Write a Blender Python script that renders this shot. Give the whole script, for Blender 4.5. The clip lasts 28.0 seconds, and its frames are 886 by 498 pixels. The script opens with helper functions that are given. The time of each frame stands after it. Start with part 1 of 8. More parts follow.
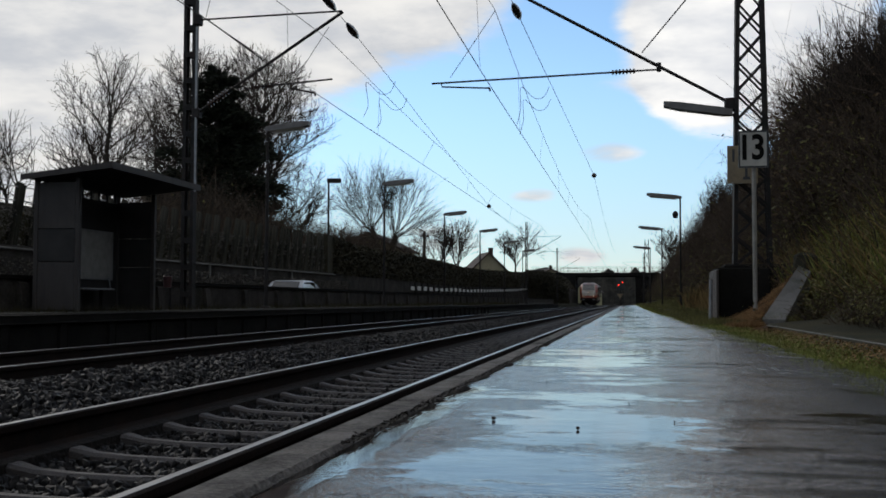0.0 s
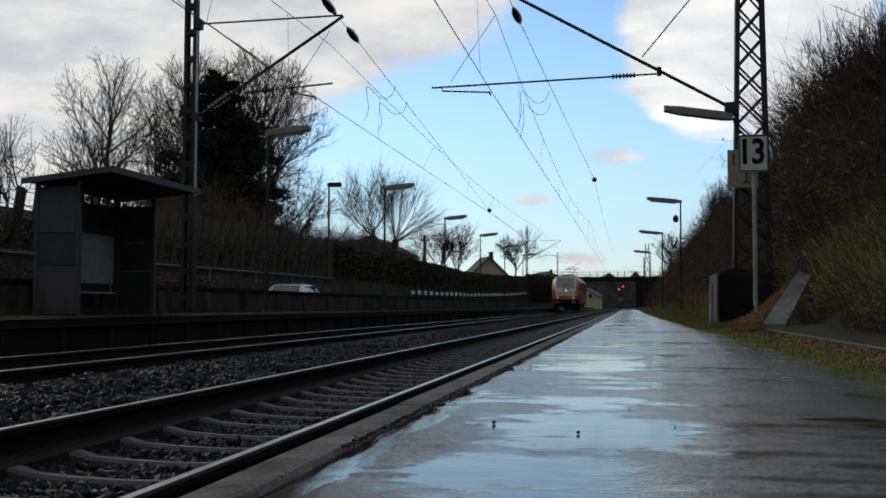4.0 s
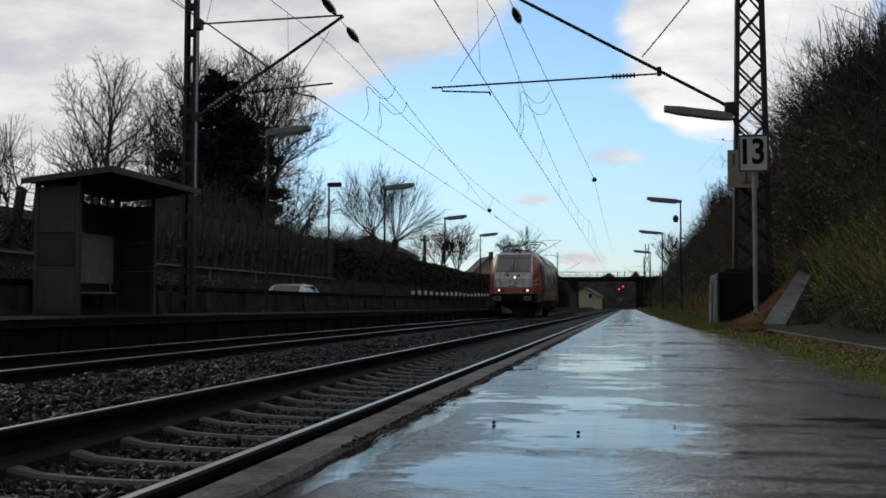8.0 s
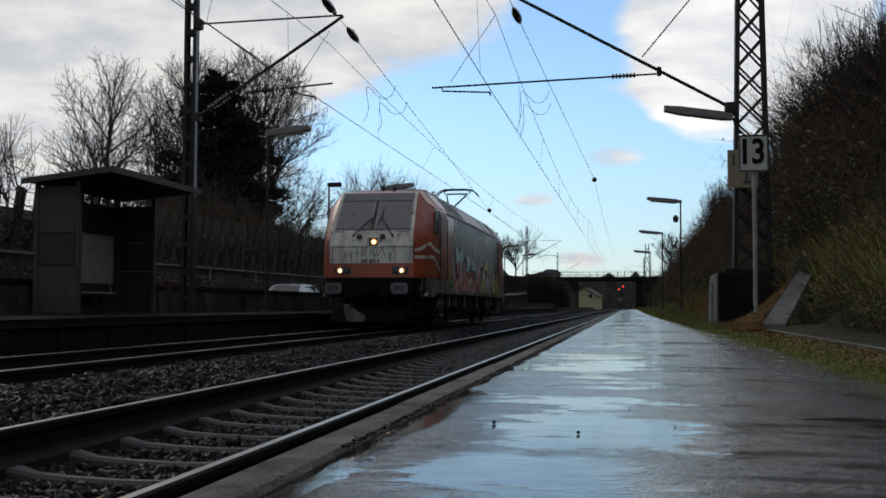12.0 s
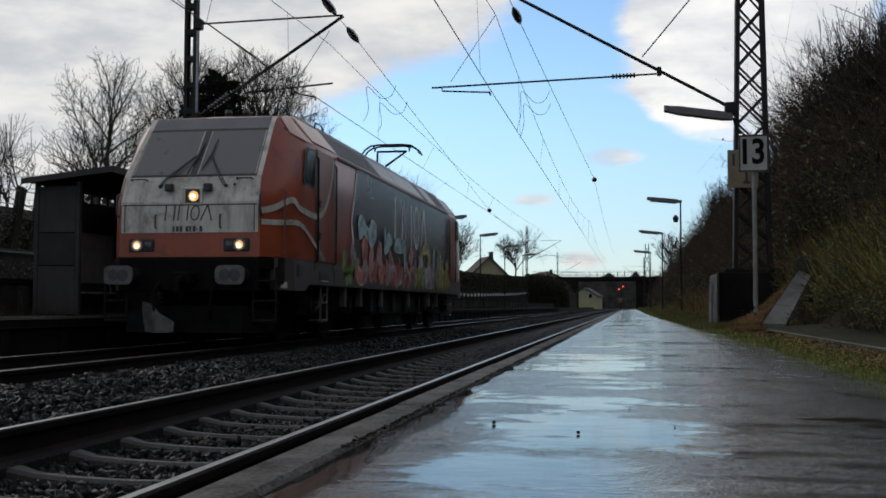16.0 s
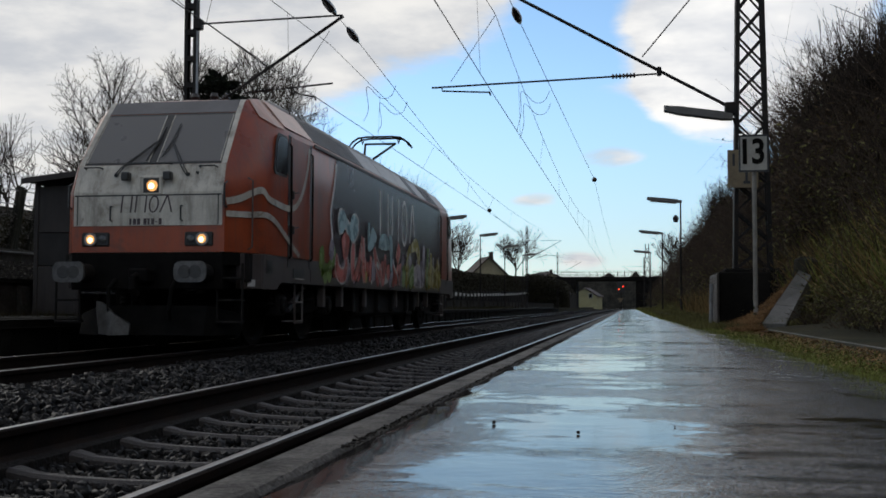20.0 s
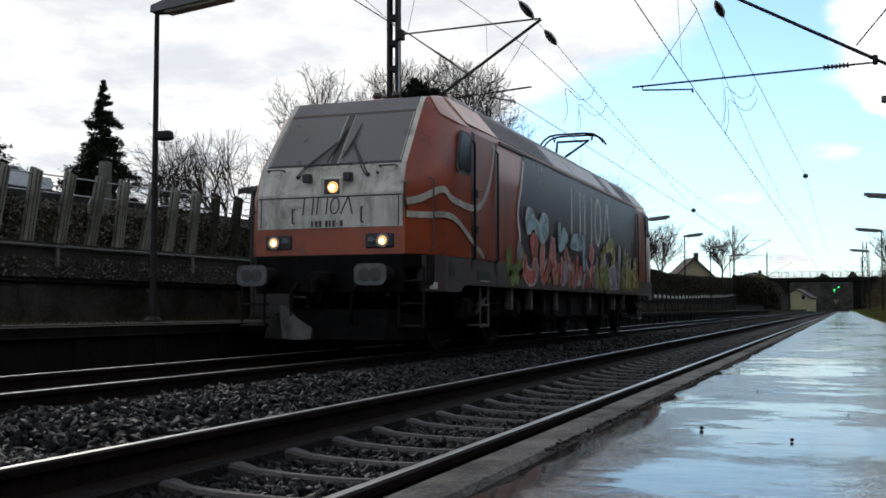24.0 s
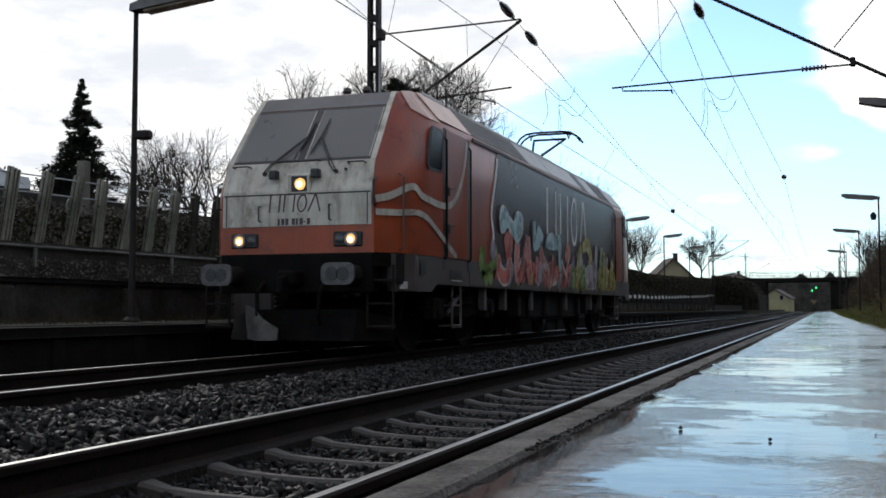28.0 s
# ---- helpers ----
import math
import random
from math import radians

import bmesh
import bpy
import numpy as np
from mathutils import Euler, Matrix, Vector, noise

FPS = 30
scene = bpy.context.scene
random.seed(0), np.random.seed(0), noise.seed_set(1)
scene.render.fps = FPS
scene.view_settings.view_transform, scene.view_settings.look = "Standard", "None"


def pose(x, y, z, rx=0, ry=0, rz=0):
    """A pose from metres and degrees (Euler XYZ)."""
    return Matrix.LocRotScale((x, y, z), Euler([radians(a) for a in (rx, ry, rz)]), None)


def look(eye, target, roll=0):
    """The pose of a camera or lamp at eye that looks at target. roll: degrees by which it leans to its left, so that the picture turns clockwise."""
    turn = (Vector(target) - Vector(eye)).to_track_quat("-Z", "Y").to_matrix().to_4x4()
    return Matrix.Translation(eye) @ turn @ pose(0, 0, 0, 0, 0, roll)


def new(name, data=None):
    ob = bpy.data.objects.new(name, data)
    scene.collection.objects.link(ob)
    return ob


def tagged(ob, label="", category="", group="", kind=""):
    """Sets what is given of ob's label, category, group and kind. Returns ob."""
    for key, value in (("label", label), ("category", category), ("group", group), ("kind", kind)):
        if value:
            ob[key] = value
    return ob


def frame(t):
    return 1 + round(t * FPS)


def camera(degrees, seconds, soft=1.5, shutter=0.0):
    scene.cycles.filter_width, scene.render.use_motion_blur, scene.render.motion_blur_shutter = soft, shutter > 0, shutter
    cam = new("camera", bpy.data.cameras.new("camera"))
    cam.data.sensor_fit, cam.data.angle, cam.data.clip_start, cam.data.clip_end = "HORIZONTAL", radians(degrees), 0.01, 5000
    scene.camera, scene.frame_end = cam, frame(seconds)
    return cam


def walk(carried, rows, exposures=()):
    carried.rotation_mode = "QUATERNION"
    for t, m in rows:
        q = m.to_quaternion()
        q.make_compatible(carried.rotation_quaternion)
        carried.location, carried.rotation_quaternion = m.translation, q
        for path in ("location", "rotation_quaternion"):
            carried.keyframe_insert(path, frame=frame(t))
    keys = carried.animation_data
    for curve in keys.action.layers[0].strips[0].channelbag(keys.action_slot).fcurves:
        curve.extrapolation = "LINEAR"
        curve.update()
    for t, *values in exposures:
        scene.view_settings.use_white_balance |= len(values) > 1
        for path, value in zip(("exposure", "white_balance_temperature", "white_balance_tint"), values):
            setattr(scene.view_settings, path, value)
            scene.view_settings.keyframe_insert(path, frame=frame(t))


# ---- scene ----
# Camera: low on the platform, standing still, then panning to the left
EYE = (0.0, 0.0, 0.624)
cam = camera(44.65, 28.0, soft=1.7)


def aim(yaw, pitch, roll):
    return pose(*EYE, 90 + pitch, roll, yaw)


walk(cam, [
    (0.0, aim(9.76, 2.803, -0.14)), (0.5, aim(9.773, 2.879, -0.16)), (1.0, aim(9.776, 2.904, -0.15)),
    (2.0, aim(9.74, 2.91, -0.18)), (2.5, aim(9.776, 3.021, -0.157)), (3.0, aim(9.776, 3.021, -0.157)),
    (21.7, aim(9.776, 3.021, -0.157)), (21.9, aim(9.79, 3.02, -0.15)), (22.0, aim(10.22, 2.98, 0.05)), (22.1, aim(10.44, 3.05, 0.05)),
    (22.2, aim(10.75, 3.12, 0.0)), (22.3, aim(12.68, 3.21, -0.1)), (22.4, aim(14.35, 3.24, -0.2)), (22.5, aim(16.12, 3.25, -0.25)),
    (23.0, aim(19.7, 3.2, -0.1)), (23.6, aim(20.5, 3.17, 0.05)), (24.5, aim(20.286, 3.159, 0.05)),
    (25.0, aim(19.963, 3.143, 0.0)), (25.5, aim(19.398, 3.181, 0.06)), (26.0, aim(19.398, 3.181, 0.06)),
    (28.0, aim(19.398, 3.181, 0.06))],
    exposures=((0.0, -0.45), (21.8, -0.45), (22.5, -0.40), (23.8, 0.02), (25.2, 0.02), (26.5, 0.08), (28.0, 0.11)))

# ---- world: broken cloud with a low sun hidden behind it, ahead and to the left ----
SUN_AZ, SUN_EL = -42.0, 24.0          # degrees from +y, negative to the left
sun_dir = Vector((math.sin(radians(SUN_AZ)) * math.cos(radians(SUN_EL)),
                  math.cos(radians(SUN_AZ)) * math.cos(radians(SUN_EL)), math.sin(radians(SUN_EL))))


class Nodes:
    """Short-hand for wiring a node tree."""

    def __init__(self, tree):
        self.tree = tree
        tree.nodes.clear()

    def add(self, kind, inputs=None, **props):
        n = self.tree.nodes.new(kind)
        for k, v in props.items():
            if k == "operation":
                n.operation = v
            elif k == "blend_type":
                n.blend_type = v
            elif k == "data_type":
                n.data_type = v
            elif k == "interpolation_type":
                n.interpolation_type = v
            elif k == "sky_type":
                n.sky_type = v
            elif k == "feature":
                n.feature = v
            elif k == "distance":
                n.distance = v
            elif k == "bands_direction":
                n.bands_direction = v
        for k, v in (inputs or {}).items():
            s = n.inputs[k]
            if isinstance(v, bpy.types.NodeSocket):
                self.tree.links.new(v, s)
            else:
                s.default_value = v
        return n

    def math(self, op, a, b=0.0, c=0.0):
        return self.add("ShaderNodeMath", {0: a, 1: b, 2: c}, operation=op).outputs[0]

    def ramp(self, fac, stops):
        n = self.tree.nodes.new("ShaderNodeValToRGB")
        els = n.color_ramp.elements
        els[0].position, els[0].color = stops[0][0], stops[0][1]
        els[1].position, els[1].color = stops[-1][0], stops[-1][1]
        for p, c in stops[1:-1]:
            els.new(p).color = c
        self.tree.links.new(fac, n.inputs[0])
        return n.outputs[0]

    def smooth(self, v, a, b):
        return self.add("ShaderNodeMapRange", {0: v, 1: a, 2: b, 3: 0.0, 4: 1.0}, interpolation_type="SMOOTHSTEP").outputs[0]

    def mix(self, fac, a, b):
        n = self.tree.nodes.new("ShaderNodeMix")
        n.data_type = "RGBA"
        for i, v in ((0, fac), (6, a), (7, b)):
            if isinstance(v, bpy.types.NodeSocket):
                self.tree.links.new(v, n.inputs[i])
            else:
                n.inputs[i].default_value = v
        return n.outputs[2]


def heading(az, el):
    a, e = radians(az), radians(el)
    return (math.sin(a) * math.cos(e), math.cos(a) * math.cos(e), math.sin(e))


def build_world():
    w = bpy.data.worlds.new("sky")
    scene.world = w
    w.use_nodes = True
    n = Nodes(w.node_tree)
    sky = n.add("ShaderNodeTexSky", sky_type="NISHITA")
    sky.sun_disc = False
    sky.sun_elevation, sky.sun_rotation = radians(SUN_EL), radians(SUN_AZ)
    sky.air_density, sky.dust_density, sky.ozone_density = 1.0, 0.0, 2.5
    d = n.add("ShaderNodeTexCoord").outputs["Generated"]
    sep = n.add("ShaderNodeSeparateXYZ", {0: d})
    up = n.math("ADD", n.math("MAXIMUM", sep.outputs[2], 0.0), 0.16)
    flat = n.add("ShaderNodeCombineXYZ", {0: n.math("DIVIDE", sep.outputs[0], up), 1: n.math("DIVIDE", sep.outputs[1], up), 2: 0.0}).outputs[0]
    big = n.add("ShaderNodeTexNoise", {"Vector": flat, "Scale": 0.9, "Detail": 9.0, "Roughness": 0.58, "Distortion": 0.25}).outputs[0]
    fine = n.add("ShaderNodeTexNoise", {"Vector": flat, "Scale": 2.6, "Detail": 8.0, "Roughness": 0.6}).outputs[0]

    def near(az, el, inner, outer):
        dot = n.add("ShaderNodeVectorMath", {0: d, 1: heading(az, el)}, operation="DOT_PRODUCT").outputs["Value"]
        return n.smooth(dot, math.cos(radians(outer)), math.cos(radians(inner)))

    # the clear opening ahead and the cloud banks round it
    clear = n.math("MAXIMUM", near(-4.0, 8.0, 3.0, 13.0), n.math("MULTIPLY", near(-12.0, 5.0, 1.0, 9.0), 0.8))
    clear = n.math("MAXIMUM", clear, n.math("MULTIPLY", near(4.0, 6.0, 1.0, 8.0), 0.9))
    cover = n.math("ADD", n.math("ADD", big, n.math("MULTIPLY", fine, 0.5)), 0.03)
    cover = n.math("SUBTRACT", cover, n.math("MULTIPLY", clear, 0.40))
    for az, el, inner, outer, gain in ((6.0, 14.0, 2.0, 7.5, 0.42), (1.0, 13.0, 0.5, 4.0, 0.22), (-34.0, 20.0, 8.0, 24.0, 0.25), (-12.0, 16.5, 1.5, 7.5, 0.25), (-9.0, 2.5, 0.5, 4.0, 0.2), (3.2, 11.6, 0.5, 3.4, 0.26), (-8.0, 15.5, 1.5, 6.0, 0.14)):
        cover = n.math("ADD", cover, n.math("MULTIPLY", near(az, el, inner, outer), gain))
    # small flat puffs low in the clear part
    east = n.math("DIVIDE", sep.outputs[0], n.math("MAXIMUM", sep.outputs[1], 0.05))
    for az, el, wide, high, gain in ((-2.4, 2.5, 1.6, 0.55, 0.52), (-0.8, 7.8, 2.0, 0.6, 0.40), (-5.0, 5.7, 1.8, 0.5, 0.42), (-3.0, 11.2, 3.2, 0.5, 0.22), (-0.5, 5.0, 1.6, 0.3, 0.24)):
        a = n.math("DIVIDE", n.math("SUBTRACT", east, math.tan(radians(az))), math.tan(radians(wide)))
        b = n.math("DIVIDE", n.math("SUBTRACT", sep.outputs[2], math.sin(radians(el))), math.sin(radians(high)))
        r = n.math("SQRT", n.math("ADD", n.math("MULTIPLY", a, a), n.math("MULTIPLY", b, b)))
        r = n.math("ADD", r, n.math("MULTIPLY_ADD", fine, 1.6, -0.8))
        cover = n.math("ADD", cover, n.math("MULTIPLY", n.smooth(r, 1.7, 0.2), gain))
    mask = n.smooth(cover, 0.64, 0.88)
    toward = n.add("ShaderNodeVectorMath", {0: d, 1: tuple(sun_dir)}, operation="DOT_PRODUCT").outputs["Value"]
    lit = n.smooth(toward, -0.6, 0.7)
    bright = n.math("MULTIPLY_ADD", lit, 0.14, 1.10)
    bright = n.math("ADD", bright, n.math("MULTIPLY", near(7.0, 12.0, 3.0, 10.0), 0.24))
    shade = n.smooth(n.math("MULTIPLY_ADD", fine, 0.6, n.math("MULTIPLY", big, 0.4)), 0.40, 0.62)
    tone = n.mix(shade, (0.64, 0.665, 0.71, 1), (1.0, 0.985, 0.955, 1))
    cloud = n.add("ShaderNodeVectorMath", {0: tone, 3: bright}, operation="SCALE").outputs[0]
    blue = n.add("ShaderNodeVectorMath", {0: sky.outputs[0], 1: (0.192, 0.200, 0.206)}, operation="MULTIPLY").outputs[0]
    # thin haze low in the sky
    low = n.math("MULTIPLY", n.smooth(sep.outputs[2], 0.22, 0.0), 0.55)
    blue = n.mix(low, blue, (0.43, 0.605, 0.87, 1))
    both = n.mix(mask, blue, cloud)
    bg = n.add("ShaderNodeBackground", {0: both, 1: 1.0})
    out = n.add("ShaderNodeOutputWorld", {0: bg.outputs[0]})


build_world()
sun = new("sun", bpy.data.lights.new("sun", "SUN"))
sun.data.energy, sun.data.angle, sun.data.color = 0.5, radians(14), (1.0, 0.94, 0.86)
sun.matrix_world = look(tuple(sun_dir * 200), (0, 0, 0))

# ---- materials ----


def surface(name, dark, light, scale=6.0, rough=(0.5, 0.8), metal=0.0, bump=0.2, grain=60.0, stains=None, per_object=0.0, coords="Object",
            spec=0.5, island=0.0, runs=None):
    """A painted, mineral or wooden surface: two scales of variation, relief, optional stains."""
    m = bpy.data.materials.new(name)
    m.use_nodes = True
    n = Nodes(m.node_tree)
    v = n.add("ShaderNodeTexCoord").outputs[coords]
    a = n.add("ShaderNodeTexNoise", {"Vector": v, "Scale": scale, "Detail": 5.0, "Roughness": 0.6}).outputs[0]
    b = n.add("ShaderNodeTexNoise", {"Vector": v, "Scale": grain, "Detail": 3.0, "Roughness": 0.7}).outputs[0]
    t = n.math("ADD", n.math("MULTIPLY", a, 0.65), n.math("MULTIPLY", b, 0.35))
    t = n.smooth(t, 0.3, 0.7)
    if per_object:
        r = n.add("ShaderNodeObjectInfo").outputs["Random"]
        t = n.math("ADD", t, n.math("MULTIPLY_ADD", r, 2 * per_object, -per_object))
    if island:
        r = n.add("ShaderNodeNewGeometry").outputs["Random Per Island"]
        t = n.math("ADD", t, n.math("MULTIPLY_ADD", r, 2 * island, -island))
    t = n.add("ShaderNodeClamp", {0: t}).outputs[0]
    c = n.mix(t, (*dark, 1), (*light, 1))
    if stains:
        col, size, amount = stains
        s = n.add("ShaderNodeTexNoise", {"Vector": v, "Scale": size, "Detail": 6.0, "Roughness": 0.7, "Distortion": 0.6}).outputs[0]
        c = n.mix(n.math("MULTIPLY", n.smooth(s, 0.5, 0.7), amount), c, (*col, 1))
    if runs:
        col, amount = runs
        mp = n.add("ShaderNodeMapping", {"Vector": v, "Scale": (7.0, 7.0, 0.7)}).outputs[0]
        s = n.add("ShaderNodeTexNoise", {"Vector": mp, "Scale": 1.0, "Detail": 6.0, "Roughness": 0.72}).outputs[0]
        c = n.mix(n.math("MULTIPLY", n.smooth(s, 0.42, 0.72), amount), c, (*col, 1))
    ro = n.math("MULTIPLY_ADD", a, rough[1] - rough[0], rough[0])
    bs = n.add("ShaderNodeBsdfPrincipled", {"Base Color": c, "Roughness": ro, "Metallic": metal, "Specular IOR Level": spec})
    if bump:
        bn = n.add("ShaderNodeBump", {"Strength": bump, "Distance": 0.02, "Height": b})
        n.tree.links.new(bn.outputs[0], bs.inputs["Normal"])
    n.add("ShaderNodeOutputMaterial", {0: bs.outputs[0]})
    return m


def glow(name, colour, strength):
    m = bpy.data.materials.new(name)
    m.use_nodes = True
    n = Nodes(m.node_tree)
    e = n.add("ShaderNodeEmission", {0: (*colour, 1), 1: strength})
    n.add("ShaderNodeOutputMaterial", {0: e.outputs[0]})
    return m


def wet_asphalt():
    m = bpy.data.materials.new("wet_asphalt")
    m.use_nodes = True
    n = Nodes(m.node_tree)
    v = n.add("ShaderNodeTexCoord").outputs["Object"]
    sep = n.add("ShaderNodeSeparateXYZ", {0: v})

    def stretched(sx, sy, scale, detail, rough=0.6, shift=(0.0, 0.0, 0.0), twist=0.0):
        mp = n.add("ShaderNodeMapping", {"Vector": v, "Scale": (sx, sy, 1.0), "Location": shift}).outputs[0]
        return n.add("ShaderNodeTexNoise", {"Vector": mp, "Scale": scale, "Detail": detail, "Roughness": rough, "Distortion": twist}).outputs[0]

    pools = stretched(0.55, 1.0, 1.7, 6.0, 0.62, twist=0.4)
    rim = stretched(0.8, 1.2, 13.0, 5.0, 0.72)
    grit = stretched(1.0, 0.8, 60.0, 4.0, 0.7)
    patch = stretched(0.6, 1.2, 3.2, 5.0, 0.68)
    stain = stretched(0.9, 2.6, 1.1, 4.0, 0.55, (3.1, 0.7, 0.0))
    chip = n.add("ShaderNodeTexVoronoi", {"Vector": v, "Scale": 105.0})
    speck = n.add("ShaderNodeSeparateColor", {0: chip.outputs["Color"]}).outputs[0]

    def spot(cx, cy, rx, ry, soft=0.6):
        a = n.math("DIVIDE", n.math("SUBTRACT", sep.outputs[0], cx), rx)
        b = n.math("DIVIDE", n.math("SUBTRACT", sep.outputs[1], cy), ry)
        r = n.math("SQRT", n.math("ADD", n.math("MULTIPLY", a, a), n.math("MULTIPLY", b, b)))
        r = n.math("ADD", r, n.math("MULTIPLY_ADD", rim, 1.6, -0.8))
        return n.smooth(r, 1.0 + soft, 1.0 - soft)

    # the surface falls towards the track side, where the water stands; one puddle lies along the kerb
    hollow = n.math("SUBTRACT", 0.66, n.math("MULTIPLY", n.math("ABSOLUTE", n.math("ADD", sep.outputs[0], 0.16)), 0.50))
    level = n.math("MULTIPLY_ADD", pools, 0.95, n.math("MULTIPLY", hollow, 0.37))
    level = n.math("ADD", level, n.math("MULTIPLY_ADD", rim, 0.30, -0.15))
    level = n.math("ADD", level, n.math("MULTIPLY_ADD", patch, 0.34, -0.19))
    level = n.math("ADD", level, n.math("MULTIPLY", spot(-0.61, 2.75, 0.07, 0.95), 0.50))
    level = n.math("SUBTRACT", level, n.math("MULTIPLY", spot(-0.50, 2.55, 0.09, 0.45), 0.16))
    level = n.math("ADD", level, n.math("MULTIPLY", spot(-0.27, 2.10, 0.24, 0.24), 0.14))
    water = n.smooth(level, 0.54, 0.72)
    damp = n.smooth(level, 0.28, 0.54)
    c = n.mix(n.smooth(n.math("MULTIPLY_ADD", speck, 0.6, n.math("MULTIPLY", grit, 0.7)), 0.45, 0.85), (0.016, 0.0145, 0.013, 1), (0.25, 0.225, 0.205, 1))
    c = n.mix(n.math("MULTIPLY", n.smooth(patch, 0.4, 0.66), 0.55), c, (0.10, 0.084, 0.075, 1))
    c = n.mix(n.math("MULTIPLY", damp, 0.6), c, (0.035, 0.024, 0.021, 1))
    pits = n.math("MULTIPLY", n.smooth(stretched(1.0, 0.9, 24.0, 4.0, 0.6), 0.53, 0.62), n.math("SUBTRACT", 1.0, water))
    c = n.mix(n.math("MULTIPLY", pits, 0.75), c, (0.012, 0.010, 0.009, 1))
    # dark stains, and hollows with the bank's dark reflection put into their colour
    dark_mix = n.math("MULTIPLY", n.smooth(stain, 0.60, 0.66), 0.6)
    spots = None
    for cx, cy, rx, ry in ((0.43, 3.09, 0.15, 0.05), (0.34, 2.52, 0.10, 0.05), (0.33, 2.14, 0.16, 0.035), (0.10, 4.6, 0.25, 0.06), (0.32, 5.6, 0.2, 0.10), (0.50, 2.35, 0.12, 0.06), (0.42, 1.95, 0.2, 0.05)):
        spots = spot(cx, cy, rx, ry) if spots is None else n.math("MAXIMUM", spots, spot(cx, cy, rx, ry))
    dark_mix = n.math("MAXIMUM", dark_mix, n.math("MULTIPLY", spots, 0.9))
    # darker to the right: damp asphalt, with the slope's dark reflection painted in
    side = n.math("ADD", sep.outputs[0], n.math("MULTIPLY_ADD", patch, 1.0, -0.5))
    dark_mix = n.math("MAXIMUM", dark_mix, n.math("MULTIPLY", n.smooth(side, 0.18, 0.8), 0.9))
    c = n.mix(dark_mix, c, (0.006, 0.006, 0.006, 1))
    rough = n.math("MULTIPLY_ADD", damp, -0.14, 0.35)
    rough = n.math("MULTIPLY_ADD", water, -0.19, rough)
    rough = n.math("ADD", rough, n.math("MULTIPLY_ADD", patch, 0.16, -0.08))
    ripple = stretched(0.5, 1.0, 6.0, 4.0, 0.5)
    dry = n.math("SUBTRACT", 1.0, n.math("MULTIPLY", water, 0.95))
    dry = n.math("MULTIPLY", dry, n.math("SUBTRACT", 1.0, n.math("MULTIPLY", damp, 0.78)))
    h = n.math("MULTIPLY", dry, n.math("ADD", n.math("MULTIPLY", chip.outputs[0], 0.9), n.math("MULTIPLY", grit, 1.3)))
    h = n.math("ADD", h, n.math("MULTIPLY", ripple, 0.22))
    bn = n.add("ShaderNodeBump", {"Strength": 0.8, "Distance": 0.010, "Height": h})
    gloss = n.math("MULTIPLY_ADD", water, -0.27, 0.54)
    gloss = n.math("MULTIPLY", gloss, n.math("SUBTRACT", 1.0, n.math("MULTIPLY", dark_mix, 0.5)))
    gloss = n.math("MULTIPLY", gloss, n.math("SUBTRACT", 1.0, n.math("MULTIPLY", spots, 0.7)))
    gloss = n.math("MULTIPLY", gloss, n.math("SUBTRACT", 1.0, n.math("MULTIPLY", pits, 0.65)))
    bs = n.add("ShaderNodeBsdfPrincipled", {"Base Color": c, "Roughness": rough, "Normal": bn.outputs[0], "IOR": 1.36, "Specular IOR Level": gloss})
    n.add("ShaderNodeOutputMaterial", {0: bs.outputs[0]})
    return m


def glass(name, tint, rough=0.05):
    m = bpy.data.materials.new(name)
    m.use_nodes = True
    n = Nodes(m.node_tree)
    v = n.add("ShaderNodeTexCoord").outputs["Object"]
    a = n.add("ShaderNodeTexNoise", {"Vector": v, "Scale": 3.0, "Detail": 4.0}).outputs[0]
    bs = n.add("ShaderNodeBsdfPrincipled", {"Base Color": (*tint, 1), "Roughness": n.math("MULTIPLY_ADD", a, 0.15, rough), "IOR": 1.5})
    n.add("ShaderNodeOutputMaterial", {0: bs.outputs[0]})
    return m


M = {}
M["asphalt"] = wet_asphalt()
M["kerb"] = surface("kerb_concrete", (0.04, 0.036, 0.032), (0.25, 0.228, 0.205), 5.0, (0.6, 0.95), bump=1.0, grain=80, stains=((0.035, 0.032, 0.026), 7.0, 0.7), per_object=0.12, spec=0.12)
M["concrete"] = surface("weathered_concrete", (0.075, 0.07, 0.062), (0.17, 0.16, 0.145), 1.5, (0.5, 0.85), bump=0.35, grain=40, stains=((0.05, 0.055, 0.04), 1.2, 0.7), per_object=0.1, spec=0.2)
# base colour near black: the deep shadow tone is put into it
M["dark_concrete"] = surface("shadow_black_concrete", (0.006, 0.0057, 0.005), (0.018, 0.0162, 0.0145), 1.2, (0.75, 0.95), bump=0.5, grain=30, stains=((0.011, 0.011, 0.008), 0.8, 0.8), spec=0.04)
M["sleeper"] = surface("sleeper_concrete", (0.025, 0.021, 0.0185), (0.068, 0.058, 0.053), 5.0, (0.4, 0.7), bump=0.5, grain=110, stains=((0.032, 0.024, 0.02), 7.0, 0.7), per_object=0.12, spec=0.3)
M["rail_head"] = surface("polished_rail_head", (0.28, 0.275, 0.27), (0.42, 0.41, 0.40), 5.0, (0.25, 0.4), metal=1.0, bump=0.03)
M["rail_rust"] = surface("rusty_rail", (0.007, 0.0055, 0.005), (0.020, 0.013, 0.010), 6.0, (0.65, 0.9), bump=0.3, spec=0.06)
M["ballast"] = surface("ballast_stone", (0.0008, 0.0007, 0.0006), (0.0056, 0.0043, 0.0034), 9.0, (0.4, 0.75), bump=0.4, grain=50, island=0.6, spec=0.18)
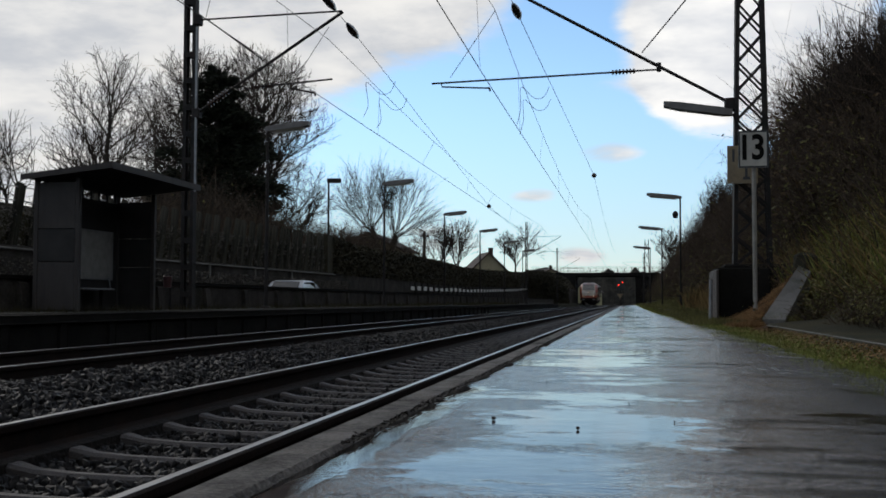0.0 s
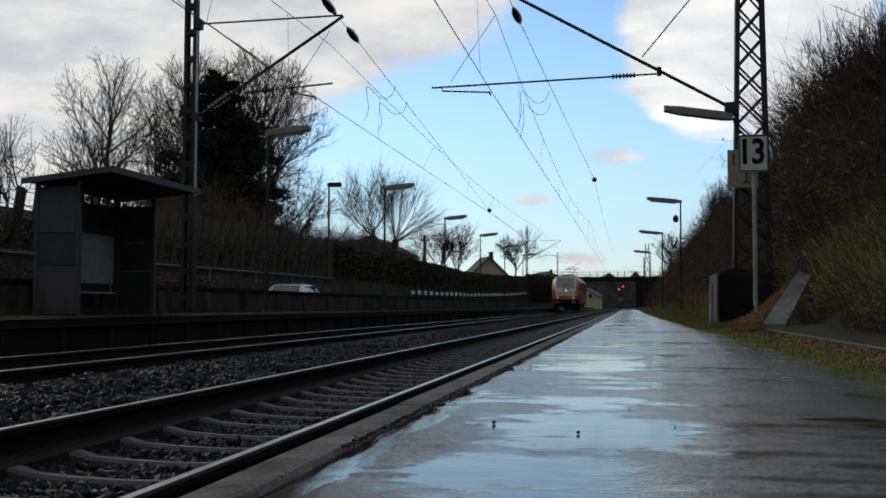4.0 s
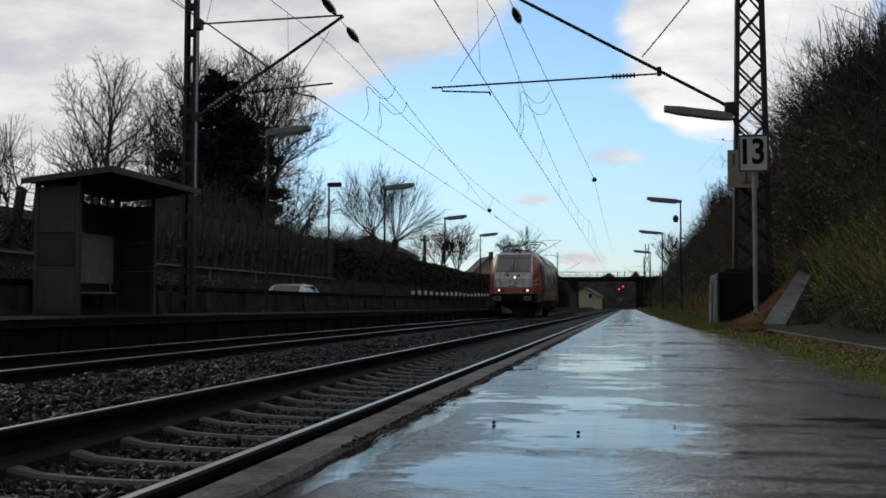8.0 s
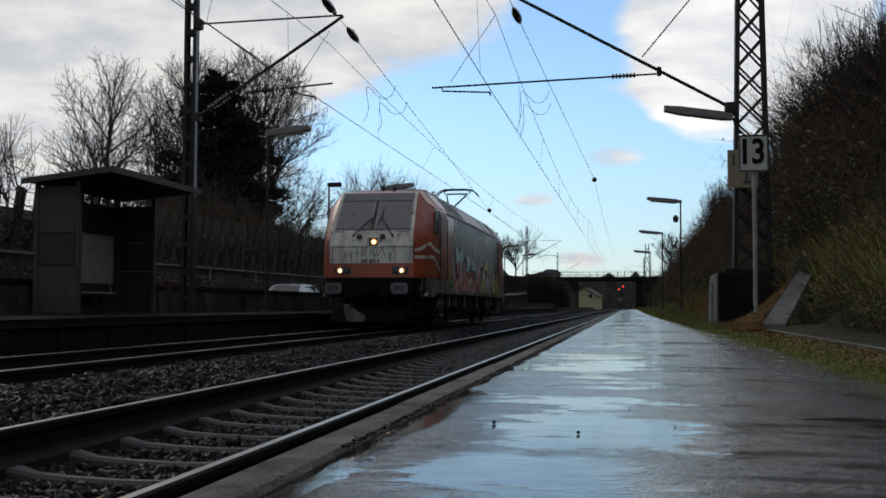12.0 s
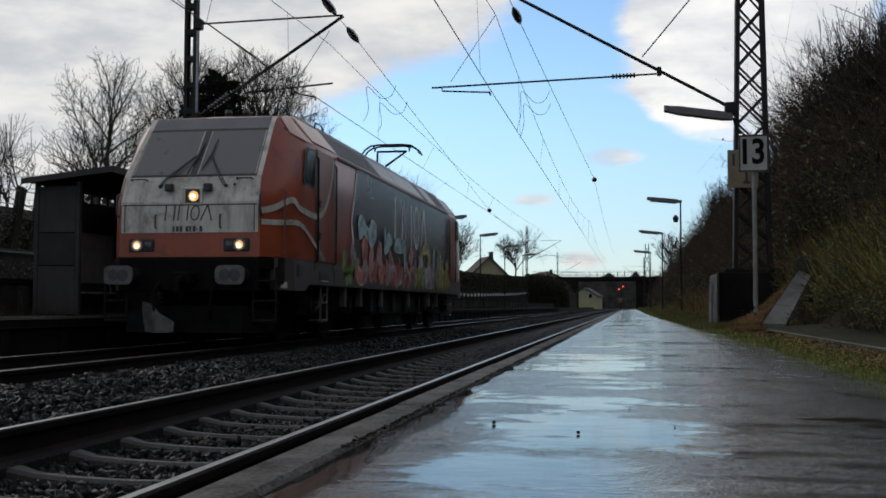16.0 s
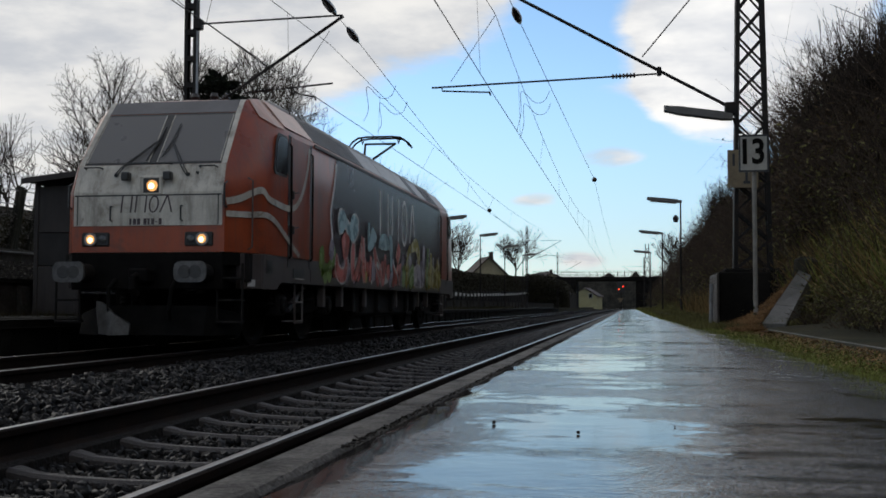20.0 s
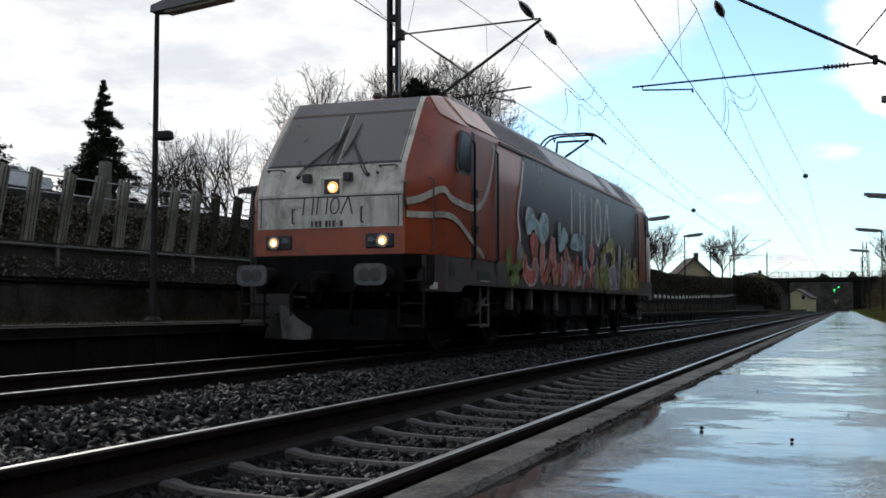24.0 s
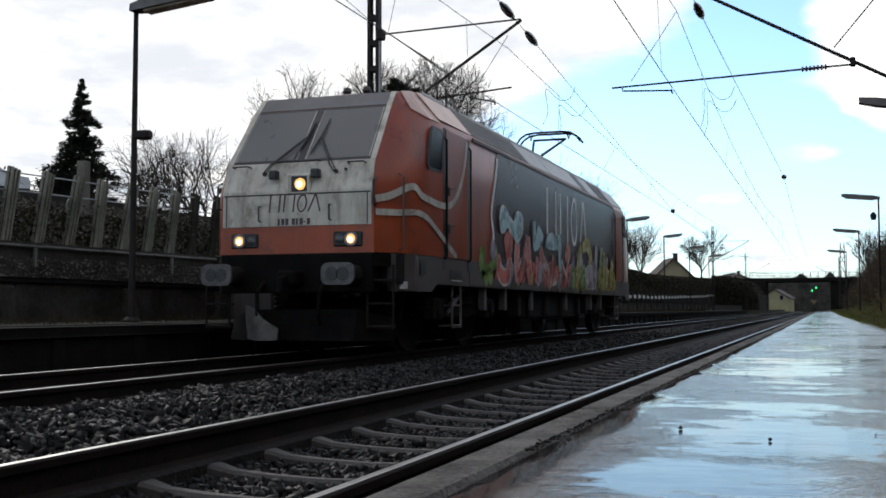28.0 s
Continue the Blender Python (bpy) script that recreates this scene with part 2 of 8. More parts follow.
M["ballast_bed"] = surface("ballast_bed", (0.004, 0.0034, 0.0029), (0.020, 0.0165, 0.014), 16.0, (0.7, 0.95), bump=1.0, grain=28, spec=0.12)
M["soil"] = surface("soil_and_grass", (0.018, 0.018, 0.009), (0.05, 0.042, 0.022), 0.6, (0.8, 1.0), bump=0.8, grain=9, stains=((0.02, 0.03, 0.01), 0.25, 0.7), spec=0.08)
M["grass"] = surface("grass_blades", (0.075, 0.09, 0.018), (0.24, 0.25, 0.06), 2.0, (0.5, 0.8), bump=0.0, island=0.4, spec=0.15)
M["straw_grass"] = surface("withered_long_grass", (0.07, 0.045, 0.018), (0.29, 0.195, 0.08), 1.2, (0.6, 0.9), bump=0.0, island=0.35, spec=0.1)
M["dead_grass"] = surface("fallen_leaves", (0.09, 0.05, 0.02), (0.31, 0.18, 0.08), 3.0, (0.6, 0.9), bump=0.0, island=0.4, spec=0.12)
M["bank"] = surface("rusty_earth_bank", (0.022, 0.011, 0.004), (0.09, 0.042, 0.014), 3.0, (0.8, 1.0), bump=1.0, grain=22, stains=((0.02, 0.018, 0.008), 2.5, 0.7), spec=0.05)
M["bin_red"] = surface("faded_red_plastic", (0.03, 0.008, 0.008), (0.055, 0.014, 0.012), 4.0, (0.4, 0.6), bump=0.0)
M["steel"] = surface("dark_painted_steel", (0.009, 0.0088, 0.0085), (0.031, 0.0275, 0.026), 3.0, (0.5, 0.75), metal=0.1, bump=0.1, stains=((0.045, 0.023, 0.014), 5.0, 0.45), spec=0.15)
M["galv"] = surface("galvanised_steel", (0.16, 0.165, 0.17), (0.30, 0.30, 0.30), 7.0, (0.35, 0.6), metal=0.6, bump=0.08, stains=((0.08, 0.06, 0.05), 3.0, 0.4))
M["wire"] = surface("weathered_wire", (0.02, 0.02, 0.02), (0.05, 0.045, 0.04), 4.0, (0.5, 0.7), metal=0.4, bump=0.0)
M["porcelain"] = surface("brown_porcelain", (0.015, 0.008, 0.006), (0.035, 0.018, 0.012), 6.0, (0.15, 0.3), bump=0.0)
M["white_paint"] = surface("white_sign_paint", (0.42, 0.41, 0.38), (0.62, 0.61, 0.57), 3.0, (0.3, 0.5), bump=0.05, stains=((0.35, 0.33, 0.28), 4.0, 0.5))
M["sign_board"] = surface("cream_sign_paint", (0.27, 0.255, 0.225), (0.40, 0.38, 0.335), 3.0, (0.5, 0.7), bump=0.05, stains=((0.25, 0.23, 0.19), 4.0, 0.5), spec=0.2)
M["sign_post"] = surface("dull_grey_post", (0.17, 0.16, 0.142), (0.28, 0.265, 0.235), 5.0, (0.5, 0.75), metal=0.15, bump=0.08, stains=((0.09, 0.07, 0.055), 3.0, 0.4), spec=0.25)
M["black_paint"] = surface("black_paint", (0.008, 0.008, 0.008), (0.02, 0.02, 0.02), 6.0, (0.3, 0.5), bump=0.03)
M["yellow_paint"] = surface("faded_yellow_board", (0.115, 0.083, 0.045), (0.20, 0.15, 0.08), 4.0, (0.4, 0.6), bump=0.05, stains=((0.1, 0.08, 0.05), 5.0, 0.5))
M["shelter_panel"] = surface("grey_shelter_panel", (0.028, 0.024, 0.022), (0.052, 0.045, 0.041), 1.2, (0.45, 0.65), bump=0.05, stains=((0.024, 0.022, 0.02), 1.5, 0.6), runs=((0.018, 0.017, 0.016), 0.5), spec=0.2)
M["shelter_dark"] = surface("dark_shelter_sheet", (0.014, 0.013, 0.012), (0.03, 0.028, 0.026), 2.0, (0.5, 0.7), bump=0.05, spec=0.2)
M["poster"] = surface("timetable_paper", (0.15, 0.148, 0.14), (0.25, 0.245, 0.23), 5.0, (0.3, 0.4), bump=0.0, stains=((0.08, 0.08, 0.08), 6.0, 0.5))
M["lamp_head"] = surface("grey_lamp_housing", (0.055, 0.05, 0.045), (0.105, 0.098, 0.09), 4.0, (0.4, 0.6), metal=0.1, bump=0.05)
M["diffuser"] = surface("yellowed_diffuser", (0.28, 0.25, 0.19), (0.42, 0.38, 0.3), 4.0, (0.2, 0.35), bump=0.0)
M["bark"] = surface("bare_bark", (0.02, 0.017, 0.014), (0.065, 0.055, 0.045), 4.0, (0.7, 0.9), bump=0.4, grain=25, spec=0.08)
M["twig"] = surface("winter_twigs", (0.013, 0.0105, 0.0085), (0.042, 0.033, 0.027), 2.0, (0.7, 0.9), bump=0.0, island=0.3, spec=0.06)
M["needle"] = surface("dark_needles", (0.006, 0.008, 0.006), (0.021, 0.024, 0.014), 3.0, (0.6, 0.8), bump=0.0, island=0.4, spec=0.1)
M["leaf"] = surface("ivy_and_bramble_leaves", (0.034, 0.036, 0.013), (0.215, 0.195, 0.068), 0.9, (0.45, 0.7), bump=0.0, grain=5, island=0.14, spec=0.10)
M["dry_leaf"] = surface("dry_brown_leaves", (0.026, 0.019, 0.011), (0.155, 0.105, 0.058), 0.8, (0.6, 0.85), bump=0.0, grain=5, island=0.14, spec=0.08)
M["hedge_leaf"] = surface("dark_hedge_leaves", (0.020, 0.018, 0.012), (0.052, 0.047, 0.031), 2.0, (0.5, 0.8), bump=0.0, island=0.2, spec=0.06)
M["crib"] = surface("mossy_crib_posts", (0.055, 0.054, 0.042), (0.20, 0.19, 0.155), 2.5, (0.6, 0.85), bump=0.3, stains=((0.07, 0.105, 0.035), 2.0, 0.7), per_object=0.2, spec=0.15)
# darker copy of crib, for the posts from 25 m on and the rock
M["crib_dark"] = surface("dark_crib_posts", (0.014, 0.014, 0.010), (0.05, 0.046, 0.036), 2.5, (0.7, 0.9), bump=0.3, stains=((0.03, 0.036, 0.016), 2.0, 0.7), per_object=0.2, spec=0.08)
M["plaster"] = surface("cream_plaster", (0.22, 0.19, 0.12), (0.34, 0.30, 0.20), 0.5, (0.7, 0.9), bump=0.1, stains=((0.2, 0.17, 0.11), 0.6, 0.5), spec=0.1)
M["yellow_plaster"] = surface("yellow_plaster", (0.30, 0.275, 0.15), (0.42, 0.39, 0.23), 0.5, (0.7, 0.9), bump=0.1, stains=((0.33, 0.30, 0.17), 0.6, 0.5), spec=0.1)
M["roof_tile"] = surface("brown_roof_tiles", (0.026, 0.018, 0.015), (0.065, 0.045, 0.038), 1.0, (0.6, 0.8), bump=0.5, grain=14, spec=0.15)
M["pane"] = glass("window_pane", (0.015, 0.017, 0.02))
M["white_car"] = surface("white_car_paint", (0.30, 0.31, 0.32), (0.42, 0.43, 0.44), 2.0, (0.15, 0.25), bump=0.0)
M["dark_car"] = surface("dark_car_paint", (0.01, 0.011, 0.013), (0.02, 0.021, 0.024), 2.0, (0.12, 0.2), bump=0.0)
M["tyre"] = surface("black_rubber", (0.01, 0.01, 0.01), (0.02, 0.02, 0.02), 6.0, (0.7, 0.9), bump=0.2)
# distance haze is put into these woodland colours, most in the far hill
M["wood_hill"] = surface("hazed_far_woodland", (0.05, 0.054, 0.052), (0.105, 0.104, 0.096), 0.02, (0.9, 1.0), bump=0.0, grain=0.15, spec=0.0)
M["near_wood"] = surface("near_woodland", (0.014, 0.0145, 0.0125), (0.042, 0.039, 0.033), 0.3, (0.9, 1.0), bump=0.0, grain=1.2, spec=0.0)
M["road"] = surface("road_asphalt", (0.018, 0.018, 0.016), (0.042, 0.04, 0.035), 1.0, (0.8, 1.0), bump=0.4, grain=60, spec=0.04)
# locomotive
M["loco_red"] = surface("orange_red_loco_paint", (0.22, 0.038, 0.014), (0.355, 0.07, 0.024), 1.5, (0.22, 0.38), bump=0.02, stains=((0.10, 0.036, 0.026), 1.3, 0.75), runs=((0.12, 0.058, 0.045), 0.6), spec=0.45)
# body orange made paler: the sky reflected in the roof facet is painted in
M["loco_sheen"] = surface("sky_sheen_orange_roof", (0.46, 0.27, 0.21), (0.64, 0.43, 0.36), 1.5, (0.25, 0.45), bump=0.02, stains=((0.32, 0.20, 0.16), 1.8, 0.5), spec=0.45)
M["loco_white"] = surface("dirty_white_loco_paint", (0.38, 0.35, 0.295), (0.62, 0.585, 0.51), 1.6, (0.3, 0.48), bump=0.02, stains=((0.16, 0.135, 0.105), 2.2, 0.85), runs=((0.15, 0.125, 0.10), 0.65), spec=0.35)
M["loco_grey"] = surface("grimy_grey_loco_paint", (0.062, 0.050, 0.047), (0.115, 0.098, 0.094), 1.0, (0.35, 0.55), bump=0.03, stains=((0.075, 0.045, 0.036), 1.5, 0.7), runs=((0.05, 0.042, 0.038), 0.5), spec=0.3)
# the pale stains stand for the cloud streak reflected in the side panel
M["loco_dark"] = surface("dark_plum_livery", (0.05, 0.036, 0.042), (0.085, 0.064, 0.073), 0.8, (0.18, 0.32), bump=0.02, stains=((0.13, 0.105, 0.105), 0.55, 0.55), runs=((0.10, 0.08, 0.078), 0.4), spec=0.32)
M["loco_roof"] = surface("dusty_silver_roof", (0.26, 0.25, 0.24), (0.42, 0.41, 0.39), 0.8, (0.35, 0.55), metal=0.1, bump=0.03, stains=((0.16, 0.14, 0.125), 1.5, 0.7))
M["under"] = surface("black_underframe", (0.005, 0.0045, 0.0042), (0.019, 0.0165, 0.015), 3.0, (0.6, 0.85), bump=0.3, stains=((0.03, 0.021, 0.016), 4.0, 0.4), spec=0.12)
M["windscreen"] = glass("loco_windscreen", (0.105, 0.10, 0.096), 0.22)
M["loco_band"] = surface("slate_band", (0.075, 0.071, 0.075), (0.125, 0.119, 0.122), 2.0, (0.3, 0.45), bump=0.02)
M["lamp_glow"] = glow("warm_headlight", (1.0, 0.50, 0.17), 1.4)
M["lamp_core"] = glow("headlight_core", (1.0, 0.74, 0.40), 6.0)
M["lens_dark"] = glass("unlit_lens", (0.05, 0.05, 0.05), 0.05)
M["sig_red"] = glow("red_signal_light", (1.0, 0.03, 0.02), 4.0)
M["sig_green"] = glow("green_signal_light", (0.03, 1.0, 0.18), 4.0)


def flat_paint(name, c, rough=0.2):
    return surface(name, tuple(x * 0.6 for x in c), tuple(min(1, x * 1.2) for x in c), 3.0, (rough, rough + 0.15), bump=0.0, stains=((0.16, 0.13, 0.125), 1.6, 0.35), runs=((0.15, 0.125, 0.12), 0.3))


M["buffer"] = surface("worn_buffer_steel", (0.05, 0.049, 0.047), (0.135, 0.13, 0.125), 6.0, (0.4, 0.6), metal=0.3, bump=0.05, stains=((0.03, 0.03, 0.03), 7.0, 0.7))
M["wall_dark"] = surface("dark_mossy_wall", (0.018, 0.016, 0.014), (0.062, 0.055, 0.048), 1.4, (0.8, 1.0), bump=0.6, grain=18, stains=((0.02, 0.022, 0.012), 0.9, 0.7), spec=0.05)
M["bramble"] = surface("brown_brambles", (0.03, 0.023, 0.017), (0.10, 0.075, 0.056), 2.0, (0.7, 0.9), bump=0.0, island=0.35, spec=0.06)
M["plough"] = surface("worn_pale_steel", (0.05, 0.045, 0.04), (0.15, 0.138, 0.125), 5.0, (0.25, 0.45), metal=0.5, bump=0.1, stains=((0.05, 0.04, 0.033), 6.0, 0.6), spec=0.4)
M["stems"] = surface("dead_grey_stems", (0.045, 0.040, 0.034), (0.17, 0.155, 0.135), 2.0, (0.8, 1.0), bump=0.0, island=0.4, spec=0.05)
M["g_blue"] = flat_paint("pale_blue_spray", (0.34, 0.50, 0.53))
M["g_red"] = flat_paint("coral_spray", (0.58, 0.15, 0.125))
M["g_green"] = flat_paint("green_spray", (0.19, 0.29, 0.07))
M["g_yellow"] = flat_paint("mustard_spray", (0.42, 0.34, 0.07))
M["g_violet"] = flat_paint("violet_grey_spray", (0.33, 0.28, 0.33))
M["mark_pale"] = surface("pale_lettering_paint", (0.66, 0.64, 0.6), (0.86, 0.84, 0.8), 3.0, (0.3, 0.45), bump=0.0)
M["roof_grille"] = surface("dark_roof_grille", (0.022, 0.021, 0.02), (0.055, 0.052, 0.05), 2.0, (0.4, 0.6), bump=0.05, spec=0.25)
# near-black colour for the front beam, guard, hoses and the sign digits
M["black_beam"] = surface("deep_black_steel", (0.0025, 0.0023, 0.0022), (0.010, 0.009, 0.0082), 4.0, (0.7, 0.9), bump=0.3, spec=0.06)
M["grease"] = surface("dark_grease", (0.018, 0.017, 0.016), (0.045, 0.042, 0.04), 9.0, (0.3, 0.5), bump=0.1)
M["g_line"] = flat_paint("pale_line_paint", (0.66, 0.63, 0.59))

# ---- mesh helpers ----


class Mesh:
    """Collects the vertices and faces of one part."""

    def __init__(self):
        self.v, self.f = [], []

    def add(self, verts, faces):
        o = len(self.v)
        self.v += [tuple(p) for p in verts]
        self.f += [tuple(i + o for i in f) for f in faces]
        return self

    def box(self, x0, x1, y0, y1, z0, z1, b=0.0):
        if not b:
            v = [(x, y, z) for z in (z0, z1) for y in (y0, y1) for x in (x0, x1)]
            return self.add(v, [(0, 2, 3, 1), (4, 5, 7, 6), (0, 1, 5, 4), (2, 6, 7, 3), (0, 4, 6, 2), (1, 3, 7, 5)])
        v, idx = [], {}
        for i, (x, sx) in enumerate(((x0, 1), (x1, -1))):
            for j, (y, sy) in enumerate(((y0, 1), (y1, -1))):
                for k, (z, sz) in enumerate(((z0, 1), (z1, -1))):
                    for a in range(3):
                        idx[i, j, k, a] = len(v)
                        v.append((x + sx * b * (a != 0), y + sy * b * (a != 1), z + sz * b * (a != 2)))
        f = []
        for i in (0, 1):
            f.append([idx[i, j, k, 0] for j, k in ((0, 0), (0, 1), (1, 1), (1, 0))][:: 1 if i == 0 else -1])
            f.append([idx[j, i, k, 1] for j, k in ((0, 0), (1, 0), (1, 1), (0, 1))][:: 1 if i == 0 else -1])
            f.append([idx[j, k, i, 2] for j, k in ((0, 0), (0, 1), (1, 1), (1, 0))][:: 1 if i == 0 else -1])
        for i in (0, 1):
            for j in (0, 1):
                f.append((idx[i, j, 0, 0], idx[i, j, 0, 1], idx[i, j, 1, 1], idx[i, j, 1, 0]))
                f.append((idx[i, 0, j, 0], idx[i, 0, j, 2], idx[i, 1, j, 2], idx[i, 1, j, 0]))
                f.append((idx[0, i, j, 1], idx[0, i, j, 2], idx[1, i, j, 2], idx[1, i, j, 1]))
                for k in (0, 1):
                    f.append((idx[i, j, k, 0], idx[i, j, k, 1], idx[i, j, k, 2]))
        return self.add(v, f)

    def tube(self, pts, r, n=8, caps=True):
        pts = [Vector(p) for p in pts]
        rs = r if isinstance(r, (list, tuple)) else [r] * len(pts)
        rings = []
        side = None
        for i, p in enumerate(pts):
            t = (pts[min(i + 1, len(pts) - 1)] - pts[max(i - 1, 0)]).normalized()
            if side is None:
                side = t.orthogonal().normalized()
            side = (side - t * side.dot(t)).normalized()
            up = t.cross(side)
            rings.append([p + (side * math.cos(2 * math.pi * k / n) + up * math.sin(2 * math.pi * k / n)) * rs[i] for k in range(n)])
        v = [q for ring in rings for q in ring]
        f = [(i * n + k, i * n + (k + 1) % n, (i + 1) * n + (k + 1) % n, (i + 1) * n + k) for i in range(len(pts) - 1) for k in range(n)]
        if caps:
            f += [tuple(range(n - 1, -1, -1)), tuple(range((len(pts) - 1) * n, len(pts) * n))]
        return self.add(v, f)

    def prism(self, poly, axis, a, b):
        """A polygon extruded along x, y or z from a to b; the polygon's two numbers are the other axes in order."""
        def at(p, h):
            return {"x": (h, p[0], p[1]), "y": (p[0], h, p[1]), "z": (p[0], p[1], h)}[axis]
        n = len(poly)
        v = [at(p, a) for p in poly] + [at(p, b) for p in poly]
        return self.add(v, [tuple(range(n)), tuple(range(2 * n - 1, n - 1, -1))] + [(i, i + n, (i + 1) % n + n, (i + 1) % n) for i in range(n)])

    def lathe(self, prof, centre, axis="z", n=16):
        """A profile of (radius, height) turned round an axis."""
        v = []
        for r, h in prof:
            for k in range(n):
                c, s = r * math.cos(2 * math.pi * k / n), r * math.sin(2 * math.pi * k / n)
                v.append({"z": (c, s, h), "y": (c, h, s), "x": (h, c, s)}[axis])
        v = [(p[0] + centre[0], p[1] + centre[1], p[2] + centre[2]) for p in v]
        m = len(prof)
        f = [(i * n + k, i * n + (k + 1) % n, (i + 1) * n + (k + 1) % n, (i + 1) * n + k) for i in range(m - 1) for k in range(n)]
        f += [tuple(range(n - 1, -1, -1)), tuple(range((m - 1) * n, m * n))]
        return self.add(v, f)

    def data(self, name, mat, smooth=False):
        me = bpy.data.meshes.new(name)
        me.from_pydata(self.v, [], self.f)
        bm = bmesh.new()
        bm.from_mesh(me)
        bmesh.ops.recalc_face_normals(bm, faces=bm.faces)
        bm.to_mesh(me)
        bm.free()
        me.materials.append(mat)
        if smooth:
            me.polygons.foreach_set("use_smooth", [True] * len(me.polygons))
            me.set_sharp_from_angle(angle=radians(40))
        return me


def part(name, mesh, mat, parent=None, label="", smooth=False, at=None):
    ob = new(name, mesh.data(name, M[mat], smooth))
    if parent is not None:
        ob.parent = parent
    if at is not None:
        ob.matrix_basis = at
    if label:
        ob["label"] = label
    return ob


def thing(name, label, category, group="", kind="", at=None):
    ob = tagged(new(name), label, category, group, kind)
    if at is not None:
        ob.matrix_basis = at
    return ob


def array_mesh(name, verts, faces, mat):
    """One mesh from numpy arrays; the faces are all triangles or all quads."""
    me = bpy.data.meshes.new(name)
    me.vertices.add(len(verts))
    me.vertices.foreach_set("co", np.ascontiguousarray(verts, dtype=np.float32).ravel())
    k = faces.shape[1]
    me.loops.add(faces.size)
    me.loops.foreach_set("vertex_index", np.ascontiguousarray(faces, dtype=np.int32).ravel())
    me.polygons.add(len(faces))
    me.polygons.foreach_set("loop_start", np.arange(0, faces.size, k, dtype=np.int32))
    me.update(calc_edges=True)
    me.validate()
    for m in (mat if isinstance(mat, (list, tuple)) else [mat]):
        me.materials.append(m)
    return me


def scatter(base_v, base_f, mats):
    """Copies of base meshes by 4x4 matrices, joined: mats is (n, 4, 4)."""
    h = np.c_[base_v, np.ones(len(base_v))]
    v = np.einsum("nij,vj->nvi", mats, h)[:, :, :3].reshape(-1, 3)
    f = (base_f[None] + (np.arange(len(mats)) * len(base_v))[:, None, None]).reshape(-1, base_f.shape[1])
    return v, f


def turns(rng, n, pos, size, tilt=3.14):
    """n matrices with random turns at given places and sizes."""
    a, b, c = rng.uniform(0, 6.283, n), rng.uniform(-tilt, tilt, n), rng.uniform(-tilt, tilt, n)
    ca, sa, cb, sb, cc, sc = np.cos(a), np.sin(a), np.cos(b), np.sin(b), np.cos(c), np.sin(c)
    o, i = np.zeros(n), np.ones(n)
    rz = np.array([[ca, -sa, o], [sa, ca, o], [o, o, i]]).transpose(2, 0, 1)
    rx = np.array([[i, o, o], [o, cb, -sb], [o, sb, cb]]).transpose(2, 0, 1)
    ry = np.array([[cc, o, sc], [o, i, o], [-sc, o, cc]]).transpose(2, 0, 1)
    m = np.zeros((n, 4, 4))
    m[:, :3, :3] = (rz @ rx @ ry) * np.asarray(size).reshape(n, -1)[:, None, :]
    m[:, :3, 3] = pos
    m[:, 3, 3] = 1
    return m


# ---- ground and structure ----
NEAR, FAR = -2.373, -6.613           # track centres
PLAT_Z, PLAT_L, PLAT_R = 0.30, -0.765, 0.80
LEFT_Z, LEFT_EDGE = 0.42, -8.30
STREET_Z = 0.07
BRIDGE_Y = 195.0


def lerp(table, t):
    xs, ys = zip(*table)
    return float(np.interp(t, xs, ys))


CRIB_TOP = ((0, 3.3), (18, 3.64), (26, 3.8), (41, 4.04), (56, 4.2), (63, 3.85), (76, 4.04), (93, 4.06), (105, 3.91), (128, 4.26), (188, 5.55), (210, 5.9))
CRIB_FOOT = ((0, 2.0), (26, 2.1), (56, 2.2), (100, 2.1), (150, 2.7), (190, 3.5))


def ground_z(x, y):
    """The lie of the land: cutting slope to the right, street and raised road to the left."""
    if x > 2.0:
        z = lerp(((2.0, 0.30), (2.8, 0.36), (3.6, 0.95), (6.0, 3.3), (10.0, 6.6), (16.0, 9.6), (26.0, 11.5), (60, 12.5), (400, 20)), x)
        z *= 1 + 0.3 * min(1, max(0, (y - 30) / 60)) * min(1, (x - 2) / 2)
        if y > 150:
            k = min(1, (y - 150) / 45)
            z = z * (1 - k) + k * max(z * 0.7, lerp(((2.0, 0.0), (4.5, 1.5), (9, 5.6), (400, 7)), x))
        return z
    if x > 0.6:
        return 0.25
    if x > -8.4:
        return -0.55
    if x > -16.2:
        return LEFT_Z - 0.02 if x > -10.95 else STREET_Z
    top = lerp(CRIB_TOP, y) - 0.85
    k = lerp(((16.2, 0.0), (24, 0.15), (32, 1.6), (45, 4.4), (90, 6.5), (400, 9)), -x)
    if y > 75:
        k *= max(0.1, 1 - (y - 65) / 50)
    return top + k


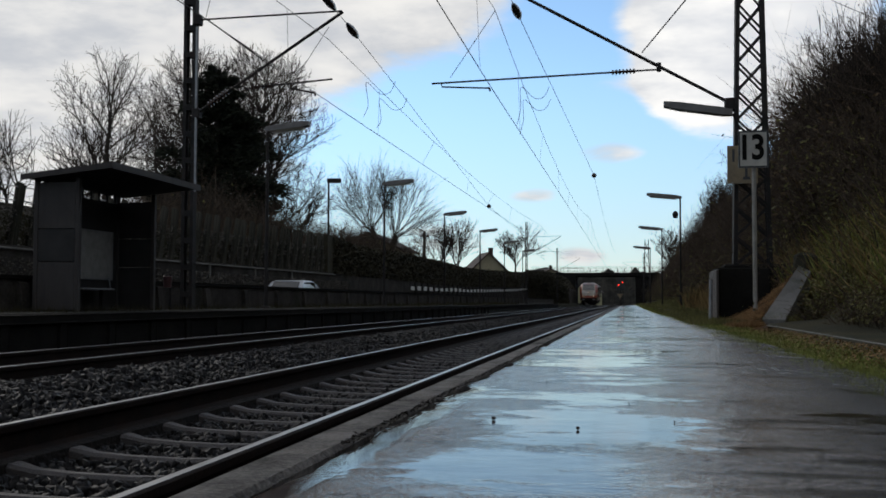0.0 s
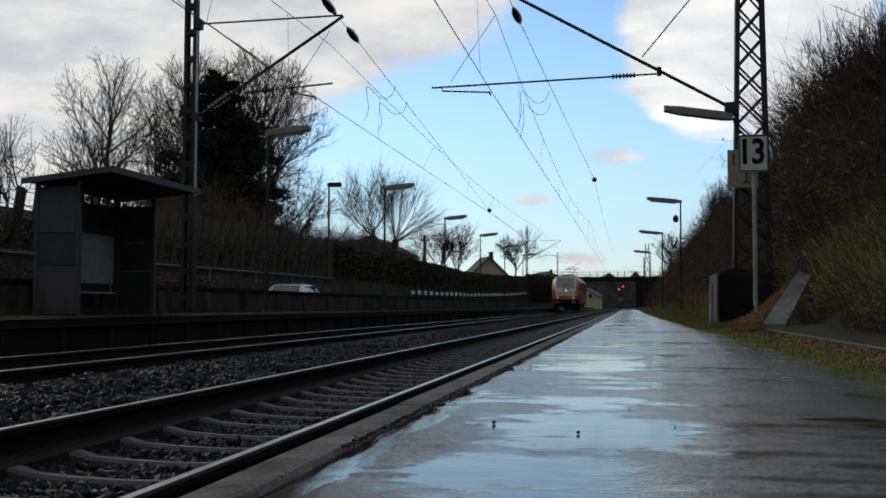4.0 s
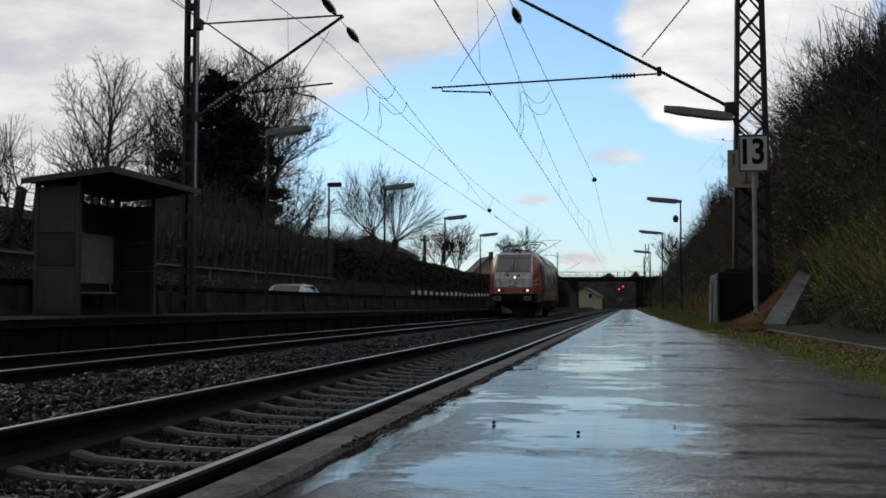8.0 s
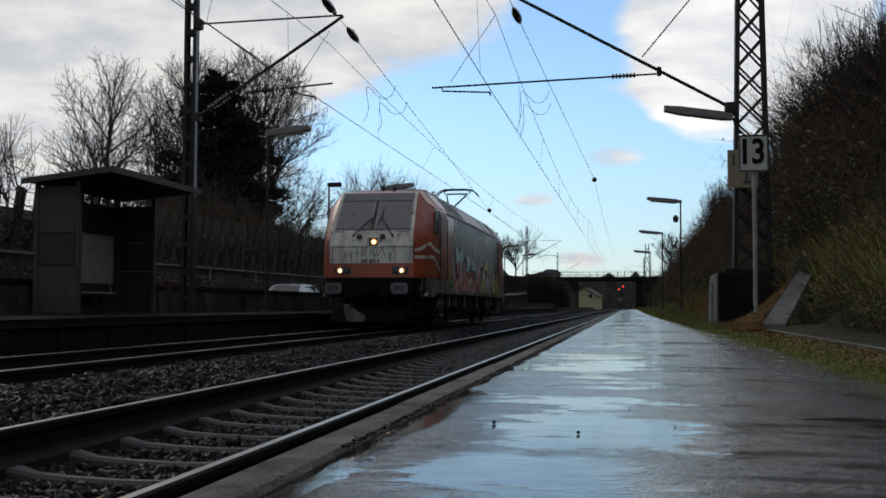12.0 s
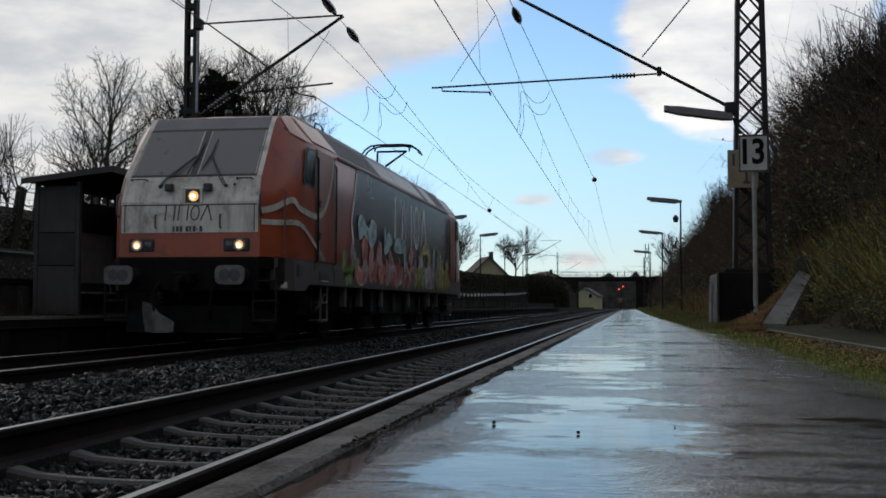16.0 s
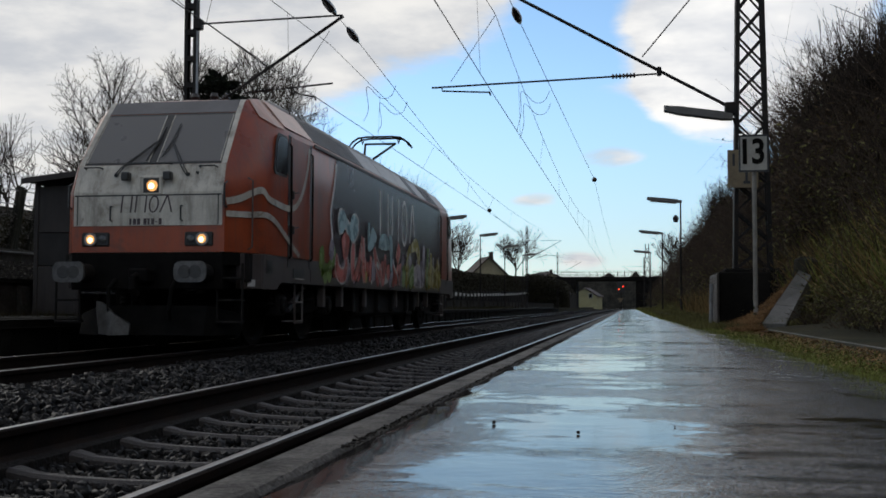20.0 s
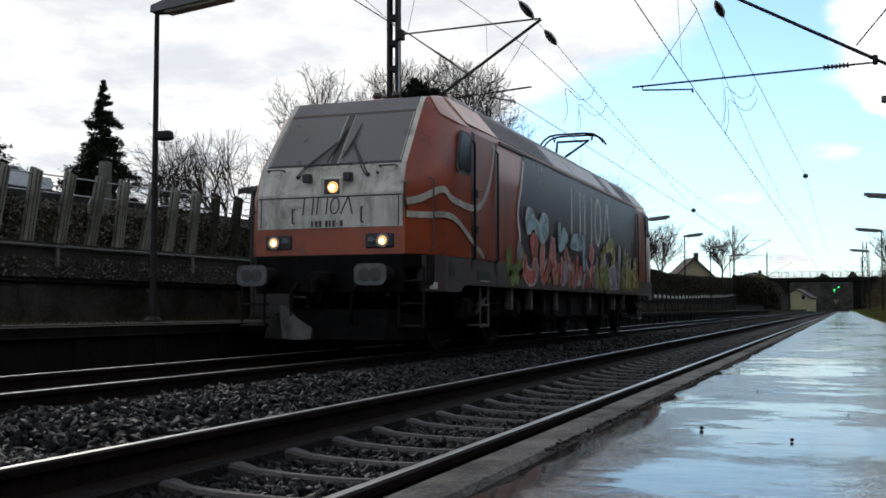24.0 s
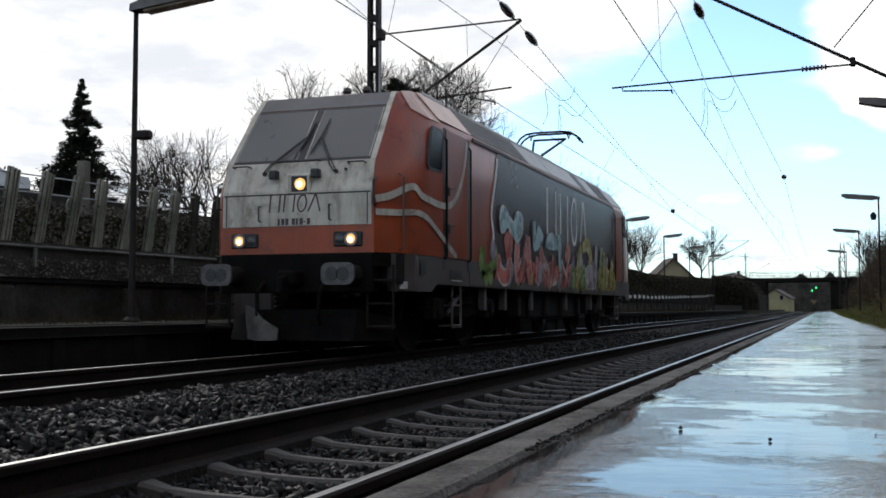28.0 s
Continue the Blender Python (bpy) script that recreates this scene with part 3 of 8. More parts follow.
def build_ground():
    xs = [-1800, -900, -400, -200, -120, -90, -70, -55, -45, -38, -32, -28, -24, -21, -18.5, -16.6, -16.21, -16.19, -13, -10.96, -10.94, -8.41, -8.39, -6, -2, 0.59, 0.61, 1.9, 2.1, 2.8,
          3.2, 3.6, 4.2, 5, 6, 7, 8, 10, 12, 14, 16, 20, 26, 40, 60, 100, 200, 500, 1800]
    ys = [-60, -20, -5] + list(range(0, 212, 4)) + [220, 250, 300, 400, 600, 1000, 2500]
    verts, faces = [], []
    for y in ys:
        for x in xs:
            z = ground_z(x, min(y, 215))
            if (x > 2.5 or x < -18) and abs(x) < 100:
                z += 0.25 * noise.noise((x * 0.35, y * 0.3, 3.0)) + 0.1 * noise.noise((x, y * 0.9, 1.0))
            if abs(x) > 150 or y > 400:
                z = min(z, 5.0)
            verts.append((x, y, z))
    n = len(xs)
    for j in range(len(ys) - 1):
        for i in range(n - 1):
            a = j * n + i
            faces.append((a, a + 1, a + n + 1, a + n))
    m = Mesh()
    m.v, m.f = verts, faces
    ob = part("ground", m, "soil")
    tagged(ob, "dark damp earth and winter grass of the railway cutting", "ground", kind="structure")


build_ground()


def build_tracks():
    prof = [(-0.070, -0.172), (0.070, -0.172), (0.070, -0.160), (0.012, -0.140), (0.009, -0.055), (0.034, -0.042), (0.036, -0.010), (0.026, -0.002),
            (-0.026, -0.002), (-0.036, -0.010), (-0.034, -0.042), (-0.009, -0.055), (-0.012, -0.140), (-0.070, -0.160)]
    head = [(-0.019, -0.0015), (0.019, -0.0015), (0.016, 0.0), (-0.016, 0.0)]
    # sleeper: raised rail seats, a hollow waist
    sl = Mesh()
    st = [(-1.30, 0.0, 0.075), (-0.90, 0.0, 0.075), (-0.61, 0.004, 0.070), (-0.50, -0.022, 0.052), (-0.30, -0.036, 0.046), (0.0, -0.044, 0.042), (0.30, -0.036, 0.046), (0.50, -0.022, 0.052), (0.61, 0.004, 0.070), (0.90, 0.0, 0.075), (1.30, 0.0, 0.075)]
    v = []
    for x, dz, w in st:
        v += [(x, -w, -0.35), (x, -w, -0.195 + dz), (x, -w + 0.02, -0.178 + dz), (x, w - 0.02, -0.178 + dz), (x, w, -0.195 + dz), (x, w, -0.35)]
    f = [(i * 6 + k, i * 6 + k + 1, i * 6 + k + 7, i * 6 + k + 6) for i in range(len(st) - 1) for k in range(5)] + [(0, 1, 2, 3, 4, 5), tuple(range(len(v) - 1, len(v) - 7, -1))]
    sl.add(v, f)
    sleeper_me = sl.data("sleeper", M["sleeper"])
    for cx, first, last, label in ((NEAR, 0.74 - 0.6 * 14, 118, "railway track beside the wet platform, concrete sleepers"), (FAR, 5.1 - 0.6 * 20, 90, "railway track on which the locomotive runs, concrete sleepers")):
        tr = thing("railway_track", label, "railway track", "tracks", "structure", pose(cx, 0, 0))
        bed = Mesh()
        hi = -0.275 if cx == NEAR else -0.25
        bed.prism([(-2.12, -0.6), (-1.75, -0.24), (-1.3, -0.215), (-0.85, hi), (0.85, hi), (1.3, -0.215), (1.57, -0.25), (1.6, -0.6)], "y", -30, 420)
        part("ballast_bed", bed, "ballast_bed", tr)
        for sx in (-1, 1):
            r = Mesh()
            r.prism([(sx * 0.7535 + p[0], p[1]) for p in prof], "y", -25, 400)
            rail = part("rail", r, "rail_rust", tr)
            h = Mesh()
            h.prism([(sx * 0.7535 + p[0], p[1]) for p in head], "y", -25, 400)
            part("rail_head", h, "rail_head", rail, "polished running surface")
            # dark strip added along the inside of the rail foot
            d = Mesh()
            d.prism([(sx * x, z) for x, z in ((0.615, -0.30), (0.63, -0.172), (0.68, -0.158), (0.70, -0.16), (0.70, -0.30))], "y", -25, 118)
            part("foot_dirt", d, "ballast_bed", tr, "dark strip along the inside of the rail foot")
        y = first
        while y < last:
            s = new("sleeper", sleeper_me)
            s.parent, s.location = tr, (0, y, 0)
            y += 0.6


build_tracks()


def stones():
    rng = np.random.default_rng(5)
    # crushed stone: a skewed block with two corners knocked off
    bv = np.array([(-1, -1, -1), (1, -1, -1), (1, 1, -1), (-1, 1, -1), (-1, -1, 1), (1, -1, 1), (1, 1, 1), (-1, 1, 1)]) * 0.72
    bf = np.array([(0, 2, 1), (0, 3, 2), (4, 5, 6), (4, 6, 7), (0, 1, 5), (0, 5, 4), (1, 2, 6), (1, 6, 5), (2, 3, 7), (2, 7, 6), (3, 0, 4), (3, 4, 7)])
    vs, fs, off = [], [], 0

    def lay(n, xr, yr, zf, size, gap=False):
        nonlocal off
        for kind in range(6):
            shape = bv * rng.uniform(0.45, 1.4, (len(bv), 3)) * np.array([1.3, 0.9, 0.7])
            k = n // 6
            u = rng.uniform(0, 1, k) ** 1.5
            x, y = rng.uniform(*xr, k), yr[0] + (yr[1] - yr[0]) * u
            if gap:
                y = np.floor((y - 0.74) / 0.6) * 0.6 + 0.74 + 0.08 + ((y - 0.74) / 0.6 % 1.0) * 0.44
            pos = np.c_[x, y, zf(x, y) + rng.uniform(-0.012, 0.02, k)]
            v, f = scatter(shape, bf, turns(rng, k, pos, rng.uniform(size[0], size[1], (k, 3))))
            vs.append(v)
            fs.append(f + off)
            off += len(v)

    # heap between the tracks, crib ballast in the near track and beside the platform edge
    between = lambda x, y: -0.17 + 0.11 * np.exp(-((x - (NEAR + FAR) / 2) / 0.6) ** 2) + 0.03 * np.sin(x * 9 + y * 2.3) * np.sin(y * 5.1)
    lay(30000, (FAR + 0.9, NEAR - 0.85), (2.5, 36), between, (0.022, 0.048))
    lay(7500, (FAR + 0.9, NEAR - 0.85), (30, 90), between, (0.035, 0.055))
    crib = lambda x, y: -0.244 - 0.018 * np.cos((x - NEAR) * 2.2)
    lay(9000, (NEAR - 0.68, NEAR + 0.68), (1.5, 22), crib, (0.02, 0.04), True)
    lay(5000, (NEAR - 0.68, NEAR + 0.68), (18, 70), lambda x, y: -0.265 + 0 * x, (0.03, 0.05), True)
    lay(6500, (FAR + 0.9, NEAR - 0.85), (-8, 2.5), between, (0.022, 0.048))
    lay(2000, (NEAR - 0.68, NEAR + 0.68), (-8, 1.5), crib, (0.02, 0.04), True)
    lay(2400, (NEAR - 1.0, NEAR - 0.80), (3, 30), lambda x, y: -0.20 + 0 * x, (0.02, 0.038))
    lay(2500, (FAR - 0.68, FAR + 0.68), (5, 40), lambda x, y: -0.19 + 0 * x, (0.025, 0.04))
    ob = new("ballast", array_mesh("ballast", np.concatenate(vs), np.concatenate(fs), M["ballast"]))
    tagged(ob, "dark wet crushed stone ballast heaped between the tracks", "ballast", kind="stuff")


stones()


def build_platforms():
    p = thing("platform", "low platform of wet cracked asphalt with standing puddles", "platform", kind="structure")
    m = Mesh()
    # top sheet with shallow hollows
    xs = np.linspace(PLAT_L + 0.135, PLAT_R + 0.35, 24)
    ys = np.concatenate([np.linspace(-8, 1, 10), np.linspace(1.1, 9, 200), np.linspace(9.1, 14, 50), np.linspace(14.5, 118, 90)])
    v = [(x, y, PLAT_Z - 0.002 + 0.0035 * noise.noise((x * 1.7, y * 0.8, 0)) - (0.06 * max(0, (x - PLAT_R + 0.05)) if x > PLAT_R - 0.05 else 0)) for y in ys for x in xs]
    n = len(xs)
    for j, y in enumerate(ys):        # the edge along the kerb is broken away
        bite = max(0.0, noise.noise((y * 3.1, 2.0, 0.0)) * 0.05 + noise.noise((y * 11.0, 5.0, 0.0)) * 0.025 + 0.012)
        x, y, z = v[j * n]
        v[j * n] = (x + bite, y, z - 0.006)
    m.add(v, [(j * n + i, j * n + i + 1, (j + 1) * n + i + 1, (j + 1) * n + i) for j in range(len(ys) - 1) for i in range(n - 1)])
    part("asphalt_sheet", m, "asphalt", p, smooth=True)
    b = Mesh().box(PLAT_L + 0.14, PLAT_R + 0.3, -8, 118, -0.5, PLAT_Z - 0.03)
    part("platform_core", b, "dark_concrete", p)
    rng = random.Random(3)
    base = []
    for k in range(3):
        kb = Mesh()
        kb.box(0, 0.118, 0.004, 2.496, -0.75, 0.0, 0.012)
        base.append(kb.data("kerb_stone", M["kerb"]))
    y = -4.0
    while y < 118:
        s = new("kerb_stone", base[rng.randrange(3)])
        s.parent = p
        s.matrix_basis = pose(PLAT_L + rng.uniform(-0.004, 0.004), y, PLAT_Z + rng.uniform(-0.004, 0.006), 0, rng.uniform(-0.5, 0.5), 0)
        y += 2.5
    # the far platform
    q = thing("far_platform", "near-black platform edge with grass behind it", "platform", kind="structure")
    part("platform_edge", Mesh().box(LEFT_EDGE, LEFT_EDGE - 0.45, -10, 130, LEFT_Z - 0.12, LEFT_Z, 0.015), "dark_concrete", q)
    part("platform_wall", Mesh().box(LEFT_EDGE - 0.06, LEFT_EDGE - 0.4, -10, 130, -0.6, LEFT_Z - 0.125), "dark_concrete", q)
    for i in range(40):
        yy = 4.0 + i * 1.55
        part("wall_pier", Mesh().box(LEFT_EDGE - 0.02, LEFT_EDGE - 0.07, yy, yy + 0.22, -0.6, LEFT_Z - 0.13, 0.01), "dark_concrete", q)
    part("platform_surface", Mesh().box(LEFT_EDGE - 0.455, -10.9, -10, 130, 0.1, LEFT_Z + 0.012), "road", q)
    # parapet between platform and street
    w = thing("parapet_wall", "low dark retaining wall with buttresses behind the far platform", "wall", kind="structure")
    part("wall_body", Mesh().box(-10.95, -11.2, -10, 160, -0.2, 1.02), "wall_dark", w)
    part("coping", Mesh().box(-10.90, -11.25, -10, 160, 1.024, 1.09, 0.012), "dark_concrete", w)
    for i in range(38):
        yy = 3.5 + i * 2.9
        part("buttress", Mesh().prism([(-10.948, 0.3), (-10.948, 0.98), (-10.88, 0.94), (-10.80, 0.3)], "y", yy, yy + 0.3), "wall_dark", w)
    # retaining wall under the raised road
    m = Mesh()
    ys = list(range(-10, 200, 6))
    v = []
    for yy in ys:
        t = lerp(CRIB_FOOT, yy)
        v += [(-15.88, yy, 0.2), (-15.88, yy, t - 0.02), (-16.3, yy, t - 0.02), (-16.3, yy, 0.2)]
    m.add(v, [(i * 4 + k, i * 4 + k + 1, i * 4 + k + 5, i * 4 + k + 4) for i in range(len(ys) - 1) for k in range(3)])
    r = part("retaining_wall", m, "wall_dark")
    tagged(r, "dark retaining wall carrying the raised road", "wall", kind="structure")
    # kerb and drain channel at the foot of the cutting
    d = thing("drain_channel", "concrete edging and wet drain channel at the foot of the slope", "drain", kind="structure")
    for i in range(13):
        part("edging", Mesh().box(2.02, 2.10, 4.5 + i * 1.0, 5.49 + i * 1.0, 0.1, 0.292, 0.01), "concrete", d)
    part("channel", Mesh().box(2.104, 2.62, 4.5, 17.0, 0.1, 0.272), "road", d)


build_platforms()

# ---- the locomotive: front at y = 0, rail top at z = 0 ----
LOCO_L = 18.0
loco = thing("locomotive", "orange-red and grey electric locomotive with graffiti on its side", "locomotive")


def front_y(z):
    return lerp(((0, 0.0), (2.2, 0.0), (2.6, 0.13), (3.42, 0.78), (3.64, 0.98), (4, 1.2)), z)


def front_half(z):
    return lerp(((0, 1.13), (2.2, 1.125), (2.6, 1.115), (3.42, 1.07), (3.64, 1.06)), z)


def build_body():
    def ring(pts):
        return [(x, y, z) for x, y, z in pts] + [(-x, y, z) for x, y, z in reversed(pts[:-1])]
    fr = [(1.13, 0.0, 1.36), (1.13, 0.0, 1.71), (1.125, 0.0, 2.2), (1.115, 0.13, 2.6), (1.07, 0.78, 3.42), (1.05, 0.98, 3.64), (0.0, 0.98, 3.645)]
    s1 = [(1.29, 0.22, 1.36), (1.29, 0.22, 1.71), (1.29, 0.23, 2.2), (1.28, 0.40, 2.6), (1.25, 1.00, 3.40), (1.06, 1.10, 3.68), (0.0, 1.10, 3.69)]
    s2 = [(1.45, 0.62, 1.36), (1.45, 0.62, 1.71), (1.45, 0.64, 2.2), (1.45, 0.78, 2.6), (1.45, 1.24, 3.28), (1.08, 1.36, 3.73), (0.0, 1.36, 3.75)]
    s3 = [(1.49, 1.05, 1.36), (1.49, 1.05, 1.71), (1.49, 1.07, 2.2), (1.49, 1.16, 2.6), (1.49, 1.56, 3.27), (1.09, 1.60, 3.75), (0.0, 1.60, 3.77)]
    mid = [(1.49, 3.0, 1.36), (1.49, 3.0, 1.71), (1.49, 3.0, 2.2), (1.49, 3.0, 2.6), (1.49, 3.0, 3.30), (1.10, 3.0, 3.77), (0.0, 3.0, 3.80)]
    half = [fr, s1, s2, s3, mid]
    rings = [ring(h) for h in half] + [ring([(x, LOCO_L - y, z) for x, y, z in h]) for h in reversed(half)]
    n = len(rings[0])
    m = Mesh()
    f = [(i * n + k, i * n + k + 1, (i + 1) * n + k + 1, (i + 1) * n + k) for i in range(len(rings) - 1) for k in range(n - 1)]
    e = (len(rings) - 1) * n
    for o in (0, e):
        f += [(o + k, o + k + 1, o + n - 2 - k, o + n - 1 - k) for k in range(n // 2 - 1)] + [(o + n // 2 - 1, o + n // 2, o + n // 2 + 1)]
    f += [(i * n, (i + 1) * n, (i + 1) * n + n - 1, i * n + n - 1) for i in range(len(rings) - 1)]
    m.add([p for r in rings for p in r], f)
    body = part("body", m, "loco_red", loco, smooth=True)
    # grey lower skirt with openings, over the bogies
    for sx in (-1, 1):
        sk = Mesh()
        pr = [(0.63, 1.355), (0.63, 0.86), (1.2, 0.86), (1.42, 0.97), (3.6, 0.97), (LOCO_L - 3.6, 0.97), (LOCO_L - 1.3, 0.97), (LOCO_L - 1.1, 0.86), (LOCO_L - 0.63, 0.86), (LOCO_L - 0.63, 1.355)]
        sk.prism(pr, "x", sx * 1.40, sx * 1.488)
        part("side_skirt", sk, "loco_grey", loco)
        for end in (0, 1):
            for plan, z0, mat in (([(1.13, 0.02), (1.285, 0.22), (1.20, 0.26), (1.02, 0.06)], 1.18, "black_beam"), ([(1.288, 0.222), (1.447, 0.625), (1.39, 0.625), (1.21, 0.26)], 0.86, "loco_grey")):
                co = Mesh()
                co.prism([(sx * x, LOCO_L - y if end else y) for x, y in plan], "z", z0, 1.352)
                part("corner_skirt", co, mat, loco)
            pl = Mesh()
            pl.prism([(sx * x, LOCO_L - y if end else y) for x, y in ((1.345, 0.352), (1.402, 0.496), (1.410, 0.493), (1.353, 0.349))], "z", 0.89, 0.985)
            part("data_plate", pl, "g_line", loco, "small pale plate on the corner")
    part("underframe", Mesh().box(-1.38, 1.38, 0.3, LOCO_L - 0.3, 0.95, 1.355), "under", loco)
    return body


def side_x(y):
    """Half-width of the body at belt height: the cab tapers to the front."""
    return lerp(((-1, 1.13), (0.0, 1.13), (0.22, 1.29), (0.62, 1.45), (1.05, 1.49), (99, 1.49)), y)


def strip(pts, w, off, mat, name, label=""):
    """A painted ribbon on the side (y, z), on the camera's side of the body."""
    m = Mesh()
    v, f = [], []
    for i, (y, z) in enumerate(pts):
        a, b = pts[max(0, i - 1)], pts[min(len(pts) - 1, i + 1)]
        dy, dz = b[0] - a[0], b[1] - a[1]
        l = math.hypot(dy, dz)
        ww = w[i] if isinstance(w, list) else w
        for s in (-1, 1):
            yy, zz = y - dz / l * ww / 2 * s, z + dy / l * ww / 2 * s
            v.append((side_x(yy) + off - 1.49, yy, zz))
    f = [(2 * i, 2 * i + 1, 2 * i + 3, 2 * i + 2) for i in range(len(pts) - 1)]
    m.add(v, f)
    return part(name, m, mat, loco, label)


def spline(pts, k=6):
    out = []
    for i in range(len(pts) - 1):
        p0, p1, p2, p3 = (np.array(pts[min(max(j, 0), len(pts) - 1)], float) for j in (i - 1, i, i + 1, i + 2))
        for s in range(k):
            t = s / k
            out.append(tuple(0.5 * (2 * p1 + (p2 - p0) * t + (2 * p0 - 5 * p1 + 4 * p2 - p3) * t * t + (3 * p1 - p0 - 3 * p2 + p3) * t ** 3)))
    out.append(tuple(pts[-1]))
    return out


def front_sheet(name, mat, x0, x1, z0, z1, off, parent=None, label="", n=5, taper=True, t=0.02):
    """A panel that follows the sloping front; off is how far it stands proud."""
    m = Mesh()
    zs = sorted(set([z0, z1] + [z for z in (2.2, 2.6, 3.42) if z0 < z < z1]))
    v = []
    for z in zs:
        k = front_half(z) / 1.07 if taper else 1.0
        for d in (0, t):
            v += [(x0 * k, front_y(z) - off + d, z), (x1 * k, front_y(z) - off + d, z)]
    f = []
    for i in range(len(zs) - 1):
        a = i * 4
        f += [(a, a + 1, a + 5, a + 4), (a + 2, a + 6, a + 7, a + 3), (a, a + 4, a + 6, a + 2), (a + 1, a + 3, a + 7, a + 5)]
    f += [(0, 2, 3, 1), (len(v) - 4, len(v) - 3, len(v) - 1, len(v) - 2)]
    m.add(v, f)
    return part(name, m, mat, parent or loco, label)


def build_front():
    front_sheet("front_panel_lower", "loco_white", -1.045, 1.045, 1.73, 2.152, 0.012, label="dirty white lower front panel")
    front_sheet("front_panel_upper", "loco_white", -1.055, 1.055, 2.157, 2.60, 0.010, label="dirty white upper front panel")
    for sx in (-1, 1):
        a, b = sorted((sx * 1.06, sx * 0.985))
        front_sheet("window_surround", "loco_white", a, b, 2.605, 3.66, 0.012, label="white edge beside the windscreen")
        a, b = sorted((sx * 0.055, sx * 0.955))
        front_sheet("windscreen_gasket", "black_paint", a - 0.028, b + 0.028, 2.605, 3.44, 0.006)
        pane = front_sheet("windscreen", "windscreen", a, b, 2.64, 3.41, 0.012, label="dusty grey windscreen pane")
        # wiper: two arms from the base to the joint, and the blade
        bx, jx, t0, t1 = (-0.50, -0.02, (-0.10, 2.66), (0.005, 3.22)) if sx < 0 else (0.56, 0.19, (0.115, 2.72), (0.21, 3.26))
        jz = 2.98
        w = Mesh()
        for o in (-0.02, 0.02):
            w.tube([(bx + o, front_y(2.46) - 0.05, 2.45), (bx + (jx - bx) * 0.2 + o, front_y(2.56) - 0.07, 2.56), (jx + o * 0.5, front_y(jz) - 0.06, jz)], 0.009, 6)
        w.lathe([(0.03, -0.04), (0.03, 0.05)], (bx, front_y(2.46), 2.45), "y", 10)
        w.lathe([(0.02, -0.03), (0.02, 0.05)], (bx + 0.14, front_y(2.46), 2.47), "y", 8)
        wiper = part("wiper", w, "black_paint", loco)
        bl = Mesh().tube([(t0[0], front_y(t0[1]) - 0.035, t0[1]), (jx, front_y(jz) - 0.05, jz), (t1[0], front_y(t1[1]) - 0.035, t1[1])], [0.009, 0.018, 0.008], 6)
        part("wiper_blade", bl, "black_paint", wiper)
        a, b = sorted((sx * 1.0, sx * 0.985))
        front_sheet("panel_seam", "black_paint", a, b, 1.74, 2.15, 0.0145)
        a, b = sorted((sx * 0.968, sx * 0.957))
        front_sheet("window_trim", "loco_white", a, b, 2.64, 3.41, 0.016)
        a, b = sorted((sx * 0.055, sx * 0.068))
        front_sheet("window_trim", "loco_white", a, b, 2.64, 3.41, 0.0185)
        # grab rails
        g = Mesh()
        xo = sx * 1.15
        g.tube([(xo, 0.03, 1.98), (xo, -0.07, 2.0), (xo, -0.06, 2.30), (xo, 0.05, 2.34)], 0.014, 6)
        part("grab_rail", g, "black_paint", loco)
        g = Mesh()
        g.tube([(sx * 0.52, 0, 1.80), (sx * 0.52, -0.07, 1.80), (sx * 0.52, -0.07, 2.0), (sx * 0.52, 0, 2.0)], 0.012, 6)
        part("grab_rail", g, "black_paint", loco)
        g = Mesh()
        g.tube([(sx * 0.98, 0.1, 2.55), (sx * 0.97, 0.02, 2.56), (sx * 0.74, 0.02, 2.56), (sx * 0.73, 0.1, 2.55)], 0.012, 6)
        part("grab_rail", g, "black_paint", loco)
        part("horn_cover", Mesh().box(sx * 0.31 - 0.06, sx * 0.31 + 0.06, -0.09, 0.02, 2.36, 2.48, 0.015), "black_paint", loco)
        # headlight pod
        xc = sx * 0.765
        hous = part("headlight_housing", Mesh().box(xc - 0.21, xc + 0.21, -0.02, 0.06, 1.44, 1.64, 0.02), "black_paint", loco)
        part("headlight_rim", Mesh().lathe([(0.092, -0.05), (0.092, -0.015), (0.074, -0.015), (0.074, -0.045)], (sx * 0.825, 0, 1.54), "y", 20), "galv", hous)
        part("headlight", Mesh().lathe([(0.02, -0.062), (0.06, -0.054), (0.073, -0.04), (0.073, -0.018)], (sx * 0.825, 0, 1.54), "y", 20), "lamp_glow", hous, "lit warm headlight")
        part("headlight_bulb", Mesh().lathe([(0.012, -0.074), (0.034, -0.066), (0.038, -0.05)], (sx * 0.82, 0, 1.53), "y", 14), "lamp_core", hous)
        part("tail_light", Mesh().lathe([(0.02, -0.04), (0.06, -0.03), (0.065, 0.0)], (sx * 0.655, 0, 1.54), "y", 16), "lens_dark", hous, "unlit tail light")
    front_sheet("roof_band", "loco_band", -1.0, 1.0, 3.45, 3.66, 0.010, label="slate grey band above the windscreen")
    front_sheet("window_pillar", "black_paint", -0.05, 0.05, 2.61, 3.44, 0.016)
    front_sheet("front_seam", "black_paint", -1.03, 1.03, 2.145, 2.165, 0.0135)
    g = Mesh().tube([(-0.32, 0.08, 2.60), (-0.31, 0.0, 2.60), (0.31, 0.0, 2.60), (0.32, 0.08, 2.60)], 0.012, 6)
    part("grab_rail", g, "black_paint", loco)
    hous = part("top_light_housing", Mesh().box(-0.11, 0.23, -0.03, 0.08, 2.15, 2.43, 0.02), "loco_white", loco)
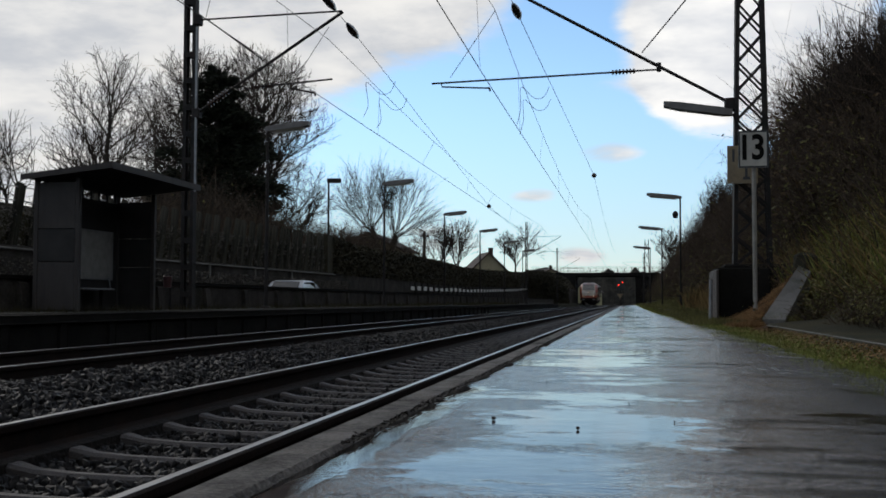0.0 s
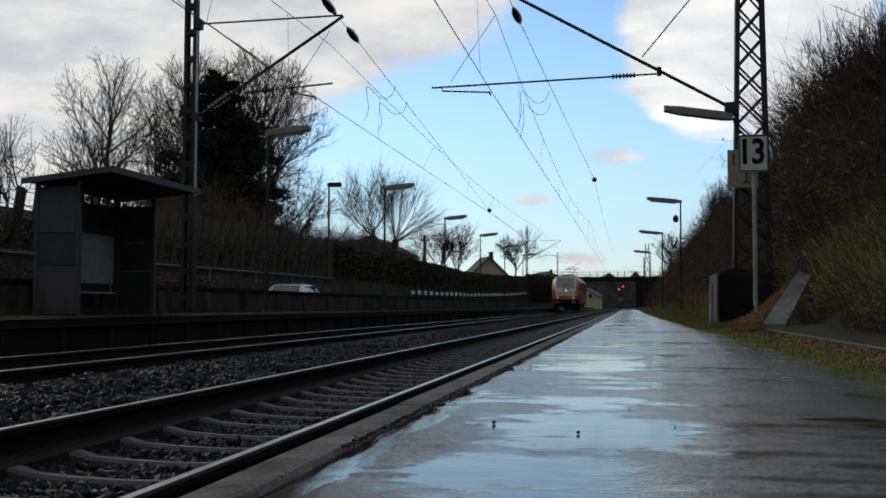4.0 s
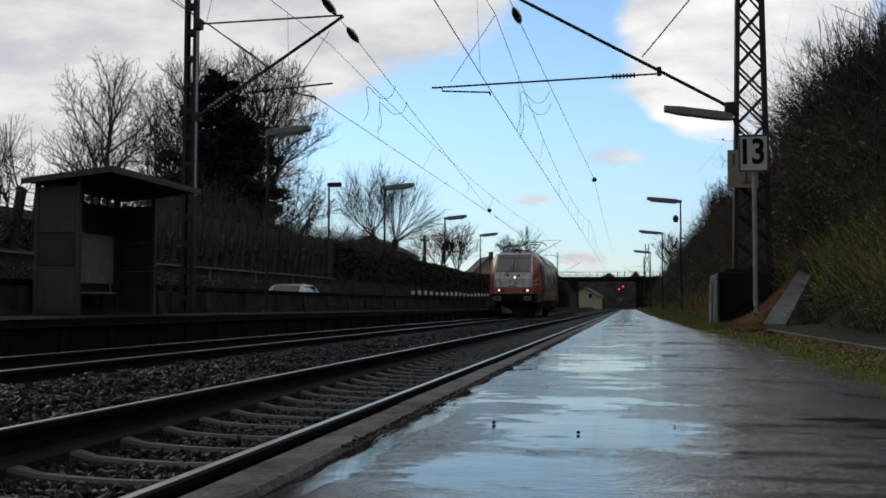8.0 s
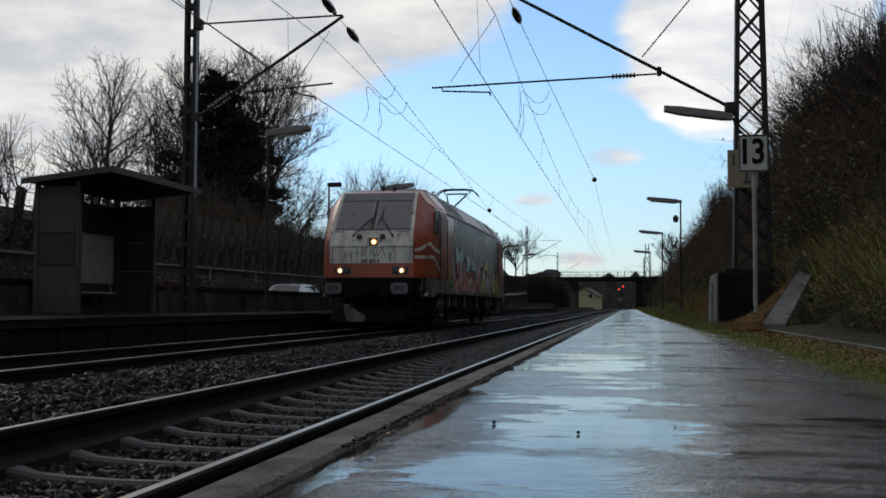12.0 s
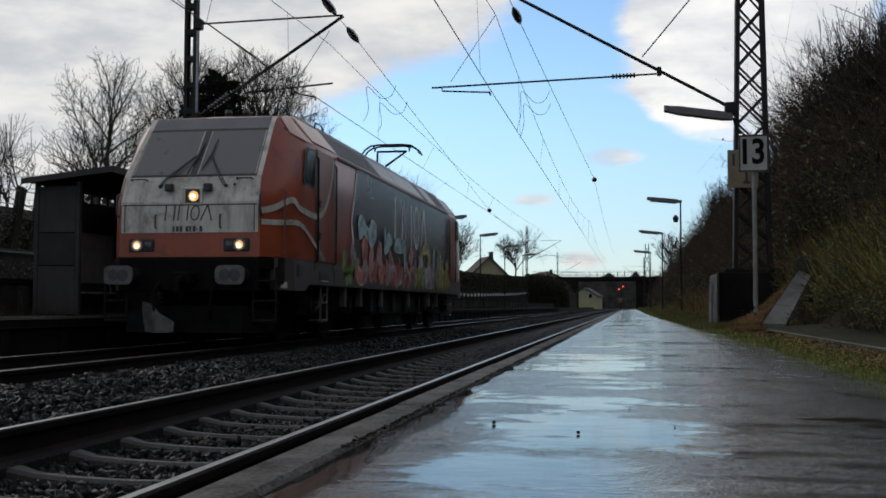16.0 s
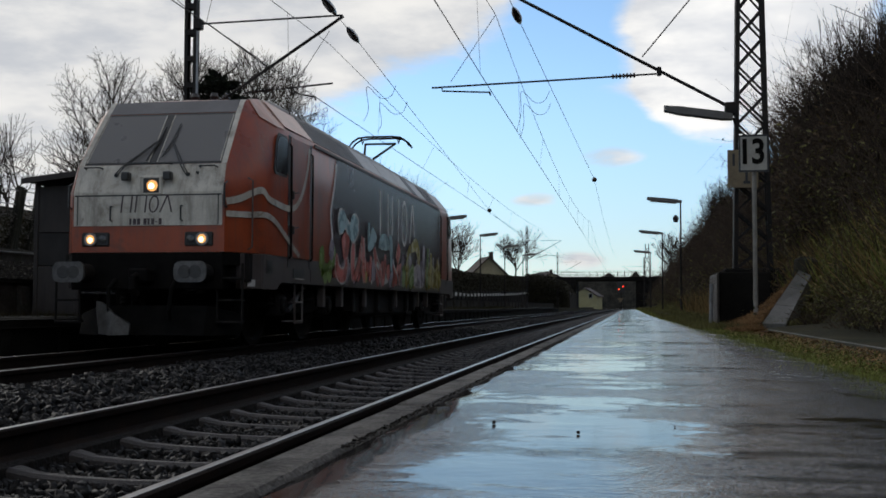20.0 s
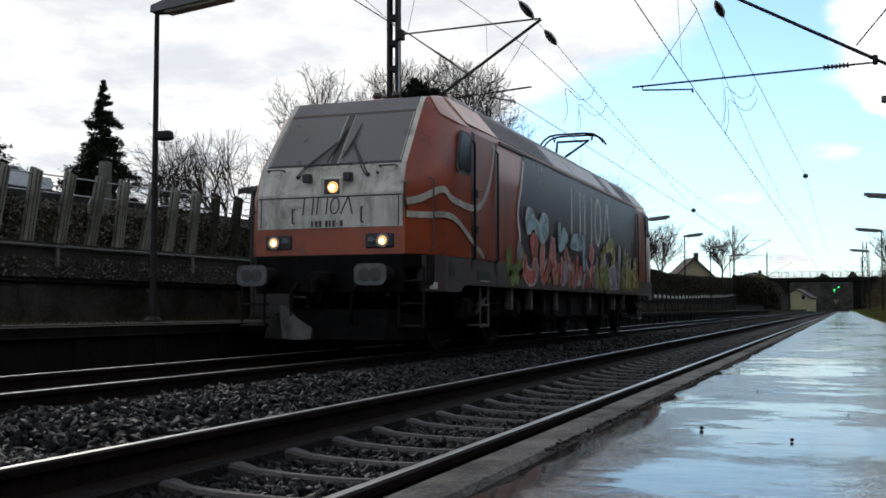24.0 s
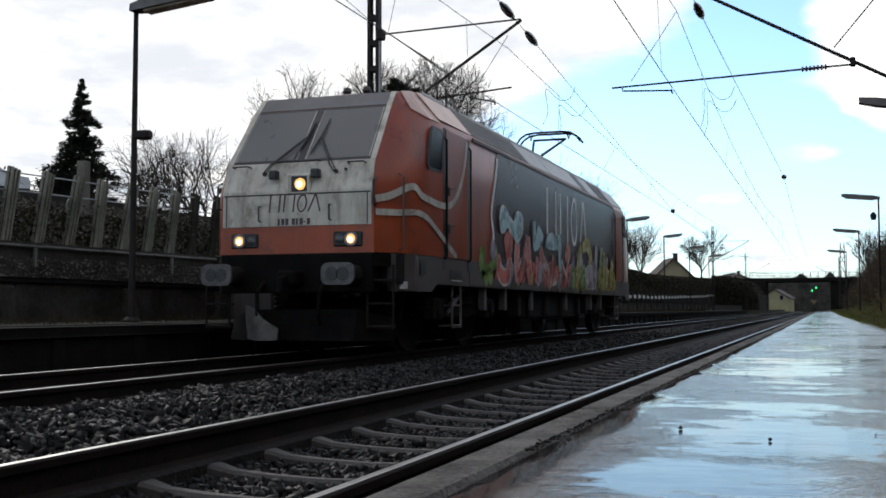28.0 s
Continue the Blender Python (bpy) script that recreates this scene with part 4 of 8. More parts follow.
    part("top_light_recess", Mesh().box(-0.06, 0.185, -0.034, -0.01, 2.18, 2.40, 0.01), "black_paint", hous)
    part("headlight", Mesh().lathe([(0.02, -0.055), (0.078, -0.045), (0.08, -0.03)], (0.08, 0, 2.285), "y", 20), "lamp_glow", hous, "lit top headlight")
    part("headlight_bulb", Mesh().lathe([(0.012, -0.066), (0.04, -0.058), (0.045, -0.045)], (0.075, 0, 2.28), "y", 14), "lamp_core", hous)
    # operator's mark as four plain thin shapes, and the number as bars
    lean = 0.11

    def stroke(pts, w=0.021):
        m = Mesh()
        pts = [(x + (z - 2.03) * lean, z) for x, z in pts]
        v = []
        for i, (x, z) in enumerate(pts):
            a, b = pts[max(0, i - 1)], pts[min(len(pts) - 1, i + 1)]
            dx, dz = b[0] - a[0], b[1] - a[1]
            l = math.hypot(dx, dz)
            for q in (-1, 1):
                for y in (-0.0165, -0.012):
                    v.append((x - dz / l * w / 2 * q, y, z + dx / l * w / 2 * q))
        k = len(pts)
        f = []
        for i in range(k - 1):
            a = i * 4
            f += [(a, a + 2, a + 6, a + 4), (a + 1, a + 5, a + 7, a + 3), (a, a + 4, a + 5, a + 1), (a + 2, a + 3, a + 7, a + 6)]
        f += [(0, 1, 3, 2), (k * 4 - 4, k * 4 - 2, k * 4 - 1, k * 4 - 3)]
        part("lettering_block", m.add(v, f), "loco_dark", loco, "thin dark painted stroke")

    for x in (-0.375, -0.235, -0.165, -0.02):
        stroke([(x, 1.915), (x, 2.145)])
    stroke([(0.10 + 0.065 * math.cos(i * 0.524), 2.03 + 0.112 * math.sin(i * 0.524)) for i in range(13)])
    stroke([(0.20, 1.915), (0.285, 2.145)])
    stroke([(0.375, 1.915), (0.295, 2.145)])
    for i, (x, w) in enumerate(((-0.26, 0.03), (-0.205, 0.045), (-0.145, 0.045), (-0.05, 0.045), (0.01, 0.03), (0.065, 0.045), (0.122, 0.03), (0.175, 0.045))):
        part("number_bar", Mesh().box(x, x + w, -0.0165, -0.012, 1.775 if i == 6 else 1.745, 1.79 if i == 6 else 1.83), "loco_dark", loco)
    # buffers, beam, coupling, steps, plough
    part("buffer_beam", Mesh().box(-1.12, 1.12, -0.02, 0.25, 0.84, 1.355, 0.015), "black_beam", loco)
    for sx in (-1, 1):
        b = Mesh()
        b.lathe([(0.13, 0.02), (0.13, -0.28), (0.10, -0.29), (0.10, -0.52)], (sx * 0.87, 0, 1.07), "y", 18)
        buf = part("buffer", b, "under", loco)
        pl = Mesh()
        hw, hh, c = 0.225, 0.14, 0.09
        poly = [(a * (hw - c) + c * math.cos(t), b * (hh - c) + c * math.sin(t)) for a, b, t0 in ((1, 1, 0.0), (-1, 1, 1.571), (-1, -1, 3.142), (1, -1, 4.712)) for t in (t0, t0 + 0.524, t0 + 1.047, t0 + 1.571)]
        pl.prism([(sx * 0.87 + x, 1.07 + z) for x, z in poly], "y", -0.56, -0.52)
        part("buffer_plate", pl, "buffer", buf, "worn grey buffer plate")
        part("grease_mark", Mesh().lathe([(0.085, -0.566), (0.09, -0.561)], (sx * 0.87 - 0.075, 0, 1.07), "y", 14), "grease", buf)
        part("grease_mark", Mesh().lathe([(0.085, -0.566), (0.09, -0.561)], (sx * 0.87 + 0.075, 0, 1.07), "y", 14), "grease", buf)
        ladder = Mesh().tube([(sx * 1.02, 0.055, 1.2), (sx * 1.02, 0.055, 0.37), (sx * 1.38, 0.055, 0.37), (sx * 1.38, 0.055, 1.2)], 0.02, 6)
        ladder = part("ladder", ladder, "under", loco)
        for z in (0.38, 0.68, 0.98):
            part("tread", Mesh().box(sx * 1.20 - 0.17, sx * 1.20 + 0.17, 0.02, 0.2, z, z + 0.03, 0.006), "under", ladder)
        h = Mesh().tube([(sx * 0.45, -0.02, 0.98), (sx * 0.46, -0.2, 0.85), (sx * 0.44, -0.22, 0.55), (sx * 0.42, -0.12, 0.42)], 0.03, 8)
        part("brake_hose", h, "black_beam", loco)
    c = Mesh().box(-0.14, 0.14, -0.30, 0.0, 0.93, 1.13, 0.03)
    c.tube([(0, -0.3, 1.03), (0, -0.42, 1.0), (0, -0.44, 0.85), (0, -0.34, 0.72), (0, -0.28, 0.8)], 0.045, 8)
    part("coupling", c, "black_beam", loco)
    p = Mesh()
    v = []
    for x, y in ((-1.15, 0.30), (-0.62, -0.20), (-0.3, -0.02), (0.3, -0.02), (0.9, -0.12), (1.25, 0.30)):
        v += [(x, y, 0.21), (x, y + 0.1, 0.62 if abs(x) < 1.0 else 0.5), (x, y + 0.14, 0.62 if abs(x) < 1.0 else 0.5), (x, y + 0.05, 0.21)]
    p.add(v, [(i * 4 + k, i * 4 + (k + 1) % 4, i * 4 + 4 + (k + 1) % 4, i * 4 + 4 + k) for i in range(5) for k in range(4)])
    part("rail_guard", p, "black_beam", loco)
    wing = Mesh()
    edge = [(-0.72, -0.04, 0.68), (-0.60, -0.14, 0.67), (-0.48, -0.22, 0.63), (-0.32, -0.30, 0.50), (-0.16, -0.34, 0.42), (-0.06, -0.36, 0.37), (-0.07, -0.37, 0.22), (-0.40, -0.30, 0.21), (-0.62, -0.18, 0.23), (-0.65, -0.14, 0.40), (-0.70, -0.08, 0.56)]
    k = len(edge)
    wing.add(edge + [(x, y + 0.03, z) for x, y, z in edge], [tuple(range(k)), tuple(range(2 * k - 1, k - 1, -1))] + [(i, k + i, k + (i + 1) % k, (i + 1) % k) for i in range(k)])
    part("snow_plough", wing, "plough", loco, "pale worn steel plough blade")


def side_box(name, y0, y1, z0, z1, mat, depth=0.012, parent=None, label="", r=0.0, sx=1):
    m = Mesh()
    a, b = sorted((sx * 1.48, sx * (1.49 + depth)))
    if r:
        k = [(y0 + r, z0), (y1 - r, z0), (y1, z0 + r), (y1, z1 - r), (y1 - r, z1), (y0 + r, z1), (y0, z1 - r), (y0, z0 + r)]
        m.prism(k, "x", a, b)
    else:
        m.box(a, b, y0, y1, z0, z1)
    return part(name, m, mat, parent or loco, label)


def blob(name, pts, mat, off, label="", grow=0.0):
    """A closed painted shape on the side, through the given (y, z) points."""
    cy, cz = sum(p[0] for p in pts) / len(pts), sum(p[1] for p in pts) / len(pts)
    ring = spline(list(pts) + [pts[0]], 4)[:-1]
    ring = [(y + grow * 1.6 * (1 if y > cy else -1), z + grow * (1 if z > cz else -1)) for y, z in ring]
    return part(name, Mesh().add([(off, y, z) for y, z in ring], [tuple(range(len(ring)))]), mat, loco, label)


def build_sides():
    L = LOCO_L
    edge = [(4.40, 3.23), (4.38, 3.06), (4.24, 2.66), (4.05, 2.2), (4.17, 1.82), (4.12, 1.37)]
    for sx in (1, -1):
        pn = Mesh().prism(edge + [(L - 2.95, 1.37), (L - 2.95, 3.23)], "x", sx * 1.48, sx * 1.498)
        part("livery_panel", pn, "loco_dark", loco, "dark plum side panel with pale smears painted for a reflected cloud")
        side_box("lower_panel", 2.9, L - 2.9, 1.0, 1.362, "loco_grey", 0.005, label="grimy grey lower side", sx=sx)
        for d0, w0 in ((1.80, 1.14), (L - 2.86, L - 1.68)):
            door = side_box("cab_door", d0, d0 + 1.0, 1.368, 3.22, "loco_red", 0.010, label="orange-red cab door", sx=sx)
            for y in (d0 - 0.115, d0 + 1.005):
                # no hollow is cut: the recess's shade is this flat black strip
                side_box("door_recess", y, y + 0.11, 1.20, 3.235, "black_paint", 0.004, door, "flat black strip painted for the shaded recess beside the door", sx=sx)
                rail = Mesh().tube([(sx * 1.492, y + 0.055, 1.34), (sx * 1.53, y + 0.055, 1.38), (sx * 1.53, y + 0.055, 3.06), (sx * 1.492, y + 0.055, 3.1)], 0.017, 6)
                part("handrail", rail, "under", door)
            for z in (1.72, 2.26):
                lt = Mesh().box(min(sx * 1.503, sx * 1.535), max(sx * 1.503, sx * 1.535), d0 + 0.05, d0 + 0.10, z, z + 0.13, 0.008)
                lt.tube([(sx * 1.53, d0 + 0.12, z + 0.10), (sx * 1.545, d0 + 0.26, z + 0.12)], 0.009, 6)
                part("door_handle", lt, "loco_grey", door)
            q = 0.12 if d0 < 5 else 0.0
            e = 0.0 if d0 < 5 else 0.12
            win = [(w0 - q + 0.06, 2.56), (w0 + 0.46 + e, 2.56), (w0 + 0.52 + e * 0.8, 2.64), (w0 + 0.52, 3.12), (w0 + 0.46, 3.19), (w0 + 0.08, 3.19), (w0, 3.10), (w0 - q, 2.64)]
            part("cab_window", Mesh().prism(win, "x", sx * 1.48, sx * 1.499), "black_paint", loco, "dark cab side window")
            cy = w0 + 0.26
            part("cab_window_pane", Mesh().prism([(cy + (y - cy) * 0.84, 2.875 + (z - 2.875) * 0.88) for y, z in win], "x", sx * 1.481, sx * 1.503), "pane", loco)
        for y0, y1, z0, z1 in ((0.74, 0.98, 1.08, 1.27), (1.98, 2.55, 1.05, 1.19)):
            side_box("hatch", y0, y1, z0, z1, "black_paint", 0.006, sx=sx)
        side_box("hatch_lip", 2.05, 2.5, 1.03, 1.048, "g_line", 0.02, sx=sx)
    X = 1.5045
    g = Mesh().tube([(side_x(0.36) - 0.01, 0.36, 1.40), (side_x(0.36) + 0.06, 0.36, 1.44), (side_x(0.36) + 0.06, 0.36, 2.38), (side_x(0.36) - 0.01, 0.36, 2.42)], 0.012, 6)
    part("handrail", g, "loco_grey", loco)
    # white ribbons that wave over the cab side
    strip(spline([(0.01, 2.06), (0.16, 2.10), (0.39, 2.20), (0.55, 2.26), (0.68, 2.25), (0.86, 2.16), (1.2, 2.12), (1.57, 2.10), (1.95, 2.13), (2.25, 2.28), (2.5, 2.55), (2.66, 2.85), (2.76, 3.17)]), 0.095, X, "loco_white", "white_ribbon", "white painted ribbon")
    strip(spline([(0.01, 1.89), (0.16, 1.89), (0.39, 1.90), (0.6, 1.92), (0.85, 1.91), (1.08, 1.85), (1.35, 1.75), (1.6, 1.65), (1.95, 1.51), (2.24, 1.40)]), 0.085, X, "loco_white", "white_ribbon", "white painted ribbon")
    strip(spline([(4.38, 3.14), (4.36, 3.0), (4.24, 2.66), (4.05, 2.2), (4.17, 1.82), (4.12, 1.45)]), 0.09, 1.5005, "mark_pale", "livery_line", "pale painted line")
    # large operator's mark as plain thin shapes
    for y in (7.86, 8.60, 9.0, 9.66):
        strip([(y, 2.06), (y, 2.6), (y, 3.03)], 0.095, 1.5005, "mark_pale", "lettering_block", "thin pale painted stroke")
    strip([(10.3 + 0.27 * math.cos(i * 0.4488), 2.52 + 0.5 * math.sin(i * 0.4488)) for i in range(15)], 0.095, 1.5005, "mark_pale", "lettering_block", "thin pale painted stroke")
    strip([(10.93, 2.1), (11.22, 3.04)], 0.085, 1.5005, "mark_pale", "lettering_block", "thin pale painted stroke")
    strip([(11.55, 2.1), (11.28, 3.04)], 0.085, 1.5005, "mark_pale", "lettering_block", "thin pale painted stroke")
    # graffiti: fat sprayed strokes with pale or dark rims, blue bubbles over them
    layer = [0]

    def spray(mat, w, pts, rim="loco_dark", rw=0.07):
        layer[0] += 1
        o = 1.5012 + 0.0002 * layer[0]
        path = spline(pts, 6)
        m = len(path) - 1
        fat = [max(0.4, math.sin(math.pi * (i + 1.2) / (m + 2.4)) ** 0.35) for i in range(m + 1)]
        if rim:
            strip(path, [w * f + rw for f in fat], o, rim, "graffiti", "sprayed graffiti rim")
        strip(path, [w * f for f in fat], o + 0.0001, mat, "graffiti", "sprayed graffiti stroke")

    for y, z0, z1, w in ((3.45, 1.22, 1.62, 0.3), (3.85, 1.1, 1.34, 0.42), (4.15, 1.3, 1.68, 0.3), (3.6, 1.1, 1.25, 0.4)):
        spray("g_green", w, [(y, z0), (y + 0.08, (z0 + z1) / 2), (y + 0.02, z1)], None)
    spray("g_violet", 0.3, [(4.05, 1.45), (4.2, 1.75)], None)
    fill = random.Random(4)
    for i in range(38):
        y = 4.4 + i * 0.285
        tone = fill.choice(["g_violet", "g_red", "g_red", "g_red", "g_line"] if y < 10 else ["g_violet", "g_green", "g_yellow", "g_yellow"])
        z0 = fill.uniform(1.08, 1.2)
        spray(tone, fill.uniform(0.3, 0.6), [(y, z0), (y + fill.uniform(-0.15, 0.15), 1.3), (y + fill.uniform(-0.1, 0.15), fill.uniform(1.35, 1.62 if y < 10 else 1.8))], fill.choice([None, "loco_dark"]), 0.05)
    spray("g_red", 0.24, [(4.42, 1.5), (4.46, 1.3), (4.62, 1.18), (4.9, 1.17), (5.06, 1.3), (5.1, 1.72)], "g_line")
    spray("g_red", 0.5, [(4.82, 1.62), (5.05, 1.72), (5.25, 1.66)], None)
    spray("g_red", 0.26, [(5.62, 1.82), (5.55, 1.45), (5.62, 1.10)], "g_line")
    spray("g_red", 0.22, [(5.7, 1.12), (6.0, 1.4), (6.3, 1.95)], "loco_dark")
    spray("g_red", 0.24, [(6.35, 1.95), (6.38, 1.5), (6.48, 1.08)], "g_line")
    spray("g_yellow", 0.14, [(6.6, 1.08), (6.62, 1.3)], None)
    spray("g_red", 0.20, [(6.9, 1.1), (6.95, 1.4), (7.0, 1.62)], "loco_dark")
    spray("g_red", 0.26, [(7.25, 1.78), (7.5, 1.5), (7.9, 1.25), (8.05, 1.05)], "g_line")
    spray("g_red", 0.22, [(8.05, 1.05), (8.2, 1.4), (8.3, 1.7)], "loco_dark")
    spray("g_line", 0.12, [(7.5, 1.5), (7.75, 1.38)], "loco_dark", 0.05)
    spray("g_violet", 0.22, [(8.7, 1.05), (8.9, 1.25), (9.0, 1.45)], "loco_dark")
    spray("g_red", 0.32, [(9.45, 1.62), (9.6, 1.8), (9.72, 1.98)], "g_line")
    spray("g_red", 0.24, [(9.3, 1.1), (9.45, 1.3), (9.6, 1.55)], "loco_dark")
    spray("g_green", 0.3, [(10.1, 1.06), (10.2, 1.3), (10.15, 1.55)], "loco_dark")
    spray("g_line", 0.06, [(9.0, 1.6), (9.5, 1.3), (9.7, 1.1)], None)
    spray("g_yellow", 0.34, [(10.5, 1.2), (10.7, 1.7), (11.0, 2.0)], "loco_dark")
    spray("g_yellow", 0.34, [(11.1, 1.98), (11.6, 2.1), (11.95, 1.85), (11.95, 1.4)], "loco_dark")
    spray("g_line", 0.2, [(10.7, 1.6), (10.95, 1.82)], None)
    spray("g_green", 0.5, [(10.8, 1.2), (11.1, 1.3), (11.4, 1.5)], "loco_dark")
    spray("g_violet", 0.5, [(11.4, 1.28), (11.9, 1.36), (12.4, 1.28)], "g_line")
    spray("g_violet", 0.34, [(12.5, 1.1), (12.55, 1.6), (12.7, 2.12)], "loco_dark")
    spray("g_line", 0.16, [(11.5, 1.2), (11.8, 1.28)], None)
    for y, z, w in ((13.1, 2.1, 0.22), (13.55, 2.0, 0.3), (14.0, 1.6, 0.36), (14.5, 1.85, 0.3), (14.85, 1.5, 0.34)):
        spray("g_green" if w < 0.3 else "g_yellow", w, [(y - 0.1, 1.08), (y, 1.4), (y + 0.12, z)], "loco_dark")
    for y, z0, z1 in ((13.3, 1.6, 2.1), (13.9, 1.2, 1.9), (14.7, 1.5, 1.95)):
        spray("g_line", 0.07, [(y, z0), (y + 0.1, z1)], None)
    o = 1.521
    blob("graffiti_bubble", [(4.62, 1.92), (4.50, 2.12), (4.62, 2.32), (4.88, 2.34), (5.08, 2.22), (5.27, 2.12), (5.42, 2.28), (5.66, 2.33), (5.90, 2.22), (5.86, 2.0), (5.52, 1.82), (5.24, 1.90), (5.0, 2.05), (4.84, 1.96)], "g_line", o, "pale rim", 0.035)
    blob("graffiti_bubble", [(4.62, 1.92), (4.50, 2.12), (4.62, 2.32), (4.88, 2.34), (5.08, 2.22), (5.27, 2.12), (5.42, 2.28), (5.66, 2.33), (5.90, 2.22), (5.86, 2.0), (5.52, 1.82), (5.24, 1.90), (5.0, 2.05), (4.84, 1.96)], "g_blue", o + 0.0005, "pale blue sprayed bubble")
    for pts in ([(6.70, 2.27), (6.85, 2.25), (6.9, 2.02), (7.05, 2.2), (7.3, 2.14), (7.46, 2.02), (7.3, 1.88), (7.0, 1.74), (6.72, 1.72), (6.66, 2.0)], [(7.62, 1.82), (7.68, 1.98), (7.95, 2.12), (8.3, 2.14), (8.58, 2.02), (8.62, 1.84), (8.1, 1.79)], [(8.62, 2.14), (8.9, 2.12), (8.95, 1.8), (8.9, 1.42), (8.74, 1.42), (8.70, 1.8)]):
        blob("graffiti_bubble", pts, "loco_dark", o, "dark rim", 0.025)
        blob("graffiti_bubble", pts, "g_blue", o + 0.0005, "pale blue sprayed bubble")


def build_roof():
    L = LOCO_L
    for sx in (1, -1):
        def sheet(y0, y1, mat, name, lo=0.06, hi=0.96, off=0.012, label=""):
            a, b = Vector((sx * 1.49, 0, 3.30)), Vector((sx * 1.10, 0, 3.77))
            nrm = Vector((sx * 0.47, 0, 0.39)).normalized() * off
            p0, p1 = a.lerp(b, lo) + nrm, a.lerp(b, hi) + nrm
            m = Mesh()
            v = []
            for y in (y0, y1):
                for q in (p0, p1, p1 - nrm, p0 - nrm):
                    v.append((q.x, y, q.z))
            m.add(v, [(0, 1, 2, 3), (4, 7, 6, 5), (0, 4, 5, 1), (1, 5, 6, 2), (2, 6, 7, 3), (3, 7, 4, 0)])
            return part(name, m, mat, loco, label)
        for y0, y1, mat in ((1.55, 3.05, "loco_sheen"), (3.1, 4.7, "roof_grille"), (4.75, 6.5, "roof_grille"), (6.55, 8.3, "loco_roof"), (8.35, 11.3, "loco_roof"), (11.35, 12.0, "roof_grille"), (12.05, 13.2, "loco_roof"), (13.25, L - 3.1, "roof_grille"), (L - 3.05, L - 1.5, "loco_roof")):
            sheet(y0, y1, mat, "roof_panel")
        for y0 in (3.3, 4.9, 13.4):
            for i in range(6):
                sheet(y0 + i * 0.24, y0 + i * 0.24 + 0.03, "black_paint", "grille_bar", 0.15, 0.88, 0.018)
        side_box("cant_rail", 3.05, L - 3.05, 3.235, 3.285, "loco_grey", 0.02, sx=sx)
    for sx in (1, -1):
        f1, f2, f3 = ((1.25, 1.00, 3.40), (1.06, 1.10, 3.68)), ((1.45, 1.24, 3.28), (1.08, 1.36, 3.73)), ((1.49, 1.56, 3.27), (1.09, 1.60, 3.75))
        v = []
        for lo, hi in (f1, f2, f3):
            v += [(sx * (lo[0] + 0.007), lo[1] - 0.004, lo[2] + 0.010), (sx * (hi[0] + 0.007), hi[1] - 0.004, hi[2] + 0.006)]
        part("roof_panel", Mesh().add(v, [(0, 1, 3, 2), (2, 3, 5, 4)]), "loco_sheen", loco, "cab roof edge in orange paled by a painted sky sheen")
    part("roof_deck", Mesh().box(-1.02, 1.02, 2.2, L - 2.2, 3.72, 3.88, 0.03), "loco_roof", loco)
    part("roof_fairing", Mesh().prism([(3.1, 3.86), (3.4, 3.98), (6.2, 3.98), (6.6, 3.86)], "x", -0.75, 0.75), "loco_grey", loco)
    part("roof_fairing", Mesh().prism([(8.2, 3.86), (8.5, 4.0), (11.2, 4.0), (11.6, 3.86)], "x", -0.8, 0.8), "loco_roof", loco)
    g = Mesh().tube([(1.05, 3.05, 3.74), (1.05, 3.12, 3.92), (1.02, 3.6, 3.94), (1.0, 3.9, 3.8)], 0.018, 6)
    part("roof_rail", g, "black_paint", loco)
    for x, y in ((-0.12, 1.9), (0.2, 1.9)):
        part("horn", Mesh().lathe([(0.05, 3.75), (0.05, 3.86), (0.075, 3.9), (0.05, 3.96)], (x, y, 0), "z", 10), "black_paint", loco)
    for y in (7.2, 7.7, 12.4, 14.9):
        ins = Mesh()
        for i in range(4):
            ins.lathe([(0.05, 3.88 + i * 0.07), (0.09, 3.90 + i * 0.07), (0.05, 3.93 + i * 0.07)], (-0.4, y, 0), "z", 10)
        part("roof_insulator", ins, "porcelain", loco)


